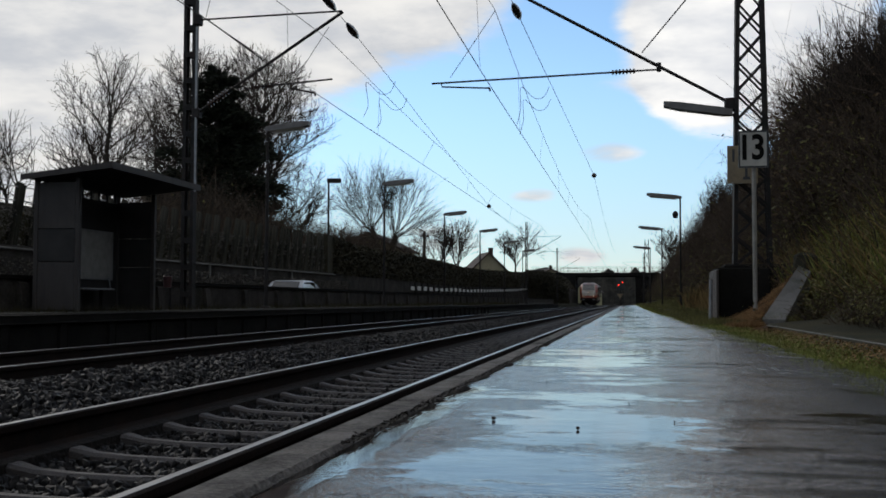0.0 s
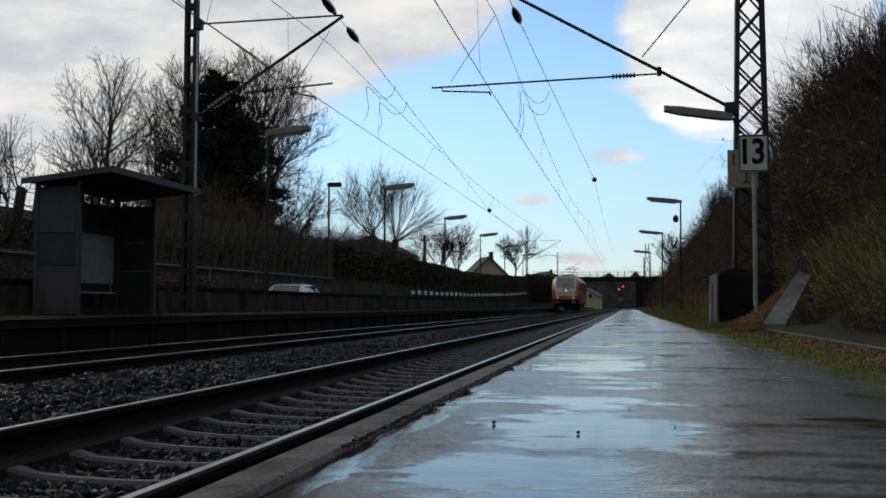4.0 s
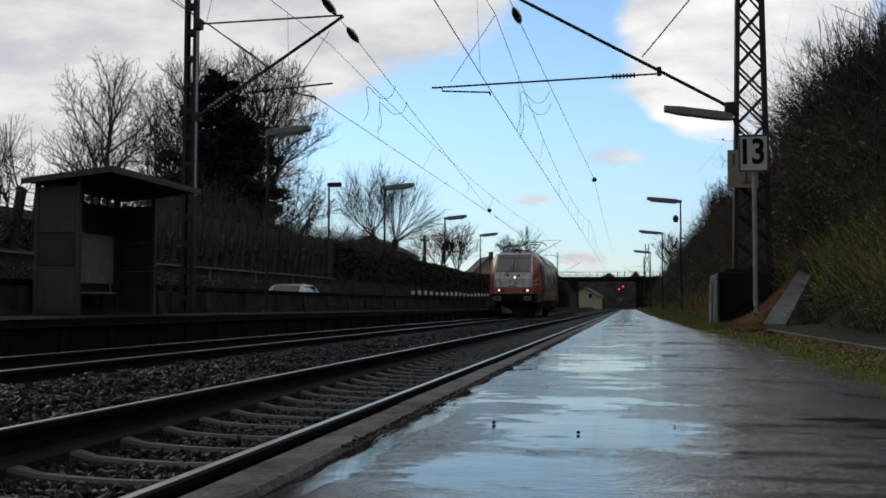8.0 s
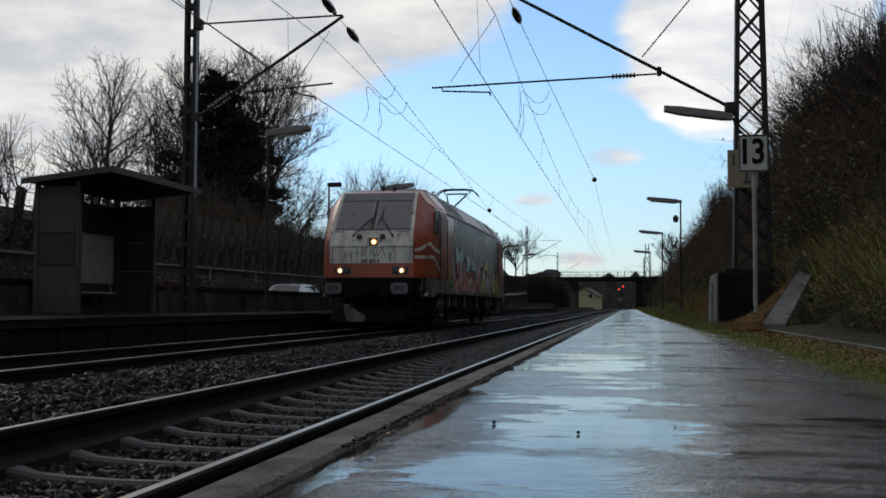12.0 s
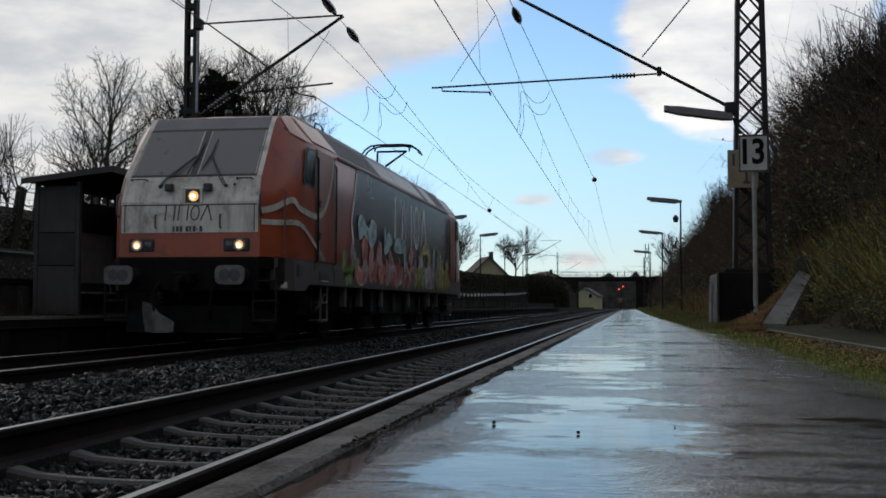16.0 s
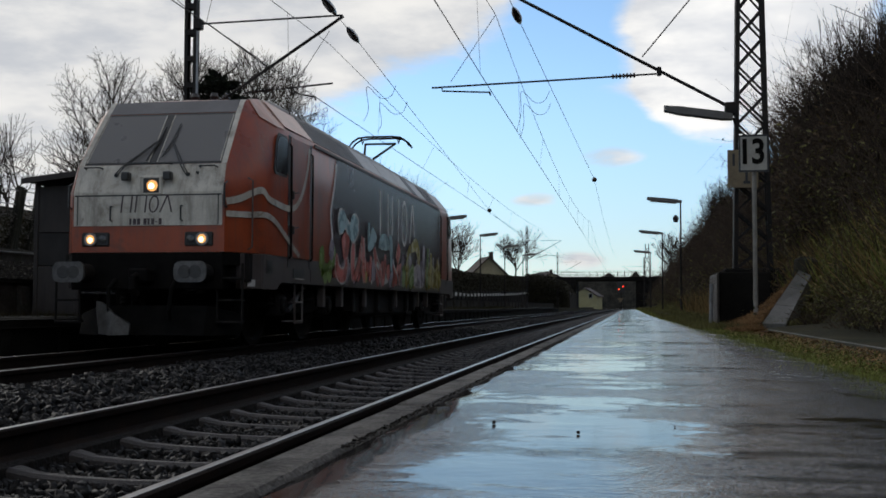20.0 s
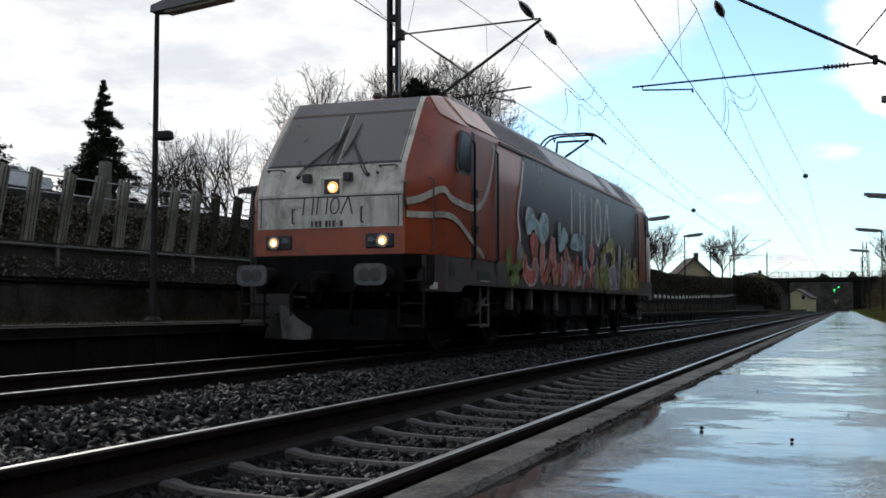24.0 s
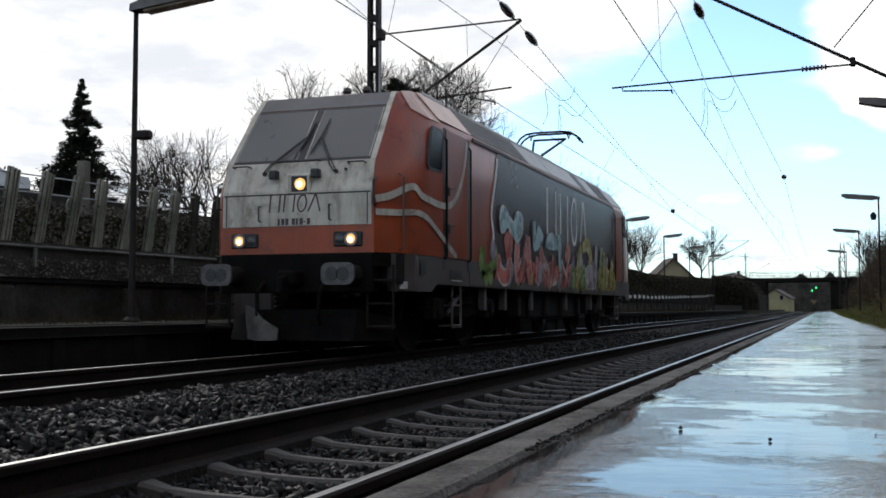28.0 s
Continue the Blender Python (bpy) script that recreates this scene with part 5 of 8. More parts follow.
def pantograph(y0, raised, flip):
    low = 0.0 if raised else 0.12
    p = part("pantograph_base", Mesh().box(-0.55, 0.55, y0 - 0.7, y0 + 0.7, 3.92 - low, 3.98 - low, 0.01), "under", loco)
    for x in (-0.5, 0.5):
        for dy in (-0.6, 0.6):
            part("pantograph_insulator", Mesh().lathe([(0.05, 3.86), (0.08, 3.89), (0.05, 3.92)], (x, y0 + dy, 0), "z", 10), "porcelain", p)
    s = flip
    if raised:
        knee, head = (y0 + s * 1.15, 4.42), (y0 - s * 0.15, 5.0)
    else:
        knee, head = (y0 + s * 1.2, 3.9), (y0 - s * 0.4, 3.88)
    part("lower_arm", Mesh().tube([(0, y0 - s * 0.55, 4.0 - low), (0, knee[0], knee[1])], [0.07, 0.05], 8), "under", p)
    part("control_rod", Mesh().tube([(0.1, y0 - s * 0.2, 4.0 - low), (0.1, knee[0] + s * 0.12, knee[1] - 0.08)], 0.02, 6), "under", p)
    up = Mesh()
    for x in (-0.42, 0.42):
        up.tube([(x * 0.3, knee[0], knee[1]), (x, head[0], head[1])], [0.035, 0.028], 8)
    up.tube([(-0.42, head[0], head[1]), (0.42, head[0], head[1])], 0.03, 8)
    part("upper_arm", up, "under", p)
    for dy in (-0.17, 0.17):
        h = Mesh()
        pts = [(-0.84, -0.22), (-0.74, -0.08), (-0.58, 0.02), (-0.36, 0.05), (0.36, 0.05), (0.58, 0.02), (0.74, -0.08), (0.84, -0.22)]
        h.tube([(x, head[0] + dy, head[1] + 0.12 + z) for x, z in pts], 0.026, 8)
        part("collector_strip", h, "under", p)
    for x in (-0.5, 0.5):
        part("head_link", Mesh().tube([(x, head[0] - 0.17, head[1] + 0.15), (x, head[0], head[1]), (x, head[0] + 0.17, head[1] + 0.15)], 0.016, 6), "under", p)


wheelsets = []


def build_bogies():
    for y0 in (2.1, LOCO_L - 4.7):
        bogie = part("bogie", Mesh().box(-1.0, 1.0, y0 + 1.0, y0 + 1.6, 0.5, 0.8, 0.03), "under", loco)
        for sx in (-1, 1):
            b = Mesh().prism([(y0 - 0.35, 0.62), (y0 - 0.2, 0.85), (y0 + 0.8, 0.82), (y0 + 1.0, 0.68), (y0 + 1.6, 0.68), (y0 + 1.8, 0.82), (y0 + 2.8, 0.85), (y0 + 2.95, 0.62), (y0 + 1.8, 0.50), (y0 + 0.8, 0.50)], "x", sx * 0.98, sx * 1.16)
            part("side_frame", b, "under", bogie)
            for ya in (y0, y0 + 2.6):
                ab = Mesh().box(min(sx * 1.1, sx * 1.28), max(sx * 1.1, sx * 1.28), ya - 0.2, ya + 0.2, 0.46, 0.80, 0.03)
                ab.lathe([(0.13, sx * 1.27), (0.13, sx * 1.31), (0.10, sx * 1.325)], (0, ya, 0.63), "x", 14)
                part("axle_box", ab, "under", bogie)
                for dy in (-0.34, 0.34):
                    sp = Mesh()
                    for k in range(5):
                        sp.lathe([(0.06, 0.62 + k * 0.07), (0.09, 0.64 + k * 0.07), (0.09, 0.66 + k * 0.07), (0.06, 0.68 + k * 0.07)], (sx * 1.17, ya + dy, 0), "z", 10)
                    part("spring", sp, "under", bogie)
            for dy in (1.05, 1.55):
                sp = Mesh()
                for k in range(4):
                    sp.lathe([(0.13, 0.68 + k * 0.08), (0.17, 0.70 + k * 0.08), (0.17, 0.73 + k * 0.08), (0.13, 0.75 + k * 0.08)], (sx * 1.14, y0 + dy, 0), "z", 12)
                part("spring", sp, "under", bogie)
            dm = Mesh().tube([(sx * 1.26, y0 + 0.3, 0.55), (sx * 1.26, y0 + 0.75, 0.74)], 0.05, 8)
            dm.tube([(sx * 1.26, y0 + 0.75, 0.74), (sx * 1.26, y0 + 1.2, 0.93)], 0.032, 8)
            part("damper", dm, "loco_grey", bogie)
            part("sand_pipe", Mesh().tube([(sx * 0.95, y0 - 0.5, 0.95), (sx * 0.92, y0 - 0.62, 0.5), (sx * 0.80, y0 - 0.66, 0.14)], 0.022, 6), "under", bogie)
        for ya in (y0, y0 + 2.6):
            w = Mesh()
            w.lathe([(0.085, -0.9), (0.085, 0.9)], (0, 0, 0), "x", 12)
            for sx in (-1, 1):
                w.lathe([(0.12, sx * 0.60), (0.50, sx * 0.67), (0.54, sx * 0.675), (0.655, sx * 0.68), (0.652, sx * 0.71), (0.625, sx * 0.72), (0.622, sx * 0.815), (0.54, sx * 0.815), (0.50, sx * 0.78), (0.16, sx * 0.80)], (0, 0, 0), "x", 36)
                for a in range(6):
                    c, s = math.cos(a * 1.047), math.sin(a * 1.047)
                    w.lathe([(0.022, sx * 0.78), (0.022, sx * 0.83)], (0, c * 0.3, s * 0.3), "x", 6)
            ws = part("wheelset", w, "under", bogie, at=pose(0, ya, 0.625))
            wheelsets.append((ws, ya))
    t = Mesh().box(-1.30, 1.30, 6.6, 11.6, 0.42, 0.98, 0.05)
    part("transformer_tank", t, "under", loco)
    for y in (6.1, 6.9, 8.2, 9.6, 11.2, 12.0):
        part("under_box", Mesh().box(1.16, 1.38, y, y + 0.22, 0.5, 0.97, 0.02), "under", loco)
    for y in (3.9, 5.1, 6.9, 9.8, 12.4, 13.6):
        part("hanger", Mesh().box(1.30, 1.42, y, y + 0.14, 0.60, 0.995, 0.012), "loco_grey", loco)
    for y in (2.2, LOCO_L - 2.6):
        ladder = Mesh().tube([(1.44, y + 0.015, 0.98), (1.44, y + 0.015, 0.35), (1.44, y + 0.415, 0.35), (1.44, y + 0.415, 0.98)], 0.02, 6)
        ladder = part("ladder", ladder, "loco_grey", loco)
        for z in (0.36, 0.66):
            part("tread", Mesh().box(1.22, 1.46, y + 0.032, y + 0.398, z, z + 0.03, 0.006), "loco_grey", ladder)


build_body()
build_front()
build_sides()
build_roof()
pantograph(4.4, False, 1)
pantograph(LOCO_L - 3.9, True, -1)
build_bogies()

# ---- bridge, houses, distance ----


def build_bridge():
    b = thing("road_bridge", "dark concrete road bridge over the tracks with thin railings", "bridge", kind="structure")
    y0, y1 = BRIDGE_Y, BRIDGE_Y + 8
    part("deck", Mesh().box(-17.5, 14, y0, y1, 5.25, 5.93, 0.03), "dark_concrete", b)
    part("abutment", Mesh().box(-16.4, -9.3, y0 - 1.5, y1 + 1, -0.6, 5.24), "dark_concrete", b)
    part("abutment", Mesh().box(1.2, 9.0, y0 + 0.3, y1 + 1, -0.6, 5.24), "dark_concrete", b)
    w = Mesh()
    w.prism([(-16.2, -0.6), (-16.2, 5.3), (-13.0, 5.2), (-10.6, 4.4), (-9.2, 2.6), (-9.2, -0.6)], "y", y0 - 24, y0 - 1.55)
    part("wing_wall", w, "wall_dark", b)
    for yy in (y0 + 0.1, y1 - 0.1):
        for i in range(25):
            x = -17 + i * 1.25
            part("railing_post", Mesh().box(x - 0.03, x + 0.03, yy - 0.03, yy + 0.03, 5.93, 6.95), "steel", b)
        for z in (6.35, 6.93):
            part("railing_bar", Mesh().tube([(-17.4, yy, z), (13.8, yy, z)], 0.03, 6), "steel", b)


build_bridge()


def house(label, x, y, z, w, d, h, roof, mat, turn=0.0, windows=((0, 0.4),), chimney=True, eave=0.35):
    """A gabled house: the gable faces -y before it is turned; w wide, d deep, h to the eaves, roof high."""
    t = thing("house", label, "house", at=pose(x, y, z, 0, 0, turn))
    m = Mesh().prism([(-w / 2, -2.0), (w / 2, -2.0), (w / 2, h), (0, h + roof), (-w / 2, h)], "y", 0, d)
    wall = part("wall", m, mat, t)
    for sx in (-1, 1):
        r = Mesh()
        s = roof / (w / 2)
        a = (sx * (w / 2 + eave), h - eave * s)
        b = (0, h + roof)
        n = Vector((sx * s, 0, 1)).normalized() * 0.18
        v = []
        for yy in (-0.45, d + 0.45):
            v += [(a[0], yy, a[1] + 0.01), (b[0], yy, b[1] + 0.01), (b[0] + n.x * 0.02, yy, b[1] + 0.2), (a[0] + n.x, yy, a[1] + n.z)]
        r.add(v, [(0, 1, 2, 3), (4, 7, 6, 5), (0, 4, 5, 1), (1, 5, 6, 2), (2, 6, 7, 3), (3, 7, 4, 0)])
        part("roof", r, "roof_tile", t, "brown tiled roof slope")
    for wx, wz in windows:
        win = part("window", Mesh().box(wx - 0.5, wx + 0.5, -0.05, 0.02, wz, wz + 1.15, 0.02), "white_paint", t)
        part("pane", Mesh().box(wx - 0.42, wx + 0.42, -0.06, -0.045, wz + 0.08, wz + 1.07), "pane", win)
        part("sill", Mesh().box(wx - 0.58, wx + 0.58, -0.14, 0.0, wz - 0.08, wz - 0.02), "concrete", win)
    if chimney:
        c = part("chimney", Mesh().box(w * 0.12, w * 0.12 + 0.6, d * 0.5, d * 0.5 + 0.6, h + roof * 0.5, h + roof + 0.9, 0.03), "roof_tile", t)
        part("chimney_cap", Mesh().box(w * 0.12 - 0.08, w * 0.12 + 0.68, d * 0.5 - 0.08, d * 0.5 + 0.68, h + roof + 0.9, h + roof + 1.0), "concrete", c)
    return t


house("cream plastered house with a brown tiled gable roof", -20.6, 160, 4.0, 6.2, 6, 0.9, 3.0, "plaster", 20, ((0.6, 0.15),))
house("pale house with a wide brown roof behind a pollarded tree", -22.5, 92, 4.5, 5.2, 8, 0.75, 1.3, "plaster", 0, ((1.4, -0.7),), chimney=False)
house("yellow plastered house seen under the road bridge", -10.6, 262, 0.4, 6.0, 10, 2.7, 1.9, "yellow_plaster", -6, ((1.5, 2.2),), chimney=False)
house("small white house on the far road", -17.0, 240, 5.2, 7, 8, 0.8, 1.9, "plaster", 20, ((0, 0.1),))


def build_hills():
    def ridge(name, label, y, pts, mat):
        xs = np.linspace(pts[0][0], pts[-1][0], 260)
        v, f = [], []
        for i, x in enumerate(xs):
            z = lerp(pts, x) * (1 + 0.03 * noise.noise((x * 0.05, y, 0))) + 2.0 * noise.noise((x * 0.22, y, 5)) + 1.2 * noise.noise((x * 0.7, y, 9))
            v += [(x, y + 4 * noise.noise((x * 0.04, 0, 1)), -5), (x, y + 20, max(0, z * 0.75)), (x, y + 60, max(0, z)), (x, y + 160, -5)]
        for i in range(len(xs) - 1):
            for k in range(3):
                a = i * 4 + k
                f.append((a, a + 1, a + 5, a + 4))
        m = Mesh()
        m.v, m.f = v, f
        tagged(part(name, m, mat), label, "hill", kind="structure")
    ridge("backdrop", "wooded hill beyond the bridge, paled by painted haze", 700, ((-700, 30), (-300, 28), (-110, 17), (-72, 22), (-58, 25), (-44, 21), (-28, 12), (0, 10), (40, 13), (90, 20), (300, 30), (700, 34)), "wood_hill")
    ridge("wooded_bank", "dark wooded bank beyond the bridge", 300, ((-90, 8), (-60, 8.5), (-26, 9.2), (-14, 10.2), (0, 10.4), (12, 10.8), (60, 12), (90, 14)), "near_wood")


build_hills()

# ---- overhead line ----


def insulator(parent, a, b, r=0.07, n=7, name="insulator"):
    a, b = Vector(a), Vector(b)
    pts, rs = [], []
    for i in range(n):
        for k, rr in ((0.15, r * 0.45), (0.3, r), (0.62, r * 0.9), (0.8, r * 0.45)):
            pts.append(a.lerp(b, (i + k) / n))
            rs.append(rr)
    return part(name, Mesh().tube(pts, rs, 10), "porcelain", parent)


def egg(parent, p, d, l=0.85, r=0.078):
    d = Vector(d).normalized()
    pts = [Vector(p) + d * l * k for k in (-0.62, -0.5, -0.42, -0.25, 0, 0.25, 0.42, 0.5, 0.62)]
    return part("strain_insulator", Mesh().tube(pts, [0.03, 0.05, r * 0.75, r, r * 1.05, r, r * 0.75, 0.05, 0.03], 12), "porcelain", parent)


def lattice_mast(label, x, y, z0, top, w0, w1, d=0.34, step=0.62):
    t = thing("lattice_mast", label, "mast", "overhead line masts", at=pose(x, y, 0))
    n = int((top - z0) / step)
    hw = lambda z: (w0 + (w1 - w0) * (z - z0) / (top - z0)) / 2
    for sx in (-1, 1):
        c = Mesh()
        a = 0.085
        v = []
        for z in (z0, top):
            o = sx * hw(z)
            i = o - sx * a
            v += [(o, -d / 2, z), (o, d / 2, z), (i, d / 2, z), (i, d / 2 - 0.02, z), (o - sx * 0.02, d / 2 - 0.02, z), (o - sx * 0.02, -d / 2 + 0.02, z), (i, -d / 2 + 0.02, z), (i, -d / 2, z)]
        c.add(v, [tuple(range(8)), tuple(range(15, 7, -1))] + [(k, k + 8, (k + 1) % 8 + 8, (k + 1) % 8) for k in range(8)])
        part("chord", c, "steel", t)
    for i in range(n):
        za, zb = z0 + i * step, z0 + (i + 1) * step
        for sy in (-1, 1):
            for s in (-1, 1):
                yy = sy * (d / 2 + 0.006 * (1 if s > 0 else 3))
                a, b = Vector((-s * (hw(za) - 0.04), yy, za)), Vector((s * (hw(zb) - 0.04), yy, zb))
                u = (b - a).normalized()
                nn = Vector((-u.z, 0, u.x)) * 0.024
                m = Mesh()
                v = [a + nn, b + nn, b - nn, a - nn]
                m.add([p + Vector((0, -0.005, 0)) for p in v] + [p + Vector((0, 0.005, 0)) for p in v], [(0, 1, 2, 3), (7, 6, 5, 4)] + [(k, k + 4, (k + 1) % 4 + 4, (k + 1) % 4) for k in range(4)])
                part("lacing_bar", m, "steel", t)
    return t


def batten_mast(label, x, y, z0, top, w, d=0.20, step=0.62):
    t = thing("batten_mast", label, "mast", "overhead line masts", at=pose(x, y, 0))
    for sx in (-1, 1):
        c = Mesh()
        a = 0.075
        o = sx * w / 2
        c.prism([(o, -d / 2), (o, d / 2), (o - sx * a, d / 2), (o - sx * a, d / 2 - 0.02), (o - sx * 0.02, d / 2 - 0.02), (o - sx * 0.02, -d / 2 + 0.02), (o - sx * a, -d / 2 + 0.02), (o - sx * a, -d / 2)], "z", z0, top)
        part("chord", c, "steel", t)
    i = 0
    z = z0 + 0.3
    while z < top:
        for sy in (-1, 1):
            part("batten_plate", Mesh().box(-w / 2 + 0.01, w / 2 - 0.01, sy * (d / 2 + 0.008) - 0.006, sy * (d / 2 + 0.008) + 0.006, z, z + 0.13), "steel", t)
        z += step
    return t


MAST_Y = 23.6
right_mast = lattice_mast("tall dark lattice mast of riveted steel on a concrete footing", 2.58, MAST_Y, 1.4, 9.4, 0.80, 0.50)
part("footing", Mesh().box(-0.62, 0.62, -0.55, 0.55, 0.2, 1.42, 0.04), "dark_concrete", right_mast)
left_mast = batten_mast("slender dark mast of two steel channels with batten plates", -10.05, MAST_Y, 0.42, 9.4, 0.29)
part("conduit", Mesh().tube([(0.19, -0.12, 3.15), (0.19, -0.12, 7.0)], 0.027, 8), "galv", left_mast, "grey conduit pipe")


def build_cantilevers():
    r = thing("cantilever_arm", "steel tube bracket holding the contact wire over the platform track", "bracket", "overhead brackets")
    Y = MAST_Y - 0.05
    part("top_tube", Mesh().tube([(2.2, Y, 4.85), (-2.9, Y, 7.74)], 0.036, 8), "steel", r)
    part("tie_rod", Mesh().tube([(0.31, Y, 6.03), (2.3, Y, 8.4)], 0.016, 6), "steel", r)
    part("registration_tube", Mesh().tube([(-4.32, Y, 5.50), (0.66, Y, 5.65)], 0.021, 8), "steel", r)
    insulator(r, (-0.35, Y, 5.62), (0.18, Y, 5.636), 0.062)
    part("steady_arm", Mesh().tube([(-4.09, Y, 5.50), (-4.09, Y, 5.42), (-3.03, Y, 5.36)], 0.02, 6), "steel", r)
    part("wire_clamp", Mesh().tube([(-3.03, Y, 5.38), (-3.0, Y, 5.29)], 0.022, 6), "steel", r)
    part("clamp", Mesh().box(0.62, 0.72, Y - 0.05, Y + 0.05, 5.60, 5.80, 0.02), "steel", r)
    part("mast_bracket", Mesh().box(2.04, 2.26, Y - 0.09, Y + 0.12, 4.70, 4.98, 0.02), "steel", r)
    l = thing("cantilever_arm", "steel tube bracket holding the contact wire over the far track", "bracket", "overhead brackets")
    part("top_rod", Mesh().tube([(-9.88, Y, 7.18), (-6.4, Y, 7.24)], 0.022, 8), "steel", l)
    part("strut", Mesh().tube([(-9.87, Y, 4.98), (-6.38, Y, 7.22)], 0.037, 8), "steel", l)
    insulator(l, (-9.6, Y, 5.16), (-9.1, Y, 5.48), 0.085)
    part("tie_rod", Mesh().tube([(-9.6, Y, 7.15), (-8.0, Y, 5.98)], 0.018, 6), "steel", l)
    part("registration_tube", Mesh().tube([(-8.7, Y, 5.53), (-6.62, Y, 5.68)], 0.022, 8), "steel", l)
    insulator(l, (-8.55, Y, 5.54), (-8.0, Y, 5.58), 0.06)
    part("steady_arm", Mesh().tube([(-7.68, Y, 5.60), (-7.66, Y, 5.52), (-7.03, Y, 5.37)], 0.02, 6), "steel", l)
    part("wire_clamp", Mesh().tube([(-7.03, Y, 5.40), (-7.02, Y, 5.30)], 0.022, 6), "steel", l)
    part("mast_bracket", Mesh().box(-9.95, -9.78, Y - 0.1, Y + 0.12, 7.05, 7.3, 0.02), "steel", l)
    part("mast_bracket", Mesh().box(-9.95, -9.78, Y - 0.1, Y + 0.12, 4.86, 5.1, 0.02), "steel", l)


build_cantilevers()


def sag(a, b, drop, n=14):
    a, b = Vector(a), Vector(b)
    return [a.lerp(b, i / n) - Vector((0, 0, drop * 4 * (i / n) * (1 - i / n))) for i in range(n + 1)]


def build_wires():
    spans = ((-30, MAST_Y), (MAST_Y, 83.0), (83.0, 142.0))
    for cx, cat, label in ((-2.97, -2.9, "contact and messenger wires over the platform track"), (-7.0, -6.72, "contact and messenger wires over the far track")):
        t = thing("overhead_wires", label, "overhead wires", "overhead wires")
        part("contact_wire", Mesh().tube([(cx + 0.12, -12, 5.36), (cx, MAST_Y, 5.36), (cx + 0.05, 65, 5.36), (cx, 107, 5.36), (cx, 160, 5.36)], 0.009, 6), "wire", t)
        zt, dip = (7.12, 1.0) if cx > -5 else (6.6, 0.5)
        for i, (a, b) in enumerate(spans):
            pts = sag((cat, a, zt), (cat, b, zt), dip)
            part("messenger_wire", Mesh().tube(pts, 0.0072, 5), "wire", t)
            k = 7
            for j in range(k):
                u = (j + 0.6) / k
                y = a + (b - a) * u
                z = zt - dip * 4 * u * (1 - u)
                lean = 0.9 if j % 2 == 0 else -0.9
                part("dropper", Mesh().tube([(cat, y, z), (cx + 0.03, y + lean, 5.365)], 0.0048, 4), "wire", t)
    # anchoring wires that leave the bracket heads, with strain insulators and jumper loops
    t = thing("anchor_wires", "thin anchoring wires with dark strain insulators and jumper loops", "overhead wires", "overhead wires")
    for p, q, e in (((-2.2, 12.0, 6.15), (-1.5, 48.6, 6.3), (-2.1, 20.5, 6.22)), ((-5.55, 12.0, 6.7), (-7.0, 54.5, 5.5), (-5.8, 22.2, 6.42))):
        part("anchor_wire", Mesh().tube([p, e], 0.0072, 5), "wire", t)
        part("anchor_wire", Mesh().tube([e, q], 0.0072, 5), "wire", t)
        d = Vector(q) - Vector(e)
        egg(t, e, d)
        part("end_ball", Mesh().lathe([(0.02, -0.11), (0.09, -0.07), (0.115, 0), (0.09, 0.07), (0.02, 0.11)], q, "z", 12), "porcelain", t)
        part("anchor_wire", Mesh().tube(sag(q, (q[0] + 0.1, 118, 5.9), 0.5), 0.0072, 5), "wire", t)
    egg(t, (-5.75, 20.15, 6.48), (-0.03, 1, -0.02))
    for x, y, z in ((-2.55, 28.5, 6.35), (-2.62, 30.0, 6.3), (-6.3, 26.5, 6.2), (-6.35, 28.2, 6.1)):
        part("jumper_loop", Mesh().tube(spline([(x + 0.5, y, z), (x + 0.35, y + 0.1, z - 0.25), (x + 0.1, y, z - 0.3), (x - 0.25, y, z), (x - 0.3, y + 0.4, z - 0.5), (x - 0.4, y + 0.3, 5.37)], 5), 0.0072, 5), "wire", t)
    # cross ties down to the registration arms
    for a, b in (((-2.9, MAST_Y, 7.1), (-3.9, MAST_Y - 0.05, 5.62)), ((-6.72, MAST_Y, 6.9), (-7.5, MAST_Y - 0.05, 5.7)), ((-9.7, MAST_Y, 7.2), (-9.2, MAST_Y - 0.2, 9.0)), ((-9.7, 23, 7.2), (-10.2, 6, 9.2))):
        part("tie_wire", Mesh().tube([a, b], 0.0072, 5), "wire", t)


build_wires()

# far masts with their brackets
for x, y, side in ((-10.0, 107, 1), (-10.4, 160, 1), (2.4, 178, -1)):
    fm = batten_mast("distant slender mast with a tube bracket over the tracks", x, y, 0.3, 8.6, 0.22, 0.14, 0.9)
    part("bracket_tube", Mesh().tube([(0, 0, 5.2), (side * 3.4, 0, 7.1)], 0.028, 6), "steel", fm)
    part("bracket_rod", Mesh().tube([(0, 0, 7.1), (side * 3.4, 0, 7.15)], 0.016, 6), "steel", fm)
    part("registration_tube", Mesh().tube([(side * 1.2, 0, 5.7), (side * 3.4, 0, 5.6)], 0.018, 6), "steel", fm)
far_lattice = lattice_mast("far lattice mast beside the bridge", 2.0, 122, 0.3, 7.6, 0.8, 0.45, 0.3, 1.0)

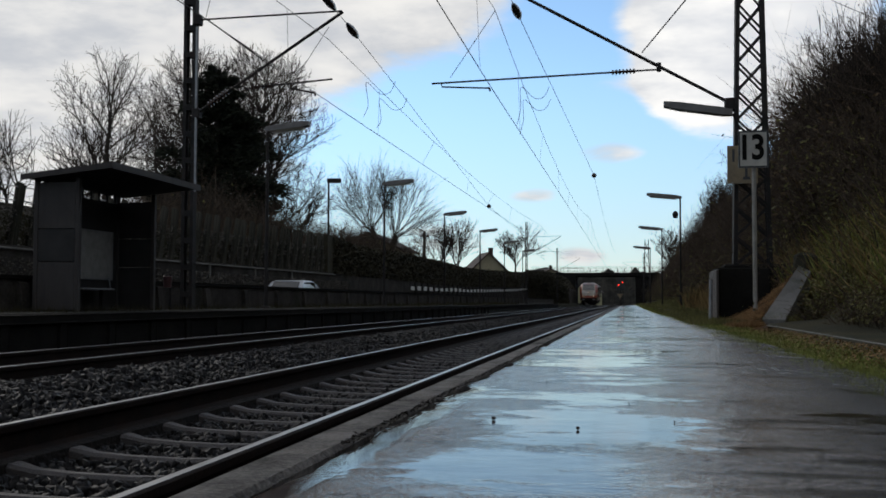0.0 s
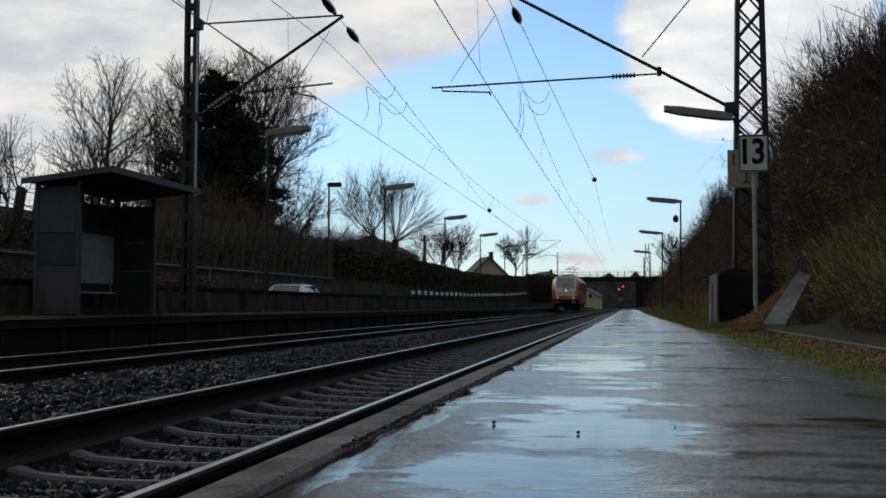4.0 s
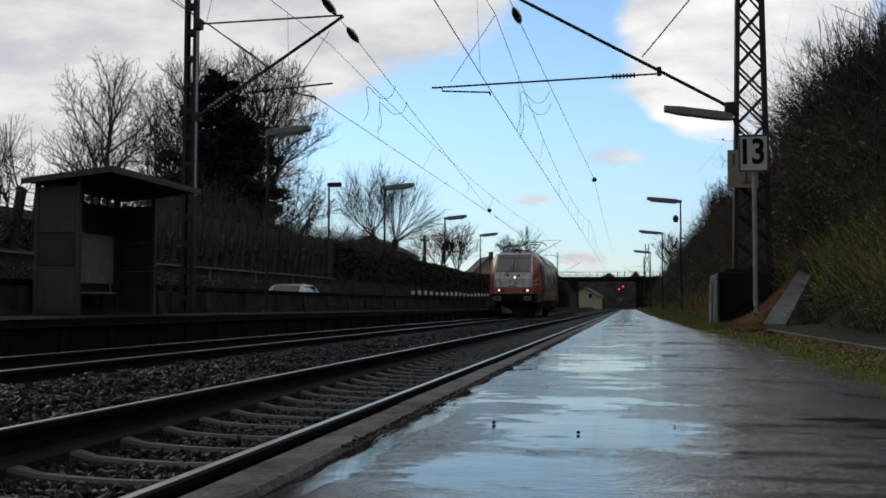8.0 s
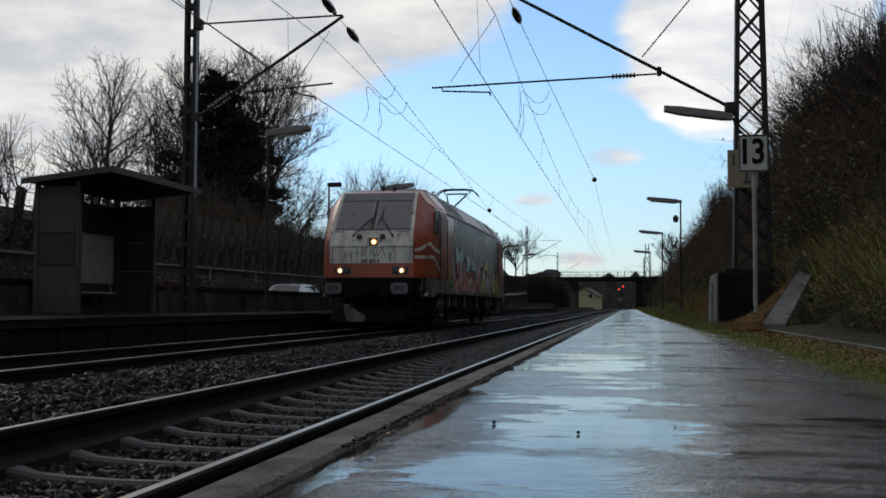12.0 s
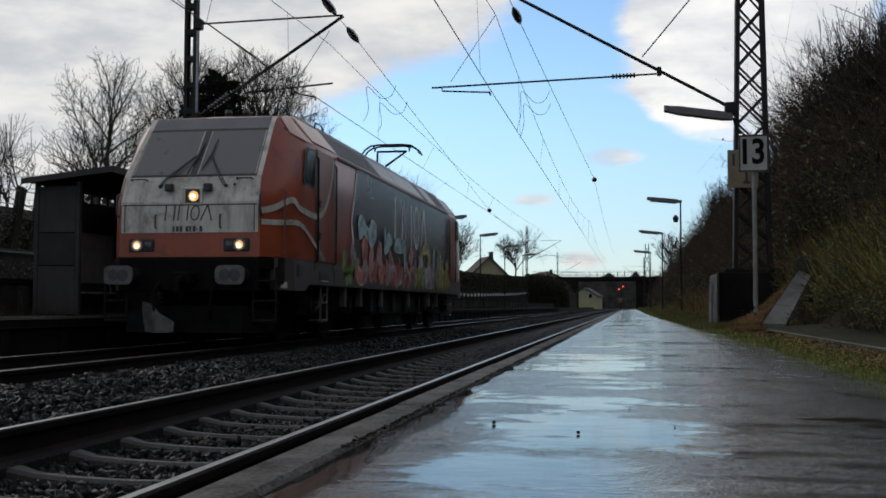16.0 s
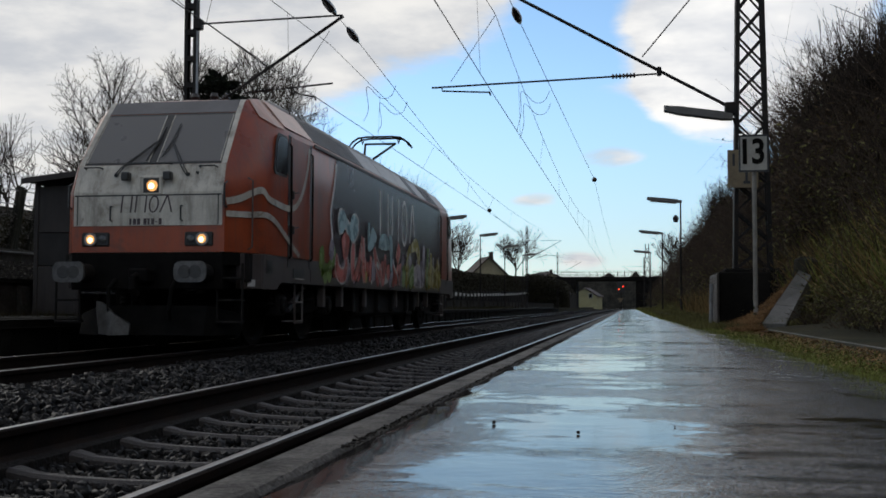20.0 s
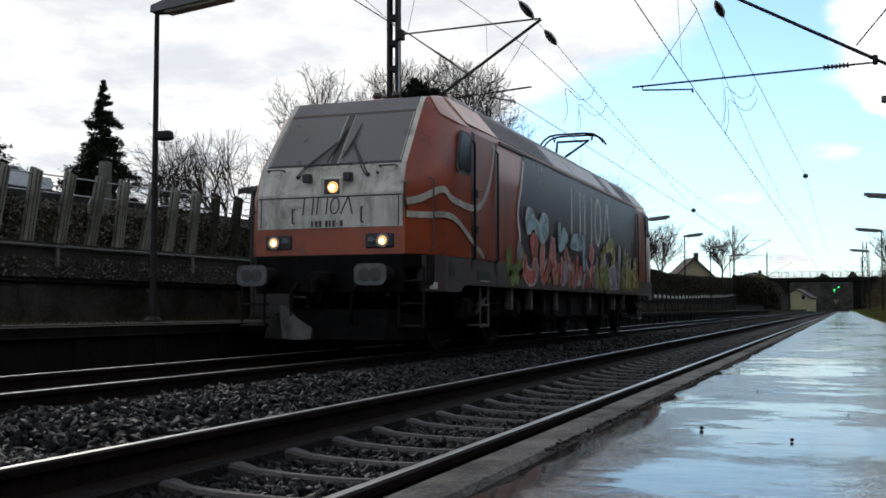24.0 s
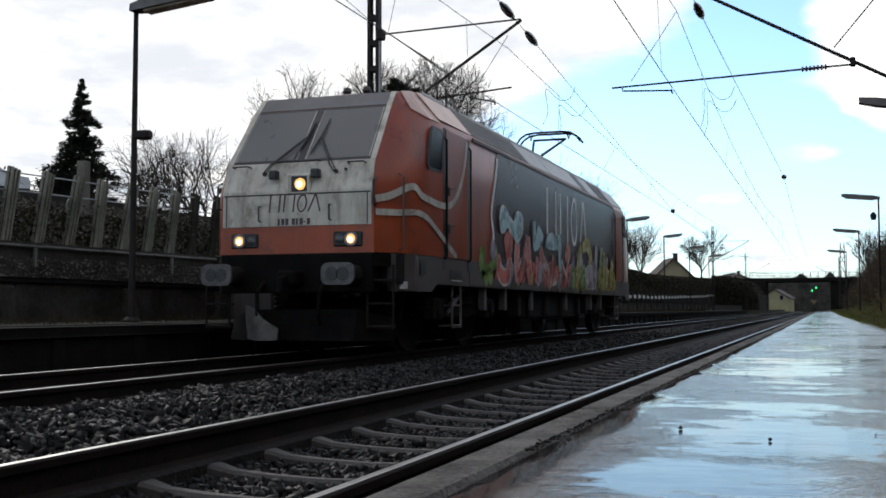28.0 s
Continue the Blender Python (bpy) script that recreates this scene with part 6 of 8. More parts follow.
# ---- platform lamps ----


def lamp(label, group, x, y, z0, z1, arm, speaker=False):
    t = thing("street_lamp", label, "lamp", group, at=pose(x, y, 0))
    part("post", Mesh().tube([(0, 0, z0), (0, 0, z0 + 1.0), (0, 0, z1 - 0.05)], [0.06, 0.05, 0.036], 12), "steel", t)
    part("base_plate", Mesh().lathe([(0.13, z0 - 0.02), (0.13, z0 + 0.04), (0.08, z0 + 0.09)], (0, 0, 0), "z", 14), "steel", t)
    s = 1 if arm > 0 else -1
    hd = Mesh()
    v = []
    for u, hw, lo, hi in ((-0.06, 0.10, -0.06, 0.05), (0.25, 0.16, -0.09, 0.08), (abs(arm) - 0.2, 0.16, -0.085, 0.08), (abs(arm), 0.13, -0.05, 0.06)):
        rise = 0.10 * u
        v += [(s * u, -hw, z1 + lo + rise), (s * u, hw, z1 + lo + rise), (s * u, hw * 0.85, z1 + hi + rise), (s * u, -hw * 0.85, z1 + hi + rise)]
    hd.add(v, [(0, 1, 2, 3), (15, 14, 13, 12)] + [(i * 4 + k, i * 4 + (k + 1) % 4, i * 4 + 4 + (k + 1) % 4, i * 4 + 4 + k) for i in range(3) for k in range(4)])
    head = part("lamp_head", hd, "lamp_head", t)
    df = Mesh()
    v = []
    for u in (0.2, abs(arm) - 0.15):
        v += [(s * u, -0.12, z1 - 0.092 + 0.10 * u), (s * u, 0.12, z1 - 0.092 + 0.10 * u), (s * u, 0.10, z1 - 0.125 + 0.10 * u), (s * u, -0.10, z1 - 0.125 + 0.10 * u)]
    df.add(v, [(0, 1, 2, 3), (7, 6, 5, 4)] + [(k, k + 4, (k + 1) % 4 + 4, (k + 1) % 4) for k in range(4)])
    part("diffuser", df, "diffuser", head, "yellowed plastic diffuser")
    if speaker:
        sp = Mesh().box(s * 0.05, s * 0.29, -0.08, 0.08, z1 - 2.03, z1 - 1.89, 0.03) if arm > 0 else Mesh().lathe([(0.10, z1 - 0.95), (0.14, z1 - 0.75), (0.05, z1 - 0.62)], (s * 0.22, 0, 0), "z", 12)
        part("loudspeaker", sp, "steel", t, "small dark loudspeaker")
    return t


for i, (x, y, z) in enumerate(((-9.76, 13.7, 5.2), (-9.85, 28.5, 5.4), (-9.75, 42.6, 5.4), (-9.9, 58.0, 5.4), (-9.9, 72.3, 5.4), (-9.85, 86.4, 5.4), (-9.8, 101, 5.4))):
    lamp("slim dark platform lamp post with a flat angled head, unlit", "far platform lamps", x, y, LEFT_Z, z, 1.45 if i == 0 else 1.2, speaker=i == 0)
for i, (x, y) in enumerate(((2.33, 50.0), (2.15, 71.6), (1.9, 97.0))):
    lamp("slim dark lamp post with a flat head over the platform", "platform lamps", x, y, 0.25, 5.4, -1.5, speaker=i == 0)
# lamp arm fixed on the lattice mast
ml = thing("mast_lamp", "flat grey lamp head bolted to the lattice mast, unlit", "lamp", "platform lamps", at=pose(2.18, MAST_Y - 0.25, 0))
hm = Mesh()
v = []
for u, hw, lo, hi in ((0.0, 0.10, -0.06, 0.06), (-0.2, 0.15, -0.08, 0.08), (-1.1, 0.15, -0.08, 0.08), (-1.42, 0.12, -0.05, 0.06)):
    z = 4.63 - 0.15 * u
    v += [(u, -hw, z + lo), (u, hw, z + lo), (u, hw * 0.85, z + hi), (u, -hw * 0.85, z + hi)]
hm.add(v, [(0, 1, 2, 3), (15, 14, 13, 12)] + [(i * 4 + k, i * 4 + (k + 1) % 4, i * 4 + 4 + (k + 1) % 4, i * 4 + 4 + k) for i in range(3) for k in range(4)])
part("lamp_head", hm, "lamp_head", ml)
part("bracket", Mesh().tube([(0.02, 0.05, 4.62), (0.10, 0.12, 4.45), (0.18, 0.18, 4.3)], 0.03, 8), "steel", ml)
# white tag on the first right lamp
part("number_tag", Mesh().box(2.24, 2.30, 49.9, 49.92, 3.55, 3.95), "white_paint", None)
bpy.context.view_layer.update()
tag = bpy.data.objects["number_tag"]
tagged(tag, "small white plate strapped to a lamp post", "sign")

# lamp and pole on the raised road
rl = thing("street_lamp", "slim dark street lamp with a short head on the raised road", "lamp", at=pose(-17.6, 62, 0))
part("post", Mesh().tube([(0, 0, 3.0), (0, 0, 7.75)], [0.07, 0.05], 10), "steel", rl)
part("lamp_head", Mesh().box(-0.1, 0.75, -0.12, 0.12, 7.68, 7.95, 0.04), "steel", rl)
up = thing("utility_pole", "dark wooden pole with a short crosspiece behind the hedge", "pole", at=pose(-19.0, 100, 0))
part("pole", Mesh().tube([(0, 0, 3.5), (0, 0, 7.3)], [0.17, 0.13], 10), "bark", up)
part("crosspiece", Mesh().box(-0.45, 0.45, -0.06, 0.06, 6.75, 6.9, 0.02), "bark", up)

# ---- signs ----


def text_part(parent, body, size, x, y, z, mat, name="digits"):
    c = bpy.data.curves.new(name, "FONT")
    c.body, c.size, c.extrude, c.align_x, c.align_y = body, size, 0.003, "CENTER", "CENTER"
    c.offset, c.space_character = 0.015, 0.92
    tmp = new("tmp", c)
    bpy.context.view_layer.update()
    me = bpy.data.meshes.new_from_object(tmp.evaluated_get(bpy.context.evaluated_depsgraph_get()))
    bpy.data.objects.remove(tmp)
    me.materials.clear()
    me.materials.append(M[mat])
    ob = new(name, me)
    ob.parent = parent
    ob.matrix_basis = pose(x, y, z, 90, 0, 0) @ Matrix.Diagonal((0.82, 1.0, 1.0, 1.0))
    return ob


sg = thing("platform_sign", "cream board with black number 13 on a grey post", "sign", at=pose(2.05, 18.4, 0, 0, 0, -3))
part("post", Mesh().tube([(0.008, 0.05, 0.15), (0.008, 0.05, 3.4)], 0.037, 12), "sign_post", sg)
part("board", Mesh().box(-0.225, 0.225, -0.012, 0.006, 2.87, 3.46, 0.004), "sign_board", sg)
fr = Mesh()
for x0, x1, z0, z1 in ((-0.24, 0.24, 2.855, 2.885), (-0.24, 0.24, 3.445, 3.475), (-0.24, -0.212, 2.885, 3.445), (0.212, 0.24, 2.885, 3.445)):
    fr.box(x0, x1, -0.018, 0.01, z0, z1)
part("frame", fr, "black_paint", sg)
text_part(sg, "13", 0.575, -0.034, -0.014, 3.175, "black_beam")
yb = thing("yellow_board", "faded yellow board with worn dark characters on the mast", "sign", at=pose(2.36, MAST_Y - 0.32, 0))
part("board", Mesh().box(-0.30, 0.32, -0.01, 0.01, 3.12, 3.92, 0.004), "yellow_paint", yb)
for x0, x1, z0, z1 in ((-0.20, -0.15, 3.58, 3.84), (0.02, 0.16, 3.20, 3.26), (0.06, 0.11, 3.26, 3.44)):
    part("character_bar", Mesh().box(x0, x1, -0.016, -0.011, z0, z1), "black_paint", yb)

# ---- at the foot of the cutting ----
bx = thing("retaining_box", "dark concrete pit wall at the foot of the mast", "wall", kind="structure")
part("side_wall", Mesh().box(1.605, 1.65, 20.6, 22.4, 0.1, 1.24, 0.015), "sleeper", bx)
part("back_wall", Mesh().box(1.665, 2.7, 22.1, 22.35, 0.1, 1.30, 0.02), "dark_concrete", bx)
part("front_wall", Mesh().box(1.655, 2.6, 20.75, 20.9, 0.1, 1.27, 0.02), "dark_concrete", bx, "near-black rough front face")
part("cover", Mesh().box(1.665, 2.5, 20.905, 22.095, 1.20, 1.28, 0.01), "dark_concrete", bx)
part("marker_post", Mesh().tube([(1.48, 20.5, 0.15), (1.50, 20.5, 1.05)], 0.035, 8), "galv", bx)
slab = thing("slab_ramp", "grey concrete slab ramp laid up the slope", "ramp", kind="structure")
for i in range(3):
    a, b = i / 3, (i + 1) / 3 - 0.006
    p = lambda u, s: (1.99 + 0.85 * u + s * (0.33 - 0.14 * u), 17.0 + 2.0 * u - s * 0.1 * (1 - u), 0.34 + 0.88 * u - s * 0.09 * u)
    v = []
    for u in (a, b):
        for s in (0, 1):
            q = p(u, s)
            v += [(q[0], q[1], q[2] + 0.03), (q[0], q[1], q[2] - 0.25)]
    part("slab", Mesh().add(v, [(0, 2, 6, 4), (1, 5, 7, 3), (0, 4, 5, 1), (2, 3, 7, 6), (0, 1, 3, 2), (4, 6, 7, 5)]), "concrete", slab)
rk = Mesh()
rng = random.Random(12)
ring = [(0.23 * math.cos(a), 0.16 * math.sin(a)) for a in [i * 0.698 for i in range(9)]]
for k, h in ((1.1, -0.35), (1.0, 0.0), (0.8, 0.045), (0.35, 0.07)):
    rk.v += [(x * k * rng.uniform(0.85, 1.15), y * k * rng.uniform(0.85, 1.15), h + rng.uniform(-0.015, 0.015)) for x, y in ring]
rk.f = [(i * 9 + k, i * 9 + (k + 1) % 9, i * 9 + 9 + (k + 1) % 9, i * 9 + 9 + k) for i in range(3) for k in range(9)] + [tuple(range(27, 36)), tuple(range(8, -1, -1))]
tagged(part("rock", rk, "crib_dark", at=pose(3.12, 19.9, 1.43, 0, 8, 20)), "mossy flat stone in the slope above the slab ramp", "rock")
for i in range(4):
    part("low_kerb", Mesh().box(1.35, 1.5, 40 + i * 5, 44.8 + i * 5, 0.1, 0.36, 0.02), "concrete", slab)

# ---- shelter ----
sh = thing("shelter", "small dark platform shelter with a sloping sheet roof and open front", "shelter")
X0, X1, Y0, Y1, ZB = -9.8, -10.64, 18.05, 21.25, LEFT_Z + 0.012
roof = Mesh()
v = []
for y in (Y0 - 0.25, Y1 + 0.5):
    v += [(X0 + 0.75, y, 3.02), (X1 - 0.12, y, 2.84), (X1 - 0.12, y, 2.90), (X0 + 0.75, y, 3.09)]
roof.add(v, [(0, 1, 2, 3), (7, 6, 5, 4)] + [(k, k + 4, (k + 1) % 4 + 4, (k + 1) % 4) for k in range(4)])
part("roof", roof, "shelter_dark", sh)
part("roof_fascia", Mesh().box(X0 + 0.752, X0 + 0.79, Y0 - 0.27, Y1 + 0.52, 2.98, 3.10), "shelter_panel", sh)
fa = Mesh()
v = []
for y in (Y0 - 0.29, Y0 - 0.255):
    v += [(X0 + 0.79, y, 2.99), (X1 - 0.14, y, 2.80), (X1 - 0.14, y, 2.90), (X0 + 0.79, y, 3.10)]
fa.add(v, [(0, 1, 2, 3), (7, 6, 5, 4)] + [(k, k + 4, (k + 1) % 4 + 4, (k + 1) % 4) for k in range(4)])
part("roof_fascia", fa, "shelter_panel", sh)
for z0, z1 in ((ZB + 0.03, 1.32), (1.34, 1.92), (1.94, 2.78)):
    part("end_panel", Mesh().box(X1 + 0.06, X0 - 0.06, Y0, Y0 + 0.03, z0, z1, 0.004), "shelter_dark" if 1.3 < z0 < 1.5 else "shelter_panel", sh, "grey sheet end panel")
    # far end and back take the dark sheet: interior shade put into colour
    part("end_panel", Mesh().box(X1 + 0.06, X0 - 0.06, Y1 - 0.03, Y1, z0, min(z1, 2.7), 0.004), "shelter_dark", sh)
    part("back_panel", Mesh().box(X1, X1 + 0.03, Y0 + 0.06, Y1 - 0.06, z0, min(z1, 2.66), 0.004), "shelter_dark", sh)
for x in (X0, X1 + 0.03):
    for y in (Y0 + 0.03, Y1 - 0.03):
        part("post", Mesh().box(x - 0.05, x + 0.03, y - 0.05, y + 0.05, ZB, 2.86, 0.008), "shelter_panel", sh)
for i in range(9):
    y = Y0 + 0.35 + i * 0.33
    part("vent_stud", Mesh().box(X1 + 0.0, X1 + 0.03, y, y + 0.05, 2.66, 2.86), "shelter_dark", sh)
pc = part("poster_case", Mesh().box(X1 + 0.034, X1 + 0.07, 19.55, 20.95, 1.05, 2.05, 0.01), "galv", sh, "metal timetable case")
part("timetable", Mesh().box(X1 + 0.071, X1 + 0.076, 19.62, 20.88, 1.10, 2.0), "poster", pc, "pale faded timetable sheet")
bn = thing("bench", "small metal bench inside the shelter", "bench")
part("seat", Mesh().box(X1 + 0.1, X1 + 0.45, 19.0, 20.3, 0.84, 0.875, 0.01), "galv", bn)
for y in (19.2, 20.1):
    part("leg", Mesh().box(X1 + 0.22, X1 + 0.30, y - 0.03, y + 0.03, ZB, 0.838), "steel", bn)
part("armrest", Mesh().tube([(X1 + 0.4, 20.2, 0.875), (X1 + 0.38, 20.16, 1.1)], 0.015, 6), "galv", bn)
bi = thing("litter_bin", "small red litter bin on a post by the shelter", "bin", at=pose(-9.85, 22.2, 0))
part("post", Mesh().tube([(0, 0, ZB), (0, 0, 1.2)], 0.025, 8), "steel", bi)
part("bucket", Mesh().lathe([(0.08, 0.92), (0.10, 1.15), (0.09, 1.16)], (0.0, -0.16, 0), "z", 14), "bin_red", bi)

# ---- raised road: leaning posts with rails, fence boards, cars ----
cw = thing("crib_wall", "row of leaning mossy concrete posts with pipe rails along the raised road", "wall", kind="structure")
pm, pc_me = Mesh(), Mesh()
for dx in (-0.095, 0.0, 0.095):
    pm.box(-0.02, 0.05, dx - 0.024, dx + 0.024, 0.0, 0.985, 0.012)
pm.box(-0.10, -0.03, -0.125, 0.125, 0.0, 1.0, 0.01)
# near-black core behind the ridges: the grooves' shade is put into its colour
pc_me.box(-0.028, 0.012, -0.118, 0.118, 0.0, 0.98)
post_me, dark_me, core_me = pm.data("crib_post", M["crib"]), pm.data("crib_post", M["crib_dark"]), pc_me.data("groove", M["dark_concrete"])
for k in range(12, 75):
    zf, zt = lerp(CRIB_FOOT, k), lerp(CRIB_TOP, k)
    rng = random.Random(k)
    o = new("crib_post", post_me if k < 25 else dark_me)
    o.parent = cw
    lean = 15.5 + rng.uniform(-3, 3) + 8 * min(1.0, max(0.0, (k - 27) / 6))
    o.matrix_basis = pose(-16.0, k + 0.04, zf - 0.12, -lean, -3, rng.uniform(-4, 4)) @ Matrix.Diagonal((1.2, 1.0, (zt - zf + 0.12) / math.cos(radians(lean)), 1))
    g = new("groove", core_me)
    g.parent = o
for dz in (0.12, 0.5):
    part("pipe_rail", Mesh().tube([(-16.12, yy + 0.3, lerp(CRIB_TOP, yy) - dz) for yy in range(8, 34, 3)], 0.018, 6), "galv", cw)
for i in range(26):
    yy = 5 + i * 2.0
    part("ledge_edge", Mesh().box(-15.84, -15.74, yy, yy + 1.96, lerp(CRIB_FOOT, yy) - 0.13, lerp(CRIB_FOOT, yy) - 0.08, 0.01), "concrete", cw)
for i in range(9):
    yy = 8.5 + i * 5.1
    part("rail_post", Mesh().box(-15.79, -15.73, yy - 0.03, yy + 0.03, lerp(CRIB_FOOT, yy) - 0.55, lerp(CRIB_FOOT, yy) - 0.135), "concrete", cw)
gf = thing("guard_fence", "long row of white boards between dark posts along the ramp", "fence", kind="structure")
y, k = 77.0, 0
BOARD_Z = ((60, 1.42), (80, 1.48), (110, 1.62), (150, 2.15), (190, 3.05))
while y < 186:
    z = lerp(BOARD_Z, y)
    part("fence_board", Mesh().box(-15.62, -15.58, y, y + 1.2, z, z + 0.27 + 0.04 * math.sin(k)), "white_paint", gf)
    part("fence_post", Mesh().box(-15.7, -15.64, y + 1.7, y + 2.2, z - 0.9, z + 0.6), "dark_concrete", gf)
    y += 2.5
    k += 1


def car(label, mat, at, group=""):
    t = thing("car", label, "car", group, at=at)
    prof = [(-2.05, 0.35), (-2.1, 0.62), (-2.0, 0.86), (-1.25, 0.95), (-0.65, 1.38), (-0.3, 1.44), (0.75, 1.43), (1.35, 1.30), (1.85, 0.98), (2.08, 0.92), (2.12, 0.5), (2.05, 0.32)]
    m = Mesh()
    v = []
    for y, s in ((-0.82, 0.97), (-0.72, 1.0), (0.72, 1.0), (0.82, 0.97)):
        v += [(x, y * (0.86 if z > 1.0 else 1.0), z if s == 1.0 or z < 1.0 else z - 0.03) for x, z in prof]
    n = len(prof)
    m.add(v, [tuple(range(n)), tuple(range(4 * n - 1, 3 * n - 1, -1))] + [(i * n + k, i * n + (k + 1) % n, (i + 1) * n + (k + 1) % n, (i + 1) * n + k) for i in range(3) for k in range(n)])
    part("body", m, mat, t)
    for s in (-1, 1):
        part("side_window", Mesh().prism([(-1.1, 0.98), (-0.58, 1.33), (0.7, 1.37), (1.3, 1.24), (1.5, 1.0)], "y", s * 0.70, s * 0.735), "pane", t)
        for x in (-1.3, 1.32):
            w = part("wheel", Mesh().lathe([(0.20, s * 0.66), (0.30, s * 0.66), (0.32, s * 0.70), (0.32, s * 0.80), (0.28, s * 0.83), (0.19, s * 0.83)], (x, 0, 0.32), "y", 20), "tyre", t)
            part("hubcap", Mesh().lathe([(0.02, s * 0.838), (0.19, s * 0.825)], (x, 0, 0.32), "y", 16), "galv", w)
    part("windscreen", Mesh().add([(-1.22, -0.62, 0.98), (-1.22, 0.62, 0.98), (-0.68, 0.56, 1.375), (-0.68, -0.56, 1.375)], [(0, 1, 2, 3)]), "pane", t)
    part("rear_window", Mesh().add([(1.42, -0.58, 1.285), (1.42, 0.58, 1.285), (1.84, 0.62, 1.0), (1.84, -0.62, 1.0)], [(0, 1, 2, 3)]), "pane", t)
    return t


car("white hatchback parked behind the parapet wall", "white_car", pose(-14.2, 44.4, STREET_Z + 0.02, 0, 0, 91), "parked cars")
car("white car parked on the high road above the leaning posts", "white_car", pose(-35.95, 39.0, 5.75, 0, 0, 221), "parked cars")
bridge_car = car("dark car driving across the road bridge", "dark_car", pose(20, BRIDGE_Y + 3, 5.94))
hr = part("high_road", Mesh().box(-37, -32, 20, 60, 5.0, 5.74), "road")
tagged(hr, "wet asphalt road on the rise above the wall", "road", kind="structure")
st = part("street", Mesh().box(-15.86, -11.25, -10, 130, STREET_Z - 0.2, STREET_Z + 0.016), "road")
tagged(st, "wet asphalt street behind the parapet wall", "road", kind="structure")
cab = thing("equipment_cabinet", "slim grey roadside cabinet with a round sign beside it", "cabinet", at=pose(-17.6, 22.6, lerp(CRIB_TOP, 22) - 0.6))
part("cabinet_body", Mesh().box(-0.12, 0.12, -0.13, 0.13, -0.4, 1.25, 0.02), "stems", cab)
part("ring_sign", Mesh().tube([(-0.02, -0.35 + 0.26 * math.cos(a), 0.05 + 0.26 * math.sin(a)) for a in [i * 0.3927 for i in range(17)]], 0.018, 6), "galv", cab)

# ---- signal ----
sig = thing("railway_signal", "dark colour-light railway signal beside the track", "signal", at=pose(-1.05, 148, 0))
part("mast", Mesh().tube([(0, 0.1, -0.5), (0, 0.1, 2.6)], 0.09, 10), "steel", sig)
part("screen", Mesh().box(-0.55, 0.45, 0.06, 0.12, 2.3, 3.9, 0.03), "black_paint", sig)
part("marker_plate", Mesh().add([(-0.5, 0.0, 1.75), (0.3, 0.0, 1.75), (-0.1, 0.0, 1.1), (-0.5, 0.03, 1.75), (0.3, 0.03, 1.75), (-0.1, 0.03, 1.1)], [(0, 1, 2), (5, 4, 3), (0, 3, 4, 1), (1, 4, 5, 2), (2, 5, 3, 0)]), "yellow_paint", sig)
signal_drums = []
for x, z in ((0.22, 3.32), (-0.30, 2.95)):
    part("lens_hood", Mesh().tube([(x, -0.2, z + 0.17), (x, 0.06, z + 0.17)], 0.06, 8), "black_paint", sig)
    dr = part("colour_drum", Mesh().box(-0.03, 0.03, -0.03, 0.03, -0.16, 0.16, 0.01), "black_paint", sig, at=pose(x, -0.06, z))
    part("red_lens", Mesh().lathe([(0.02, -0.062), (0.08, -0.055), (0.09, -0.035)], (0, 0, 0), "y", 16), "sig_red", dr, "lit red lens")
    part("green_lens", Mesh().lathe([(0.09, 0.035), (0.08, 0.055), (0.02, 0.062)], (0, 0, 0), "y", 16), "sig_green", dr, "lit green lens")
    signal_drums.append((dr, x, z))
# pebbles on the asphalt
rng = random.Random(8)
for x, y, r in ((-0.37, 2.98, 0.0065), (-0.13, 2.79, 0.0055), (-0.33, 4.4, 0.004), (0.0, 3.5, 0.003), (0.12, 3.0, 0.003), (0.62, 5.2, 0.005), (0.03, 5.8, 0.004)):
    pb = Mesh()
    n = 7
    prof = [(r * k * rng.uniform(0.85, 1.1), h) for k, h in ((0.6, 0.0), (1.0, r * 0.5), (0.8, r * 1.1), (0.35, r * 1.5))]
    pb.lathe(prof, (x, y, PLAT_Z - 0.001), "z", n)
    tagged(part("pebble", pb, "ballast"), "small dark pebble lying on the wet asphalt", "pebble", "pebbles")

# ---- vegetation ----


def prisms(segs, sides):
    """Tapered prisms from an array of (p0, p1, r0, r1)."""
    s = np.asarray(segs, dtype=float)
    p0, p1, r0, r1 = s[:, 0:3], s[:, 3:6], s[:, 6:7], s[:, 7:8]
    d = p1 - p0
    d /= np.linalg.norm(d, axis=1, keepdims=True) + 1e-9
    ref = np.where(np.abs(d[:, 2:3]) < 0.9, np.array([[0, 0, 1.0]]), np.array([[1.0, 0, 0]]))
    u = np.cross(d, ref)
    u /= np.linalg.norm(u, axis=1, keepdims=True) + 1e-9
    w = np.cross(d, u)
    p0 = p0 - d * r0 * 0.9
    rings = []
    for p, r in ((p0, r0), (p1, r1)):
        for k in range(sides):
            a = 2 * math.pi * k / sides
            rings.append(p + (u * math.cos(a) + w * math.sin(a)) * r)
    v = np.stack(rings, 1).reshape(-1, 3)
    f = np.array([(k, (k + 1) % sides, sides + (k + 1) % sides, sides + k) for k in range(sides)])
    f = (f[None] + (np.arange(len(s)) * 2 * sides)[:, None, None]).reshape(-1, 4)
    return v, f


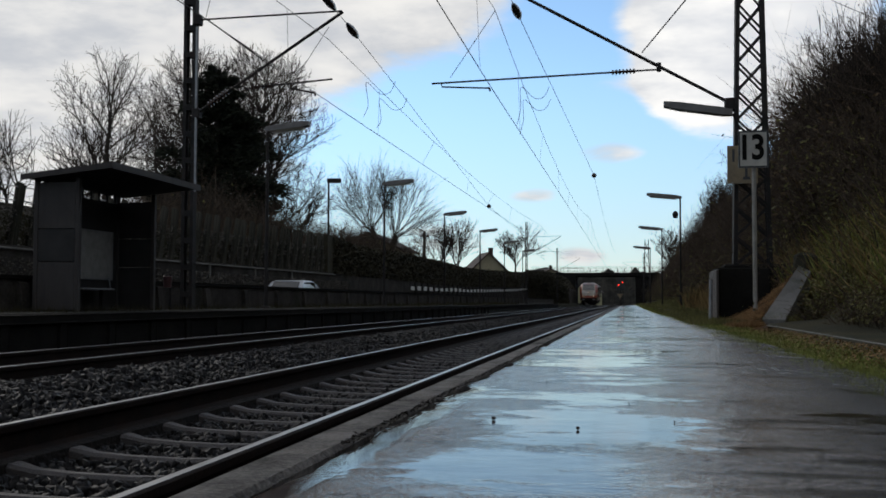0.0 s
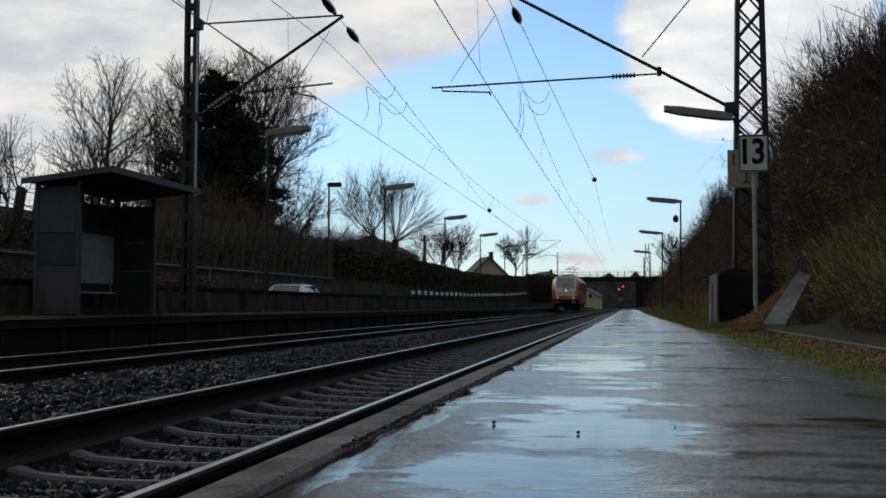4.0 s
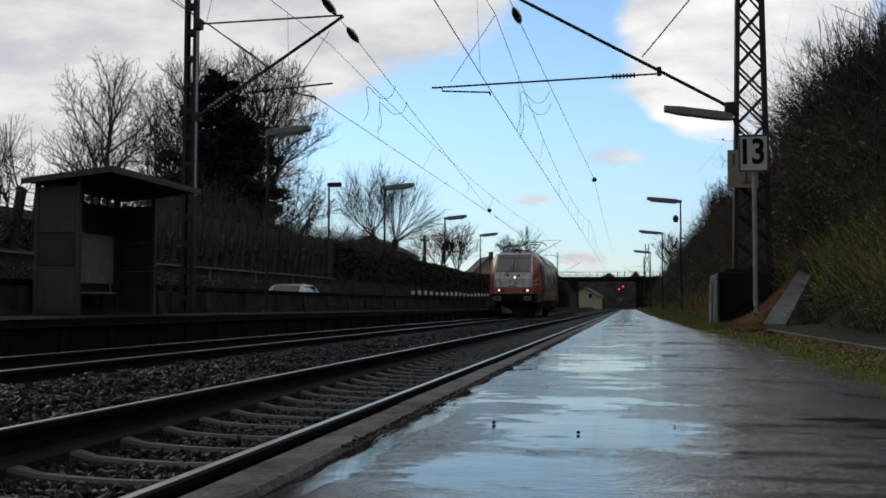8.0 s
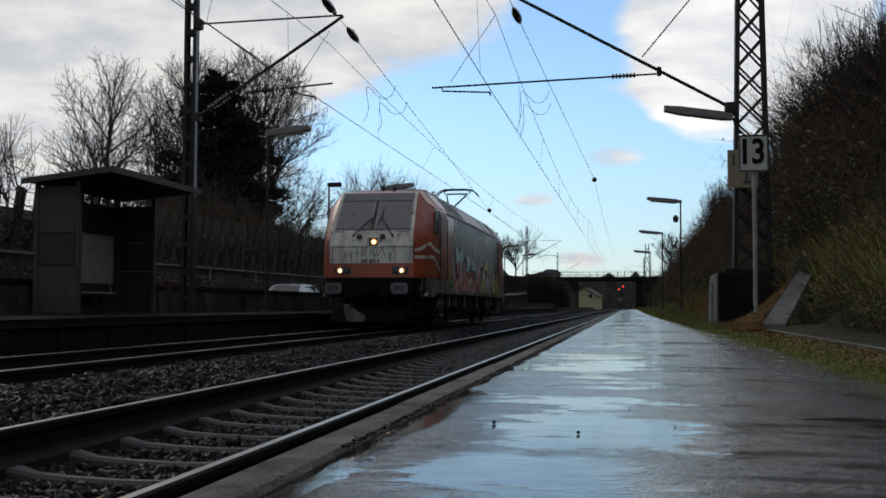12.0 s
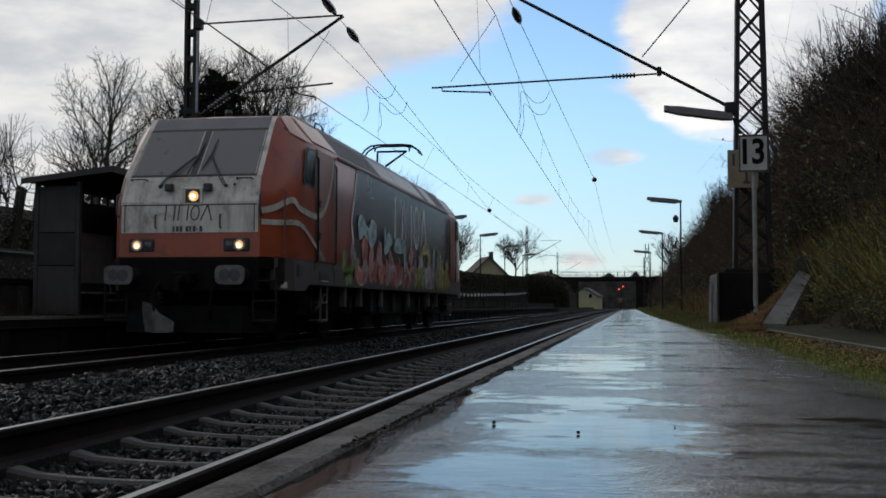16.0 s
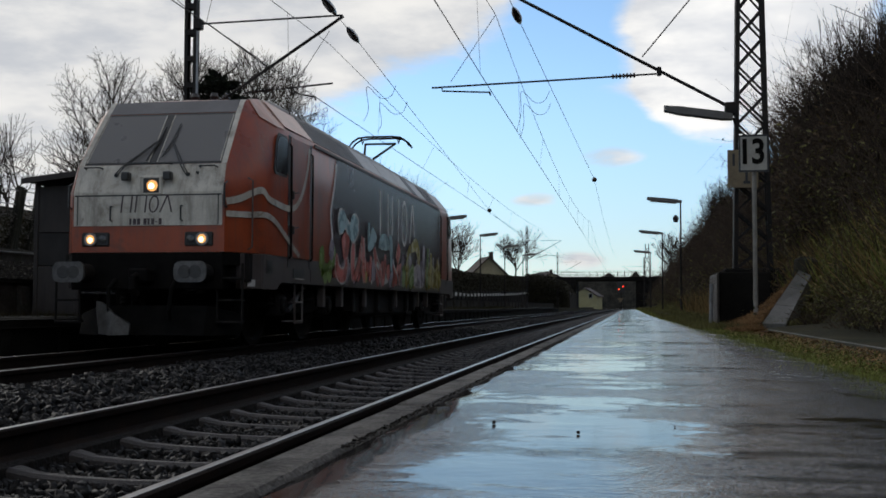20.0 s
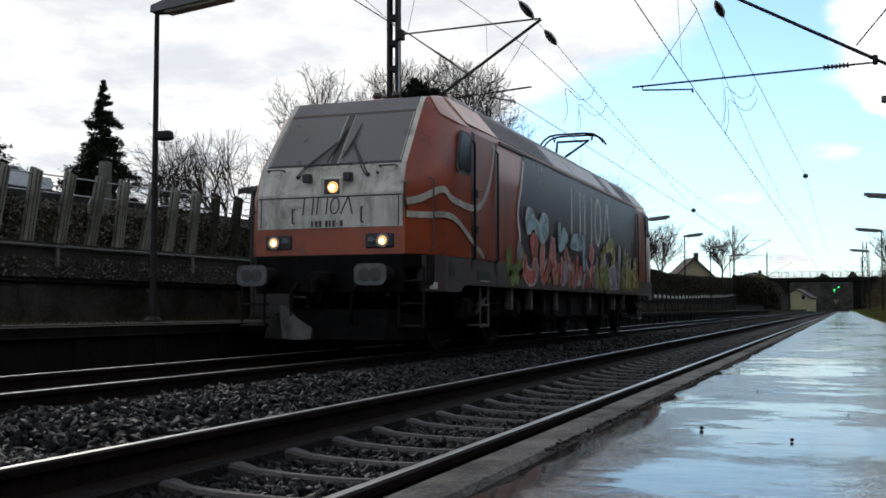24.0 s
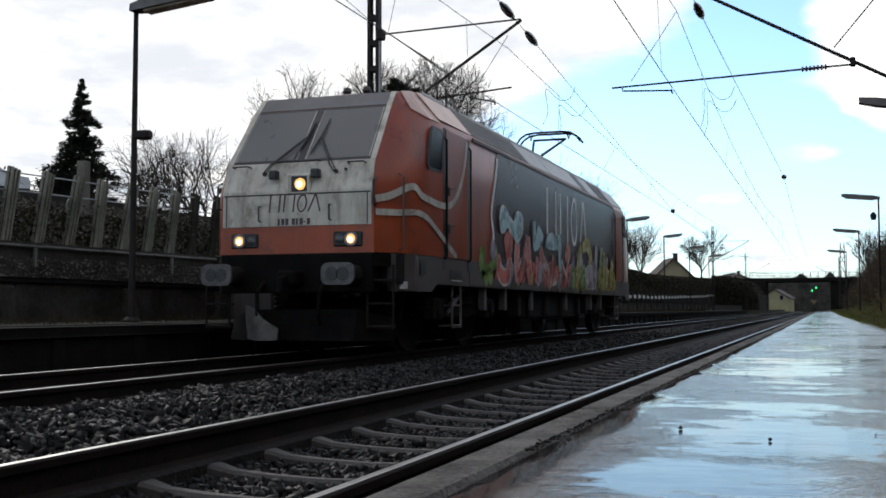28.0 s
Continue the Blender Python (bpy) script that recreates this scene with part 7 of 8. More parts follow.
def grow(rng, height, spread, stems=1, levels=7, open_angle=0.42, wild=0.12, bare=0.16, thick=0.02, fine=0.012, ratio=0.82):
    """A bare crown that forks again and again; thick limbs and thin twigs apart. Scaled to height and spread."""
    thick_s, thin_s = [], []
    fine = fine / height

    def unit(v):
        return v / np.linalg.norm(v)

    def branch(p, d, length, r, level):
        n = 3 if level < 4 else 2
        r2 = max(r * 0.72, fine)
        mid = []
        for i in range(n):
            d = unit(d + np.array([rng.gauss(0, 1), rng.gauss(0, 1), rng.gauss(0, 0.8)]) * wild + np.array([0, 0, 0.035]))
            q = p + d * length / n
            a, b = r + (r2 - r) * i / n, r + (r2 - r) * (i + 1) / n
            (thick_s if level < 3 else thin_s).append((*p, *q, max(a, fine), max(b, fine * 0.8)))
            mid.append(q)
            p = q
        if level >= levels:
            return
        if 1 <= level <= 3:
            for q in mid[:-1]:
                if rng.random() < 0.75:
                    side = unit(np.array([rng.gauss(0, 1), rng.gauss(0, 1), 0.35]))
                    branch(q, unit(d * 0.75 + side * 0.7), length * rng.uniform(0.6, 0.85), r * 0.42, level + 2)
        if level >= 3:
            for q in mid[:-1]:
                side = unit(d + np.array([rng.gauss(0, 0.6), rng.gauss(0, 0.6), rng.gauss(0.1, 0.4)]))
                t = q + side * length * rng.uniform(0.35, 0.7)
                thin_s.append((*q, *t, fine, fine * 0.6))
        count = (4 if level == 0 else 3) if level < 2 else (2 if rng.random() < 0.62 else 3)
        ref = unit(np.cross(d, np.array([0.3, 0.2, 1.0]) if abs(d[2]) < 0.9 else np.array([1.0, 0, 0])))
        turn = rng.uniform(0, 6.283)
        for k in range(count):
            a = turn + 6.283 * k / count + rng.uniform(-0.5, 0.5)
            out = ref * math.cos(a) + np.cross(d, ref) * math.sin(a)
            ang = open_angle * rng.uniform(0.55, 1.25) * (0.45 if k == 0 and level > 1 else 1.0)
            branch(p, unit(d * math.cos(ang) + out * math.sin(ang)), length * ratio * rng.uniform(0.8, 1.15), r2 * (0.95 if k == 0 else 0.74), level + 1)

    for s in range(stems):
        a = rng.uniform(0, 6.28)
        tilt = 0.03 if stems == 1 else rng.uniform(0.15, 0.4)
        d = unit(np.array([math.cos(a) * tilt, math.sin(a) * tilt, 1.0]))
        branch(np.zeros(3), d, bare, thick, 0)
    every = np.array(thick_s + thin_s)
    top, wide = np.percentile(every[:, 5], 99.5), np.percentile(np.hypot(every[:, 3], every[:, 4]), 98)
    k = np.array([spread / 2 / wide, spread / 2 / wide, (height + 0.6) / top])
    for part_list in (thick_s, thin_s):
        arr = np.array(part_list)
        arr[:, 0:3] *= k
        arr[:, 3:6] *= k
        arr[:, 2] -= 0.6
        arr[:, 5] -= 0.6
        arr[:, 6:8] *= height
        part_list[:] = [tuple(q) for q in arr]
    return thick_s, thin_s


def bare_tree(label, x, y, height, spread, seed, z=None, **kw):
    rng = random.Random(seed)
    base = ground_z(x, y) if z is None else z
    a, b = grow(rng, height, spread, **kw)
    t = thing("tree", label, "tree", at=pose(x, y, base, 0, 0, seed * 37 % 360))
    me = array_mesh("trunk", *prisms(a, 6), M["bark"])
    tr = new("trunk", me)
    tr.parent = t
    cr = new("crown", array_mesh("crown", *prisms(b, 3), M["twig"]))
    cr.parent = t
    return t


def limbed_tree(label, x, y, height, spread, seed, limbs=16, low=0.06, steep=0.75, twigs=9, r0=0.15, fine=0.011, crown=0.5, z=None):
    """A bare tree with a leader and rising limbs that carry side shoots all along, within a rounded crown."""
    rng = np.random.default_rng(seed)
    base = ground_z(x, y) if z is None else z
    t = thing("tree", label, "tree", at=pose(x, y, base))
    wood, shoots = [], []
    half = np.array([spread / 2, spread / 2, height * (1 - crown)])
    mid = np.array([0.0, 0.0, height * crown])

    def norm(v):
        return v / np.linalg.norm(v)

    def reach(p, d):
        q, e = (p - mid) / half, d / half
        a, b, c = e @ e, q @ e, q @ q - 1.0
        return max(0.4, (-b + math.sqrt(max(b * b - a * c, 0.0))) / a)

    def shoot(p, d, length, r, level):
        n = max(3, int(length / (0.40 if level < 2 else 0.30)))
        gap = 6.283 * 0.38
        turn = rng.uniform(0, 6.28)
        for i in range(n):
            d = norm(d + rng.normal(0, 0.085 if level < 2 else 0.14, 3) + np.array([0, 0, 0.05 if level < 2 else 0.03]))
            q = p + d * length / n
            ra, rb = max(r * (1 - 0.85 * i / n), fine * 0.8), max(r * (1 - 0.85 * (i + 1) / n), fine * 0.7)
            (wood if level < 2 else shoots).append((*p, *q, ra, rb))
            p = q
            left = length * (1 - (i + 1) / n)
            if level < 4 and (i > 0 or level > 1):
                for k in range(2 if level == 1 and i % 3 else 1):
                    turn += gap + rng.uniform(-0.4, 0.4)
                    ref = norm(np.cross(d, np.array([0.31, 0.2, 0.93]) + rng.normal(0, 0.05, 3)))
                    out = ref * math.cos(turn) + np.cross(d, ref) * math.sin(turn)
                    ang = rng.uniform(0.5, 0.95)
                    e = norm(d * math.cos(ang) + out * math.sin(ang) + np.array([0, 0, 0.16]))
                    ln = (0.28 * length + 0.42 * left) * rng.uniform(0.5, 1.0) * (1.15 if level == 1 else 0.8)
                    ln = min(ln, reach(p, e) * 1.05)
                    if ln > 0.25 and (level < 3 or rng.random() < twigs / 12):
                        shoot(p, e, ln, max(rb * 0.55, fine), level + 1)

    top = height * 0.97
    spine, p, d = [], np.array([0.0, 0.0, -0.5]), np.array([rng.normal(0, 0.04), rng.normal(0, 0.04), 1.0])
    for i in range(14):
        d = norm(d + rng.normal(0, 0.03, 3) + np.array([0, 0, 0.05]))
        q = p + d * (top + 0.5) / 14
        wood.append((*p, *q, r0 * (1 - 0.9 * i / 14), r0 * (1 - 0.9 * (i + 1) / 14)))
        spine.append(q)
        p = q
    for k in range(limbs):
        u = low + (0.86 - low) * (k / limbs) ** 1.15
        f = u * 14
        p = spine[min(13, int(f))]
        a = k * 2.4 + rng.uniform(-0.4, 0.4)
        lean = steep * (1.0 - 0.55 * u) * rng.uniform(0.75, 1.2)
        d = norm(np.array([math.cos(a) * math.sin(lean), math.sin(a) * math.sin(lean), math.cos(lean)]))
        shoot(p, d, reach(p, d) * rng.uniform(0.86, 1.05), r0 * (0.62 - 0.42 * u), 1)
    tr = new("trunk", array_mesh("trunk", *prisms(wood, 6), M["bark"]))
    tr.parent = t
    cr = new("crown", array_mesh("crown", *prisms(shoots, 3), M["twig"]))
    cr.parent = t


limbed_tree("tall bare broad-leaved tree with upswept limbs behind the shelter", -30.9, 60, 11.2, 8.8, 21, limbs=19, low=0.05, steep=0.9, twigs=4, r0=0.17, fine=0.013, crown=0.46)
limbed_tree("slender bare tree beside the tall one", -28.5, 63, 9.4, 5.2, 22, limbs=18, steep=0.7, twigs=6, r0=0.12, fine=0.013)
limbed_tree("broad bare tree with a dense rounded crown behind the conifer", -29.8, 71, 14.2, 11.0, 23, limbs=30, low=0.14, steep=1.1, twigs=7, r0=0.17, fine=0.014, crown=0.54)
limbed_tree("broad bare tree with fine twigs behind the mast", -25.9, 72, 15.0, 12.0, 24, limbs=32, low=0.14, steep=1.15, twigs=7, r0=0.17, fine=0.014, crown=0.54)
bare_tree("bare tree with drooping side twigs beside the conifer", -20.9, 66, 6.2, 7.5, 38, levels=6, wild=0.2, open_angle=0.6, thick=0.020, fine=0.009)
bare_tree("gnarled bare tree at the edge of the rise", -37.4, 60, 6.2, 8.6, 25, levels=6, wild=0.24, open_angle=0.56, bare=0.12, thick=0.026, fine=0.010)


def pollard(label, x, y, z, seed):
    """Two short fat stems whose heads carry a fan of long fine shoots."""
    rng = np.random.default_rng(seed)
    t = thing("tree", label, "tree", at=pose(x, y, z))
    stems, shoots = [], []
    for bx, by, hx, hz in ((0.35, 0.2, 0.95, 2.3), (-0.5, -0.2, -0.75, 2.6)):
        knee = np.array([hx * 0.5 + bx * 0.5, by, hz * 0.55])
        head = np.array([hx, by, hz])
        stems += [(bx, by, -1.0, *knee, 0.26, 0.22), (*knee, *head, 0.22, 0.27)]
        for k in range(30):
            fan = rng.uniform(-0.7, 1.5) if hx > 0 else rng.uniform(-1.25, 0.7)
            d = np.array([math.sin(fan), rng.normal(0, 0.35), math.cos(fan) * 0.9 + 0.1])
            d /= np.linalg.norm(d)
            p, r, ln = head + rng.normal(0, 0.12, 3), rng.uniform(0.018, 0.04), rng.uniform(3.2, 5.0) * (1.0 - 0.22 * abs(fan))
            for i in range(7):
                d = d + np.array([0, 0, 0.07 if fan < 0.9 else -0.03]) + rng.normal(0, 0.05, 3)
                d /= np.linalg.norm(d)
                q = p + d * ln / 7
                shoots.append((*p, *q, r * (1 - i / 8), r * (1 - (i + 1) / 8)))
                for j in range(1 + i):
                    e = d + rng.normal(0, 0.42, 3) + np.array([0, 0, 0.1])
                    e /= np.linalg.norm(e)
                    m = q + e * rng.uniform(0.5, 1.3)
                    shoots.append((*q, *m, 0.010, 0.007))
                    m2 = m + (e + rng.normal(0, 0.25, 3)) * rng.uniform(0.3, 0.8)
                    shoots.append((*m, *m2, 0.008, 0.006))
                p = q
    tr = new("trunk", array_mesh("trunk", *prisms(stems, 8), M["bark"]))
    tr.parent = t
    cr = new("crown", array_mesh("crown", *prisms(shoots, 3), M["twig"]))
    cr.parent = t


pollard("pollarded bare willow with a fan of fine upright shoots", -18.4, 80, 3.35, 26)
bare_tree("bare tree behind the hedge of the ramp", -18.9, 122, 7.0, 7.0, 27, levels=6, bare=0.09, thick=0.022, fine=0.014)
bare_tree("bare rounded tree behind the hedge of the ramp", -22.0, 124, 6.0, 6.5, 28, levels=6, bare=0.09, thick=0.022, fine=0.014)
bare_tree("bare spreading tree near the bridge ramp", -15.1, 146, 6.6, 7.6, 29, z=4.4, levels=6, bare=0.09, thick=0.022, fine=0.015)
for i, (x, y, h) in enumerate(((-28.3, 41, 4.6), (-25.6, 42, 4.7), (-23.2, 44, 5.0), (-30.8, 43, 4.2))):
    bare_tree("gnarled low fruit tree without leaves above the leaning posts", x, y, h, 7.0, 31 + i, levels=5, wild=0.26, open_angle=0.66, bare=0.10, thick=0.025, fine=0.009, ratio=0.9)
bare_tree("bare bush tree on the crest of the cutting", 6.4, 165, 7.5, 6.0, 36, levels=6, thick=0.025, fine=0.016)
for i, (x, y, h) in enumerate(((6.6, 31.5, 5.2), (7.6, 28.0, 5.6), (9.4, 31, 6.0), (6.2, 26, 3.9), (8.2, 38, 5.2), (7.2, 50, 5.0), (7.8, 66, 5.4), (7.0, 84, 5.0), (8.2, 104, 5.5))):
    bare_tree("bare thorny shrub tree leaning out of the cutting slope", x, y, h, 4.6, 41 + i, stems=3, levels=5, wild=0.28, open_angle=0.55, thick=0.014, fine=0.008)


def conifer(label, x, y, height, width, seed, top=0.06, ragged=0.25, z=None, tiers=26, low=0.08, dense=1.0, card_size=(0.16, 0.34), flat=1.0, taper=0.95):
    """A trunk with drooping tiers of needled boughs."""
    rng = np.random.default_rng(seed)
    base = ground_z(x, y) if z is None else z
    t = thing("conifer", label, "tree", at=pose(x, y, base))
    part("trunk", Mesh().tube([(0, 0, -0.5), (0.05, 0, height * 0.5), (0, 0, height * 0.98)], [0.22, 0.14, 0.03], 8), "bark", t)
    segs, tips = [], []
    for i in range(tiers):
        u = low + (1 - low) * (i + 0.5) / tiers
        z0 = height * u
        reach = width / 2 * (top + (1 - u) ** taper) * rng.uniform(1 - ragged, 1 + ragged)
        n = max(4, int(9 * (1 - u) + 4))
        for k in range(n):
            a = rng.uniform(0, 6.283)
            r = reach * rng.uniform(0.65, 1.1)
            p0 = np.array([0, 0, z0 + rng.uniform(-0.8, 0.8) * height / tiers])
            p1 = p0 + np.array([math.cos(a) * r * 0.6, math.sin(a) * r * 0.6, -0.10 * r])
            p2 = p0 + np.array([math.cos(a) * r, math.sin(a) * r, -0.16 * r + 0.1])
            segs += [(*p0, *p1, 0.03, 0.02), (*p1, *p2, 0.02, 0.006)]
            m = int((14 + 30 * r) * dense)
            s = 1.0 - rng.uniform(0, 1, m) ** 1.4 * 0.85
            c = p0 + (p2 - p0) * s[:, None] + rng.normal(0, 1, (m, 3)) * np.array([0.10, 0.10, 0.06 * flat]) * (0.5 + 0.45 * r)
            d = np.array([math.cos(a), math.sin(a), 0.12]) + rng.normal(0, 0.55, (m, 3)) * np.array([1, 1, 0.6])
            tips.append(np.c_[c, d / np.linalg.norm(d, axis=1, keepdims=True)])
    bo = new("boughs", array_mesh("boughs", *prisms(segs, 3), M["bark"]))
    bo.parent = t
    c = np.concatenate(tips)
    d, c = c[:, 3:], c[:, :3]
    side = np.cross(d, rng.normal(0, 1, (len(c), 3)))
    side /= np.linalg.norm(side, axis=1, keepdims=True)
    ln = rng.uniform(card_size[0], card_size[1], len(c))[:, None]
    v = np.stack([c - d * ln * 0.5, c + side * ln * 0.15, c + d * ln * 0.5, c - side * ln * 0.15], 1).reshape(-1, 3)
    f = np.arange(len(v)).reshape(-1, 4)
    cr = new("needles", array_mesh("needles", v, f, M["needle"]))
    cr.parent = t
    return t


conifer("dense dark irregular pine behind the shelter", -23.9, 60, 11.0, 7.0, 3, top=0.12, ragged=0.34, tiers=26, low=0.0, dense=3.4, card_size=(0.20, 0.5), flat=1.5, taper=0.55)
conifer("slender dark spruce on the rise", -39.2, 50, 7.0, 4.8, 4, top=0.0, ragged=0.24, tiers=19, low=0.02, dense=3.6, card_size=(0.12, 0.32), flat=1.6, taper=1.0)
conifer("small dark shrub conifer by the road", -44.0, 46, 3.2, 4.0, 5, top=0.3, ragged=0.4, tiers=12)


def thicket():
    rng = np.random.default_rng(17)
    rr = random.Random(6)
    stems, leaves, dry = [], [], []
    card = np.array([[-0.6, 0, 0], [0, -0.2, 0.06], [0.6, 0, 0], [0, 0.2, 0.06]])
    quad = np.array([[0, 1, 2, 3]])
    places = []
    for k in range(520):
        y = 4 + 186 * rng.uniform() ** 1.35
        x = 3.3 + 9.5 * rng.uniform() ** 1.3
        h = rng.uniform(0.9, 2.0) + 1.3 * min(1, max(0, (x - 3.6) / 3))
        places.append((x, y, ground_z(x, y), h, 0))
    for k in range(70):        # low growth at the foot of the slope
        y, x = 6 + 11 * rng.uniform(), rng.uniform(2.75, 3.9)
        x = max(x, 3.45) if y > 15.5 else x
        places.append((x, y, ground_z(x, y), rng.uniform(0.25, 0.6), 0))
    for k in range(30):        # beside the slab ramp
        y = rng.uniform(16.6, 20.4)
        x = 1.99 + 0.425 * (y - 17) + rng.uniform(0.7, 1.5)
        places.append((x, y, max(ground_z(x, y), 0.25 + 0.36 * (y - 17)), rng.uniform(0.3, 0.7), 0))
    for k in range(90):        # behind the raised road, between the trees
        y = rng.uniform(46, 96)
        x = -rng.uniform(18, 25)
        places.append((x, y, ground_z(x, y), rng.uniform(1.6, 3.6), 1))
    for k in range(60):        # brush before the house by the willow
        y = rng.uniform(70, 84)
        x = -rng.uniform(19.4, 27)
        places.append((x, y, ground_z(x, y), rng.uniform(2.2, 3.2), 1))
    for k in range(60):
        y = rng.uniform(18, 46)
        x = -rng.uniform(19, 27)
        places.append((x, y, ground_z(x, y), rng.uniform(0.5, 1.2), 1))
    for k in range(60):        # tall ivy-clad shrubs high on the cutting
        y = rng.uniform(24, 46)
        x = y * math.tan(radians(rng.uniform(9.9, 13.8)))
        places.append((x, y, ground_z(x, y), rng.uniform(3.4, 4.6) * (0.75 + 0.02 * (y - 24)) * min(1.0, 0.62 + 0.1 * (x - 4)), 2))
    for x, y, z, h, kind in places:
        n = int(26 + 14 * h)
        a, lean = rng.uniform(0, 6.283, n), rng.uniform(0.1, 0.9, n)
        ln = h * rng.uniform(0.6, 1.15, n)
        p0 = np.c_[x + rng.normal(0, 0.25, n) * h * 0.5, y + rng.normal(0, 0.25, n) * h * 0.5, np.full(n, z - 0.25)]
        d = np.c_[np.cos(a) * lean, np.sin(a) * lean, np.ones(n)]
        d /= np.linalg.norm(d, axis=1, keepdims=True)
        p1 = p0 + d * ln[:, None] * 0.55
        d2 = d + np.c_[rng.normal(0, 0.5, n), rng.normal(0, 0.5, n), rng.normal(-0.1, 0.3, n)]
        d2 /= np.linalg.norm(d2, axis=1, keepdims=True)
        p2 = p1 + d2 * ln[:, None] * 0.55
        r = 0.006 + 0.006 * h
        stems.append(np.c_[p0, p1, np.full(n, r), np.full(n, r * 0.6)])
        stems.append(np.c_[p1, p2, np.full(n, r * 0.6), np.full(n, 0.003)])
        k = n * 2
        i = rng.integers(0, n, k)
        s = rng.uniform(0.2, 0.9, k)[:, None]
        q0 = p1[i] + (p2[i] - p1[i]) * s
        q1 = q0 + rng.normal(0, 1, (k, 3)) * 0.28 * h * 0.6 + np.array([0, 0, 0.1 * h])
        stems.append(np.c_[q0, q1, np.full(k, 0.005), np.full(k, 0.0025)])
        near = kind == 0 and x < 7 and y < 40
        m = int(((1000 if y < 17 else 620) if near else 110) * (0.5 + h * 0.5))
        m = 420 if kind == 2 else int(m * (0.5 if z > 2.2 else 0.9))
        lift = rng.uniform(0.0, 0.6, m) * h if kind == 2 else 0.0
        c = np.c_[x + rng.normal(0, 0.42, m) * (0.5 + h * 0.45), y + rng.normal(0, 0.42, m) * (0.5 + h * 0.45), z + np.abs(rng.normal(0, 0.42, m)) * h * (0.4 if kind == 2 else 0.75) + lift]
        e = 1.99 + 0.425 * (c[:, 1] - 17)
        c = c[~((c[:, 1] > 16.6) & (c[:, 1] < 19.5) & (c[:, 0] > e - 0.1) & (c[:, 0] < e + 0.42))]
        c = c[(c[:, 0] > 2.66) | (c[:, 1] > 17.0) | (c[:, 1] < 4.5)]
        m = len(c)
        mats = turns(rng, m, c, rng.uniform(0.03, 0.08, m) * ((0.62 if y < 17 else 1.0) if near else 2.2), 1.2)
        cut = int(m * ((0.75 if rr.random() < 0.7 else 0.35) if z < 2.2 else (0.45 if rr.random() < 0.4 else 0.12)))
        leaves.append(scatter(card, quad, mats[:cut])[0])
        dry.append(scatter(card, quad, mats[cut:])[0])
    sv, sf = prisms(np.concatenate(stems), 3)
    tagged(new("thicket", array_mesh("thicket", sv, sf, M["bramble"])), "tangled bare brambles and shrubs covering the cutting slope", "shrubs", kind="stuff")
    for name, data, mat, label in (("ivy_leaves", leaves, "leaf", "dark green ivy and bramble leaves on the slope"), ("dry_leaves", dry, "dry_leaf", "brown withered leaves among the shrubs")):
        v = np.concatenate(data)
        f = np.arange(len(v)).reshape(-1, 4)
        tagged(new(name, array_mesh(name, v, f, M[mat])), label, "leaves", kind="stuff")


thicket()


def leaf_bank(name, label, mat, seed, spots, size, category="hedge"):
    rng = np.random.default_rng(seed)
    card = np.array([[-0.5, 0, 0], [0, -0.38, 0.08], [0.5, 0, 0], [0, 0.38, 0.08]])
    v, f = scatter(card, np.array([[0, 1, 2, 3]]), turns(rng, len(spots), spots, rng.uniform(size[0], size[1], len(spots)), 1.3))
    tagged(new(name, array_mesh(name, v, f, M[mat])), label, category, kind="stuff")


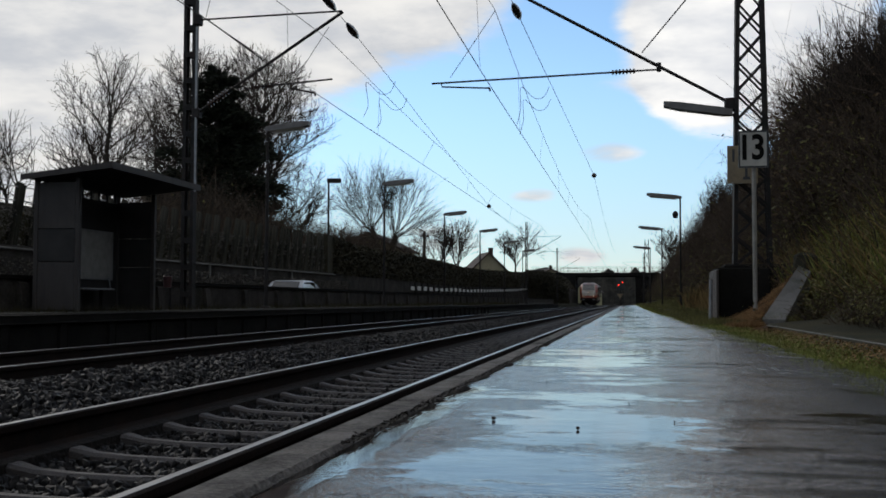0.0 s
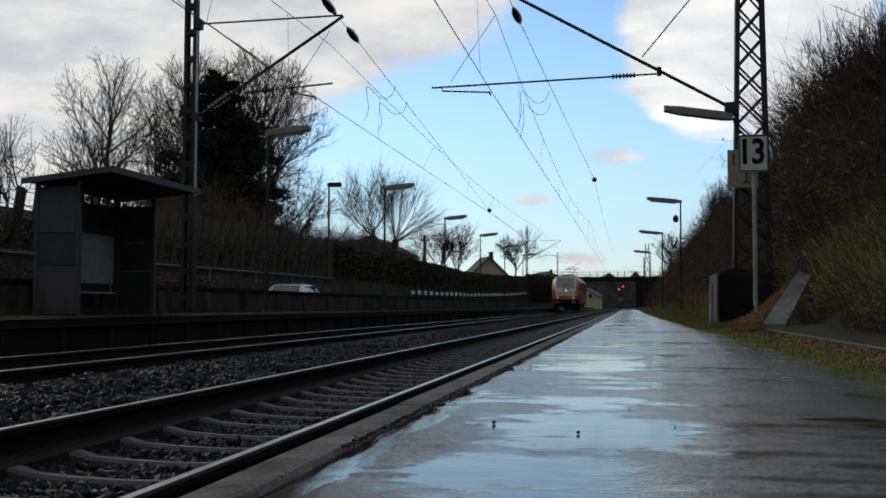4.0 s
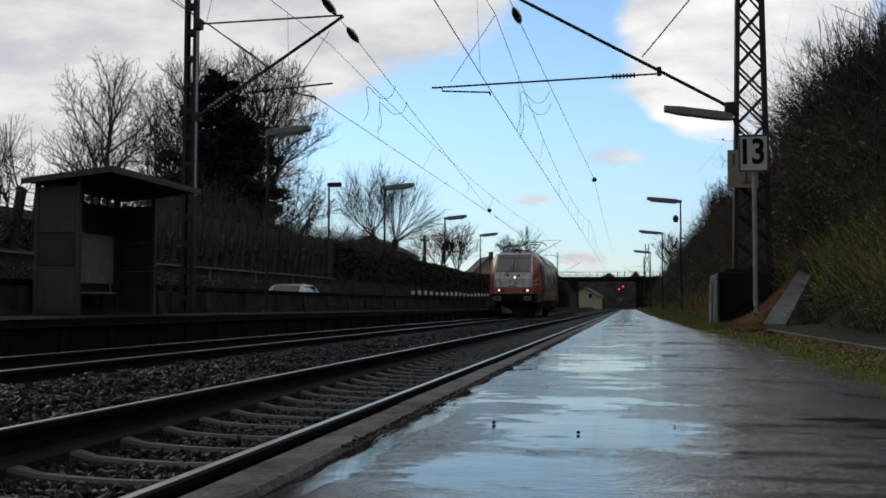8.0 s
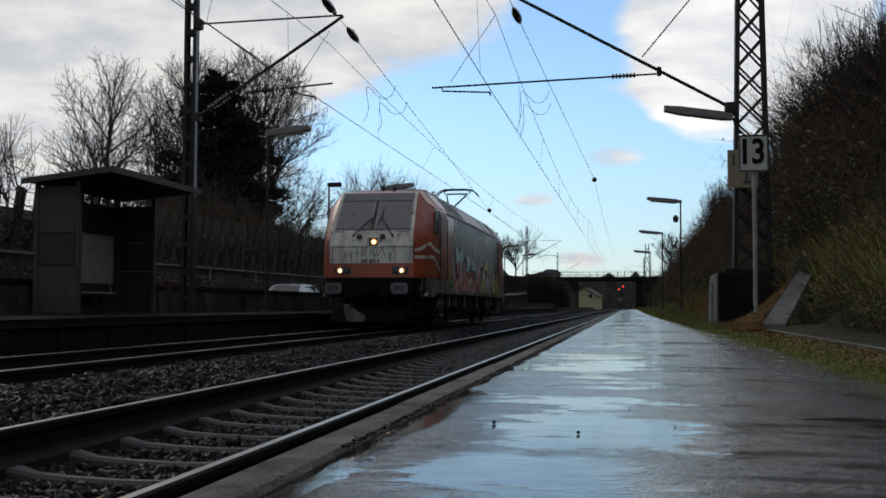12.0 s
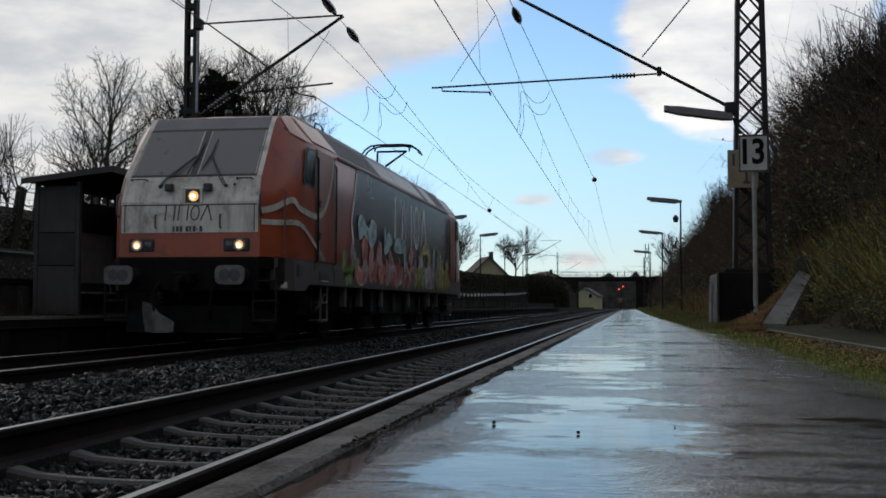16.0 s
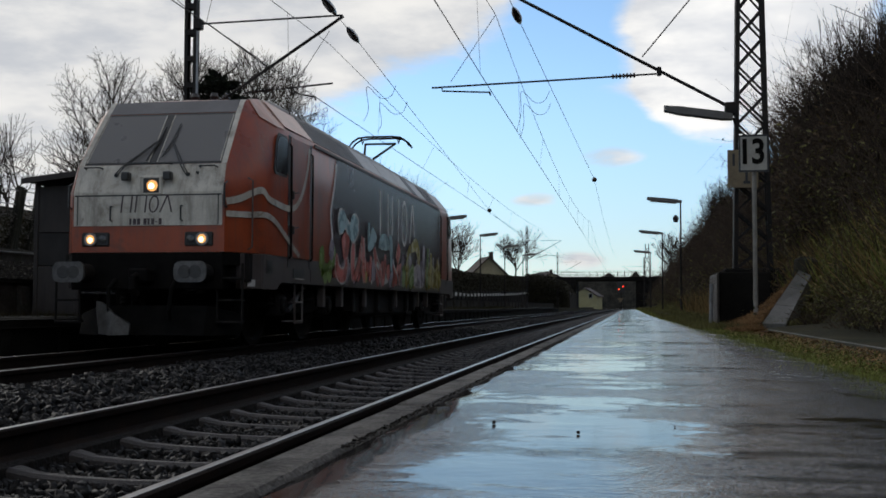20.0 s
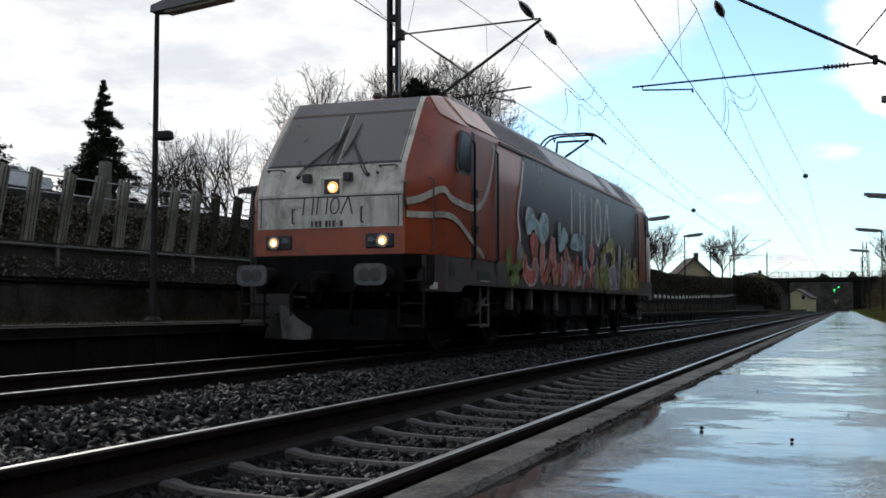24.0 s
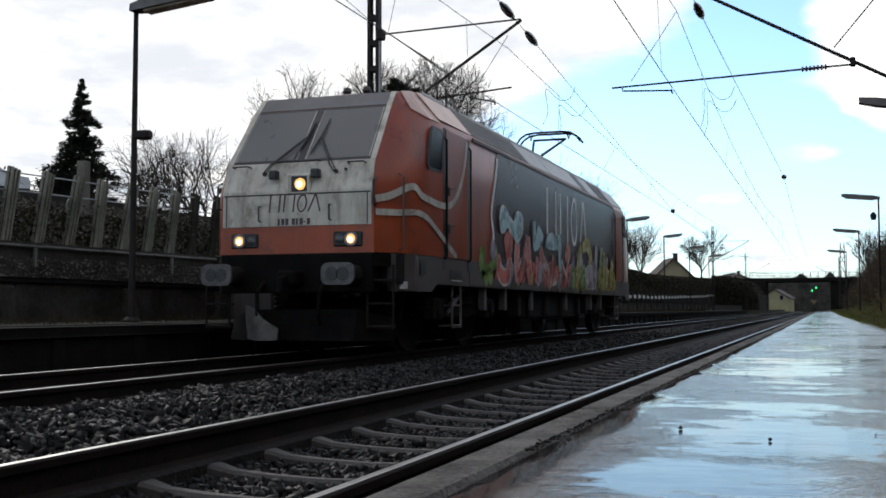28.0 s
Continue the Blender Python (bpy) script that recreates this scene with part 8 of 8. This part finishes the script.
def hedges():
    rng = np.random.default_rng(23)
    # clipped hedge on the ramp
    n = 30000
    y = 57 + 136 * rng.uniform(0, 1, n) ** 1.2
    foot = np.interp(y, *zip(*CRIB_FOOT)) - 0.05
    top = np.interp(y, *zip(*CRIB_TOP)) + 0.05 * np.sin(y * 1.3)
    u = rng.uniform(0, 1, n)
    onface = rng.uniform(0, 1, n) < 0.75
    x = np.where(onface, -15.85 + rng.normal(0, 0.09, n), -15.9 - rng.uniform(0, 1.1, n))
    z = np.where(onface, foot + (top - foot) * u, top + rng.normal(0, 0.05, n))
    leaf_bank("hedge", "long dark clipped hedge along the ramp to the bridge", "hedge_leaf", 24, np.c_[x, y, z], (0.10, 0.24))
    core = Mesh()
    v = []
    ys = list(range(56, 196, 4))
    for yy in ys:
        a, b = lerp(CRIB_FOOT, yy), lerp(CRIB_TOP, yy) - 0.03
        v += [(-15.92, yy, a - 0.1), (-15.92, yy, b), (-17.0, yy, b), (-17.0, yy, a - 0.1)]
    core.add(v, [(i * 4 + k, i * 4 + (k + 1) % 4, i * 4 + 4 + (k + 1) % 4, i * 4 + 4 + k) for i in range(len(ys) - 1) for k in range(4)] + [(0, 1, 2, 3)])
    tagged(part("hedge_core", core, "hedge_leaf"), "dark inner mass of the clipped hedge", "hedge", kind="stuff")
    # bushes over the bank beside the bridge
    n = 20000
    y = BRIDGE_Y - 27 + 25 * rng.uniform(0, 1, n)
    u = rng.uniform(0, 1, n)
    x = -16.0 + 6.8 * u
    top = np.interp(u, (0.0, 0.47, 0.8, 1.0), (5.3, 5.15, 4.3, 2.4)) + 0.25 * np.sin(y * 0.9 + u * 5)
    z = np.where(rng.uniform(0, 1, n) < 0.5, top, rng.uniform(0.0, 1.0, n) * top) + rng.normal(0, 0.12, n)
    y = np.where(z < top - 0.5, BRIDGE_Y - 25.6 + rng.normal(0, 0.5, n), y)
    leaf_bank("bank_bushes", "dark brown bushes over the bank beside the bridge", "hedge_leaf", 28, np.c_[x, y, z], (0.12, 0.3), "bushes")
    # planting between the leaning posts and on the ledge below them
    n = 30000
    y = 8 + 52 * rng.uniform(0, 1, n) ** 1.4
    foot = np.interp(y, *zip(*CRIB_FOOT))
    top = np.interp(y, *zip(*CRIB_TOP)) - 0.8
    z = foot - 0.1 + (top - foot + 0.25) * rng.uniform(0, 1, n)
    leaf_bank("wall_ivy", "ivy and moss filling the wall between the leaning posts", "stems", 25, np.c_[-16.12 + rng.normal(0, 0.05, n), y, z], (0.035, 0.09))
    n = 14000
    y = rng.uniform(6, 60, n)
    leaf_bank("ledge_plants", "low dark creeping plants along the foot of the wall", "stems", 26, np.c_[rng.uniform(-15.87, -15.74, n), y, 1.0 + rng.uniform(0, 0.75, n)], (0.03, 0.08), "plants")
    # low hedge on the rise behind the posts
    n = 9000
    y = rng.uniform(20, 44, n)
    leaf_bank("back_hedge", "low dark hedge behind the posts", "hedge_leaf", 27, np.c_[-20.5 + rng.normal(0, 0.35, n), y, np.array([ground_z(-20.5, t) for t in y]) + rng.uniform(0, 0.6, n)], (0.10, 0.22))


hedges()


def bank_z(x, y):
    """Earth heaped against the side of the slab ramp."""
    edge = min(3.2, max(1.9, 1.99 + 0.425 * (y - 17)))
    crest = min(1.22, max(0.30, 0.36 + 0.42 * (y - 17)))
    if x > edge:
        return max(0.27, crest - 0.13 + 0.45 * max(0.0, x - edge - 0.42))
    u = max(0.0, (x - 1.5) / (edge - 1.5))
    return 0.245 + (crest - 0.245) * u * u * (1.6 - 0.6 * u)


def verge():
    rng = np.random.default_rng(31)
    blade = np.array([[-0.012, 0, 0], [0.012, 0, 0], [0.006, 0.012, 0.55], [0.0, 0.05, 1.0]])
    quad = np.array([[0, 1, 2, 3]])

    def lay(name, label, mat, n, xf, yr, zf, size, wide=1.0, tilt=0.5, category="grass"):
        u = rng.uniform(0, 1, n) ** 1.7
        y = yr[0] + (yr[1] - yr[0]) * u
        x = xf(n, y)
        clump = np.array([noise.noise((a * 2.1, b * 1.1, 4.0)) for a, b in zip(x, y)])
        keep = clump > -0.3
        x, y = x[keep], y[keep]
        pos = np.c_[x, y, zf(x, y)]
        s = rng.uniform(size[0], size[1], len(x)) * (1 + 0.02 * y)
        v, f = scatter(blade, quad, turns(rng, len(x), pos, np.c_[s * wide, s, s] if wide != 1.0 else s, tilt))
        tagged(new(name, array_mesh(name, v, f, M[mat])), label, category, kind="stuff")

    edge = lambda n, y: PLAT_R - 0.03 + np.abs(rng.normal(0, 0.40, n)) + 0.05 * np.sin(y * 1.7)
    lay("verge_grass", "short green winter grass along the platform edge", "grass", 150000, edge, (2.5, 60), lambda x, y: 0.25 + 0 * x, (0.02, 0.05), 7.0, 0.9)
    lay("verge_grass_near", "short green winter grass beside the near platform edge", "grass", 16000, edge, (-8, 2.5), lambda x, y: 0.25 + 0 * x, (0.02, 0.05), 7.0, 0.9)
    lay("verge_grass_far", "short green winter grass further down the platform", "grass", 12000, edge, (40, 118), lambda x, y: 0.245 + 0 * x, (0.03, 0.08), 6.0)
    lay("foot_grass", "rough dark grass at the foot of the cutting slope", "leaf", 40000, lambda n, y: 0.95 + 2.4 * rng.uniform(0, 1, n), (17, 118), lambda x, y: np.array([ground_z(a, b) for a, b in zip(x, y)]), (0.05, 0.12), 5.0, 0.8)
    lay("slope_straw", "trampled straw and brown bracken on the bank", "dead_grass", 26000, lambda n, y: 1.45 + rng.uniform(0, 1, n) * (np.clip(1.99 + 0.425 * (y - 17), 1.9, 3.2) - 1.5), (15.6, 21.4), lambda x, y: np.array([bank_z(a, b) for a, b in zip(x, y)]) + 0.01, (0.03, 0.08), 2.5, 1.4)
    slope = lambda x, y: np.array([ground_z(a, b) for a, b in zip(x, y)]) - 0.03
    lay("bracken", "tan withered grass and bracken hanging on the lower slope", "straw_grass", 4600, lambda n, y: 3.2 + 2.3 * rng.uniform(0, 1, n), (13.5, 26), slope, (0.35, 0.8), 1.0, 1.0)
    lay("slope_grass", "olive tufts of grass between the shrubs on the slope", "grass", 6000, lambda n, y: 3.1 + 2.2 * rng.uniform(0, 1, n), (11, 23), slope, (0.3, 0.75), 1.0, 0.6)
    lay("far_bracken", "tan withered grass on the slope behind the pit wall", "straw_grass", 3500, lambda n, y: 2.2 + 2.2 * rng.uniform(0, 1, n), (23, 46), slope, (0.25, 0.6), 1.4, 0.6)
    lay("far_verge", "thin dark grass behind the far platform edge", "soil", 7000, lambda n, y: -rng.uniform(9.0, 10.9, n), (8, 90), lambda x, y: LEFT_Z + 0.01 + 0 * x, (0.05, 0.12), 3.0)
    n = 15000
    y = 3 + 24 * rng.uniform(0, 1, n) ** 1.6
    x = 1.15 + 0.87 * rng.uniform(0, 1, n) ** 0.6
    card = np.array([[-0.5, 0, 0], [0, -0.3, 0.1], [0.5, 0, 0], [0, 0.3, 0.1]])
    v, f = scatter(card, quad, turns(rng, n, np.c_[x, y, np.full(n, 0.262) + rng.uniform(0, 0.02, n)], rng.uniform(0.010, 0.03, n), 0.6))
    tagged(new("leaf_litter", array_mesh("leaf_litter", v, f, M["dead_grass"])), "fallen brown leaves on the verge", "leaves", kind="stuff")
    n = 900
    y = 2.4 + 8 * rng.uniform(0, 1, n) ** 1.5
    x = PLAT_L + 0.127 + rng.normal(0, 0.008, n)
    v, f = scatter(card, quad, turns(rng, n, np.c_[x, y, np.full(n, PLAT_Z + 0.002)], rng.uniform(0.006, 0.018, n), 0.8))
    tagged(new("joint_moss", array_mesh("joint_moss", v, f, M["wall_dark"])), "dark moss and grit in the joint behind the kerb", "moss", kind="stuff")
    # bank of earth beside the slab ramp
    b = Mesh()
    v = []
    ys = np.linspace(15.0, 21.6, 24)
    for yy in ys:
        for xx in np.linspace(1.42, min(3.2, max(1.9, 1.99 + 0.425 * (yy - 17))) + 0.2, 12):
            v.append((xx, yy, bank_z(xx, yy) + 0.03 * noise.noise((xx * 3, yy * 3, 0))))
    b.add(v, [(j * 12 + i, j * 12 + i + 1, j * 12 + i + 13, j * 12 + i + 12) for j in range(23) for i in range(11)])
    tagged(part("earth_bank", b, "bank", smooth=True), "rust-brown bank of earth and straw beside the ramp", "bank", kind="structure")


verge()

# ---- what moves ----
RUN = [(0.0, 182.0), (1.0, 167.5), (2.0, 150.5), (3.0, 131.6), (3.5, 122.4), (4.5, 107.4), (5.5, 93.3), (6.0, 86.9), (6.5, 80.7), (7.0, 74.4), (7.5, 68.2),
       (8.0, 62.4), (8.5, 56.8), (9.0, 51.6), (9.5, 46.6), (10.0, 42.08), (10.5, 37.86), (11.0, 33.95), (11.5, 30.5), (12.0, 27.34), (12.5, 24.62),
       (13.5, 20.45), (14.5, 17.6), (15.0, 16.7), (15.5, 16.04), (16.0, 15.53), (16.5, 15.17), (17.0, 14.88), (17.5, 14.67), (18.0, 14.5), (19.0, 14.27),
       (20.0, 14.08), (21.0, 13.88), (22.0, 13.67), (22.5, 13.56), (23.5, 13.36), (24.5, 13.15), (25.0, 13.05), (25.5, 12.95), (26.0, 12.87), (27.0, 12.87), (28.0, 12.87)]


def run_at(t):
    xs, ys = (np.array(c) for c in zip(*RUN))
    d = np.gradient(ys, xs)
    i = int(min(max(np.searchsorted(xs, t) - 1, 0), len(xs) - 2))
    h = xs[i + 1] - xs[i]
    u = (t - xs[i]) / h
    return (2 * u ** 3 - 3 * u ** 2 + 1) * ys[i] + (u ** 3 - 2 * u ** 2 + u) * h * d[i] + (3 * u ** 2 - 2 * u ** 3) * ys[i + 1] + (u ** 3 - u ** 2) * h * d[i + 1]


def motions():
    times = [i / 30 for i in range(0, 450)] + [15 + i * 0.25 for i in range(53)]
    sparse = [i * 0.25 for i in range(113)]
    walk(loco, [(t, pose(FAR, run_at(t), 0)) for t in sparse])
    for ws, ya in wheelsets:
        walk(ws, [(t, pose(0, ya, 0.625, -math.degrees((run_at(0) - run_at(t)) / 0.625))) for t in times])

    # the car on the bridge
    cz, cy = 5.94, BRIDGE_Y + 3
    cars = [(0.0, 16.0), (8.6, 16.0), (9.4, 8.2), (9.8, 2.6), (10.4, -3.6), (11.0, -7.9), (11.4, -10.3), (11.8, -12.9), (12.4, -17.5), (13.2, -24.0), (14.2, -30.0), (15.0, -32.0), (28.0, -32.0)]
    walk(bridge_car, [(t, pose(x, cy, cz)) for t, x in cars])
    # the signal clears
    for dr, x, z in signal_drums:
        walk(dr, [(0.0, pose(x, -0.06, z)), (20.6, pose(x, -0.06, z)), (20.63, pose(x, -0.06, z, 0, 0, 60)), (20.67, pose(x, -0.06, z, 0, 0, 120)), (20.7, pose(x, -0.06, z, 0, 0, 180)), (28.0, pose(x, -0.06, z, 0, 0, 180))])


motions()
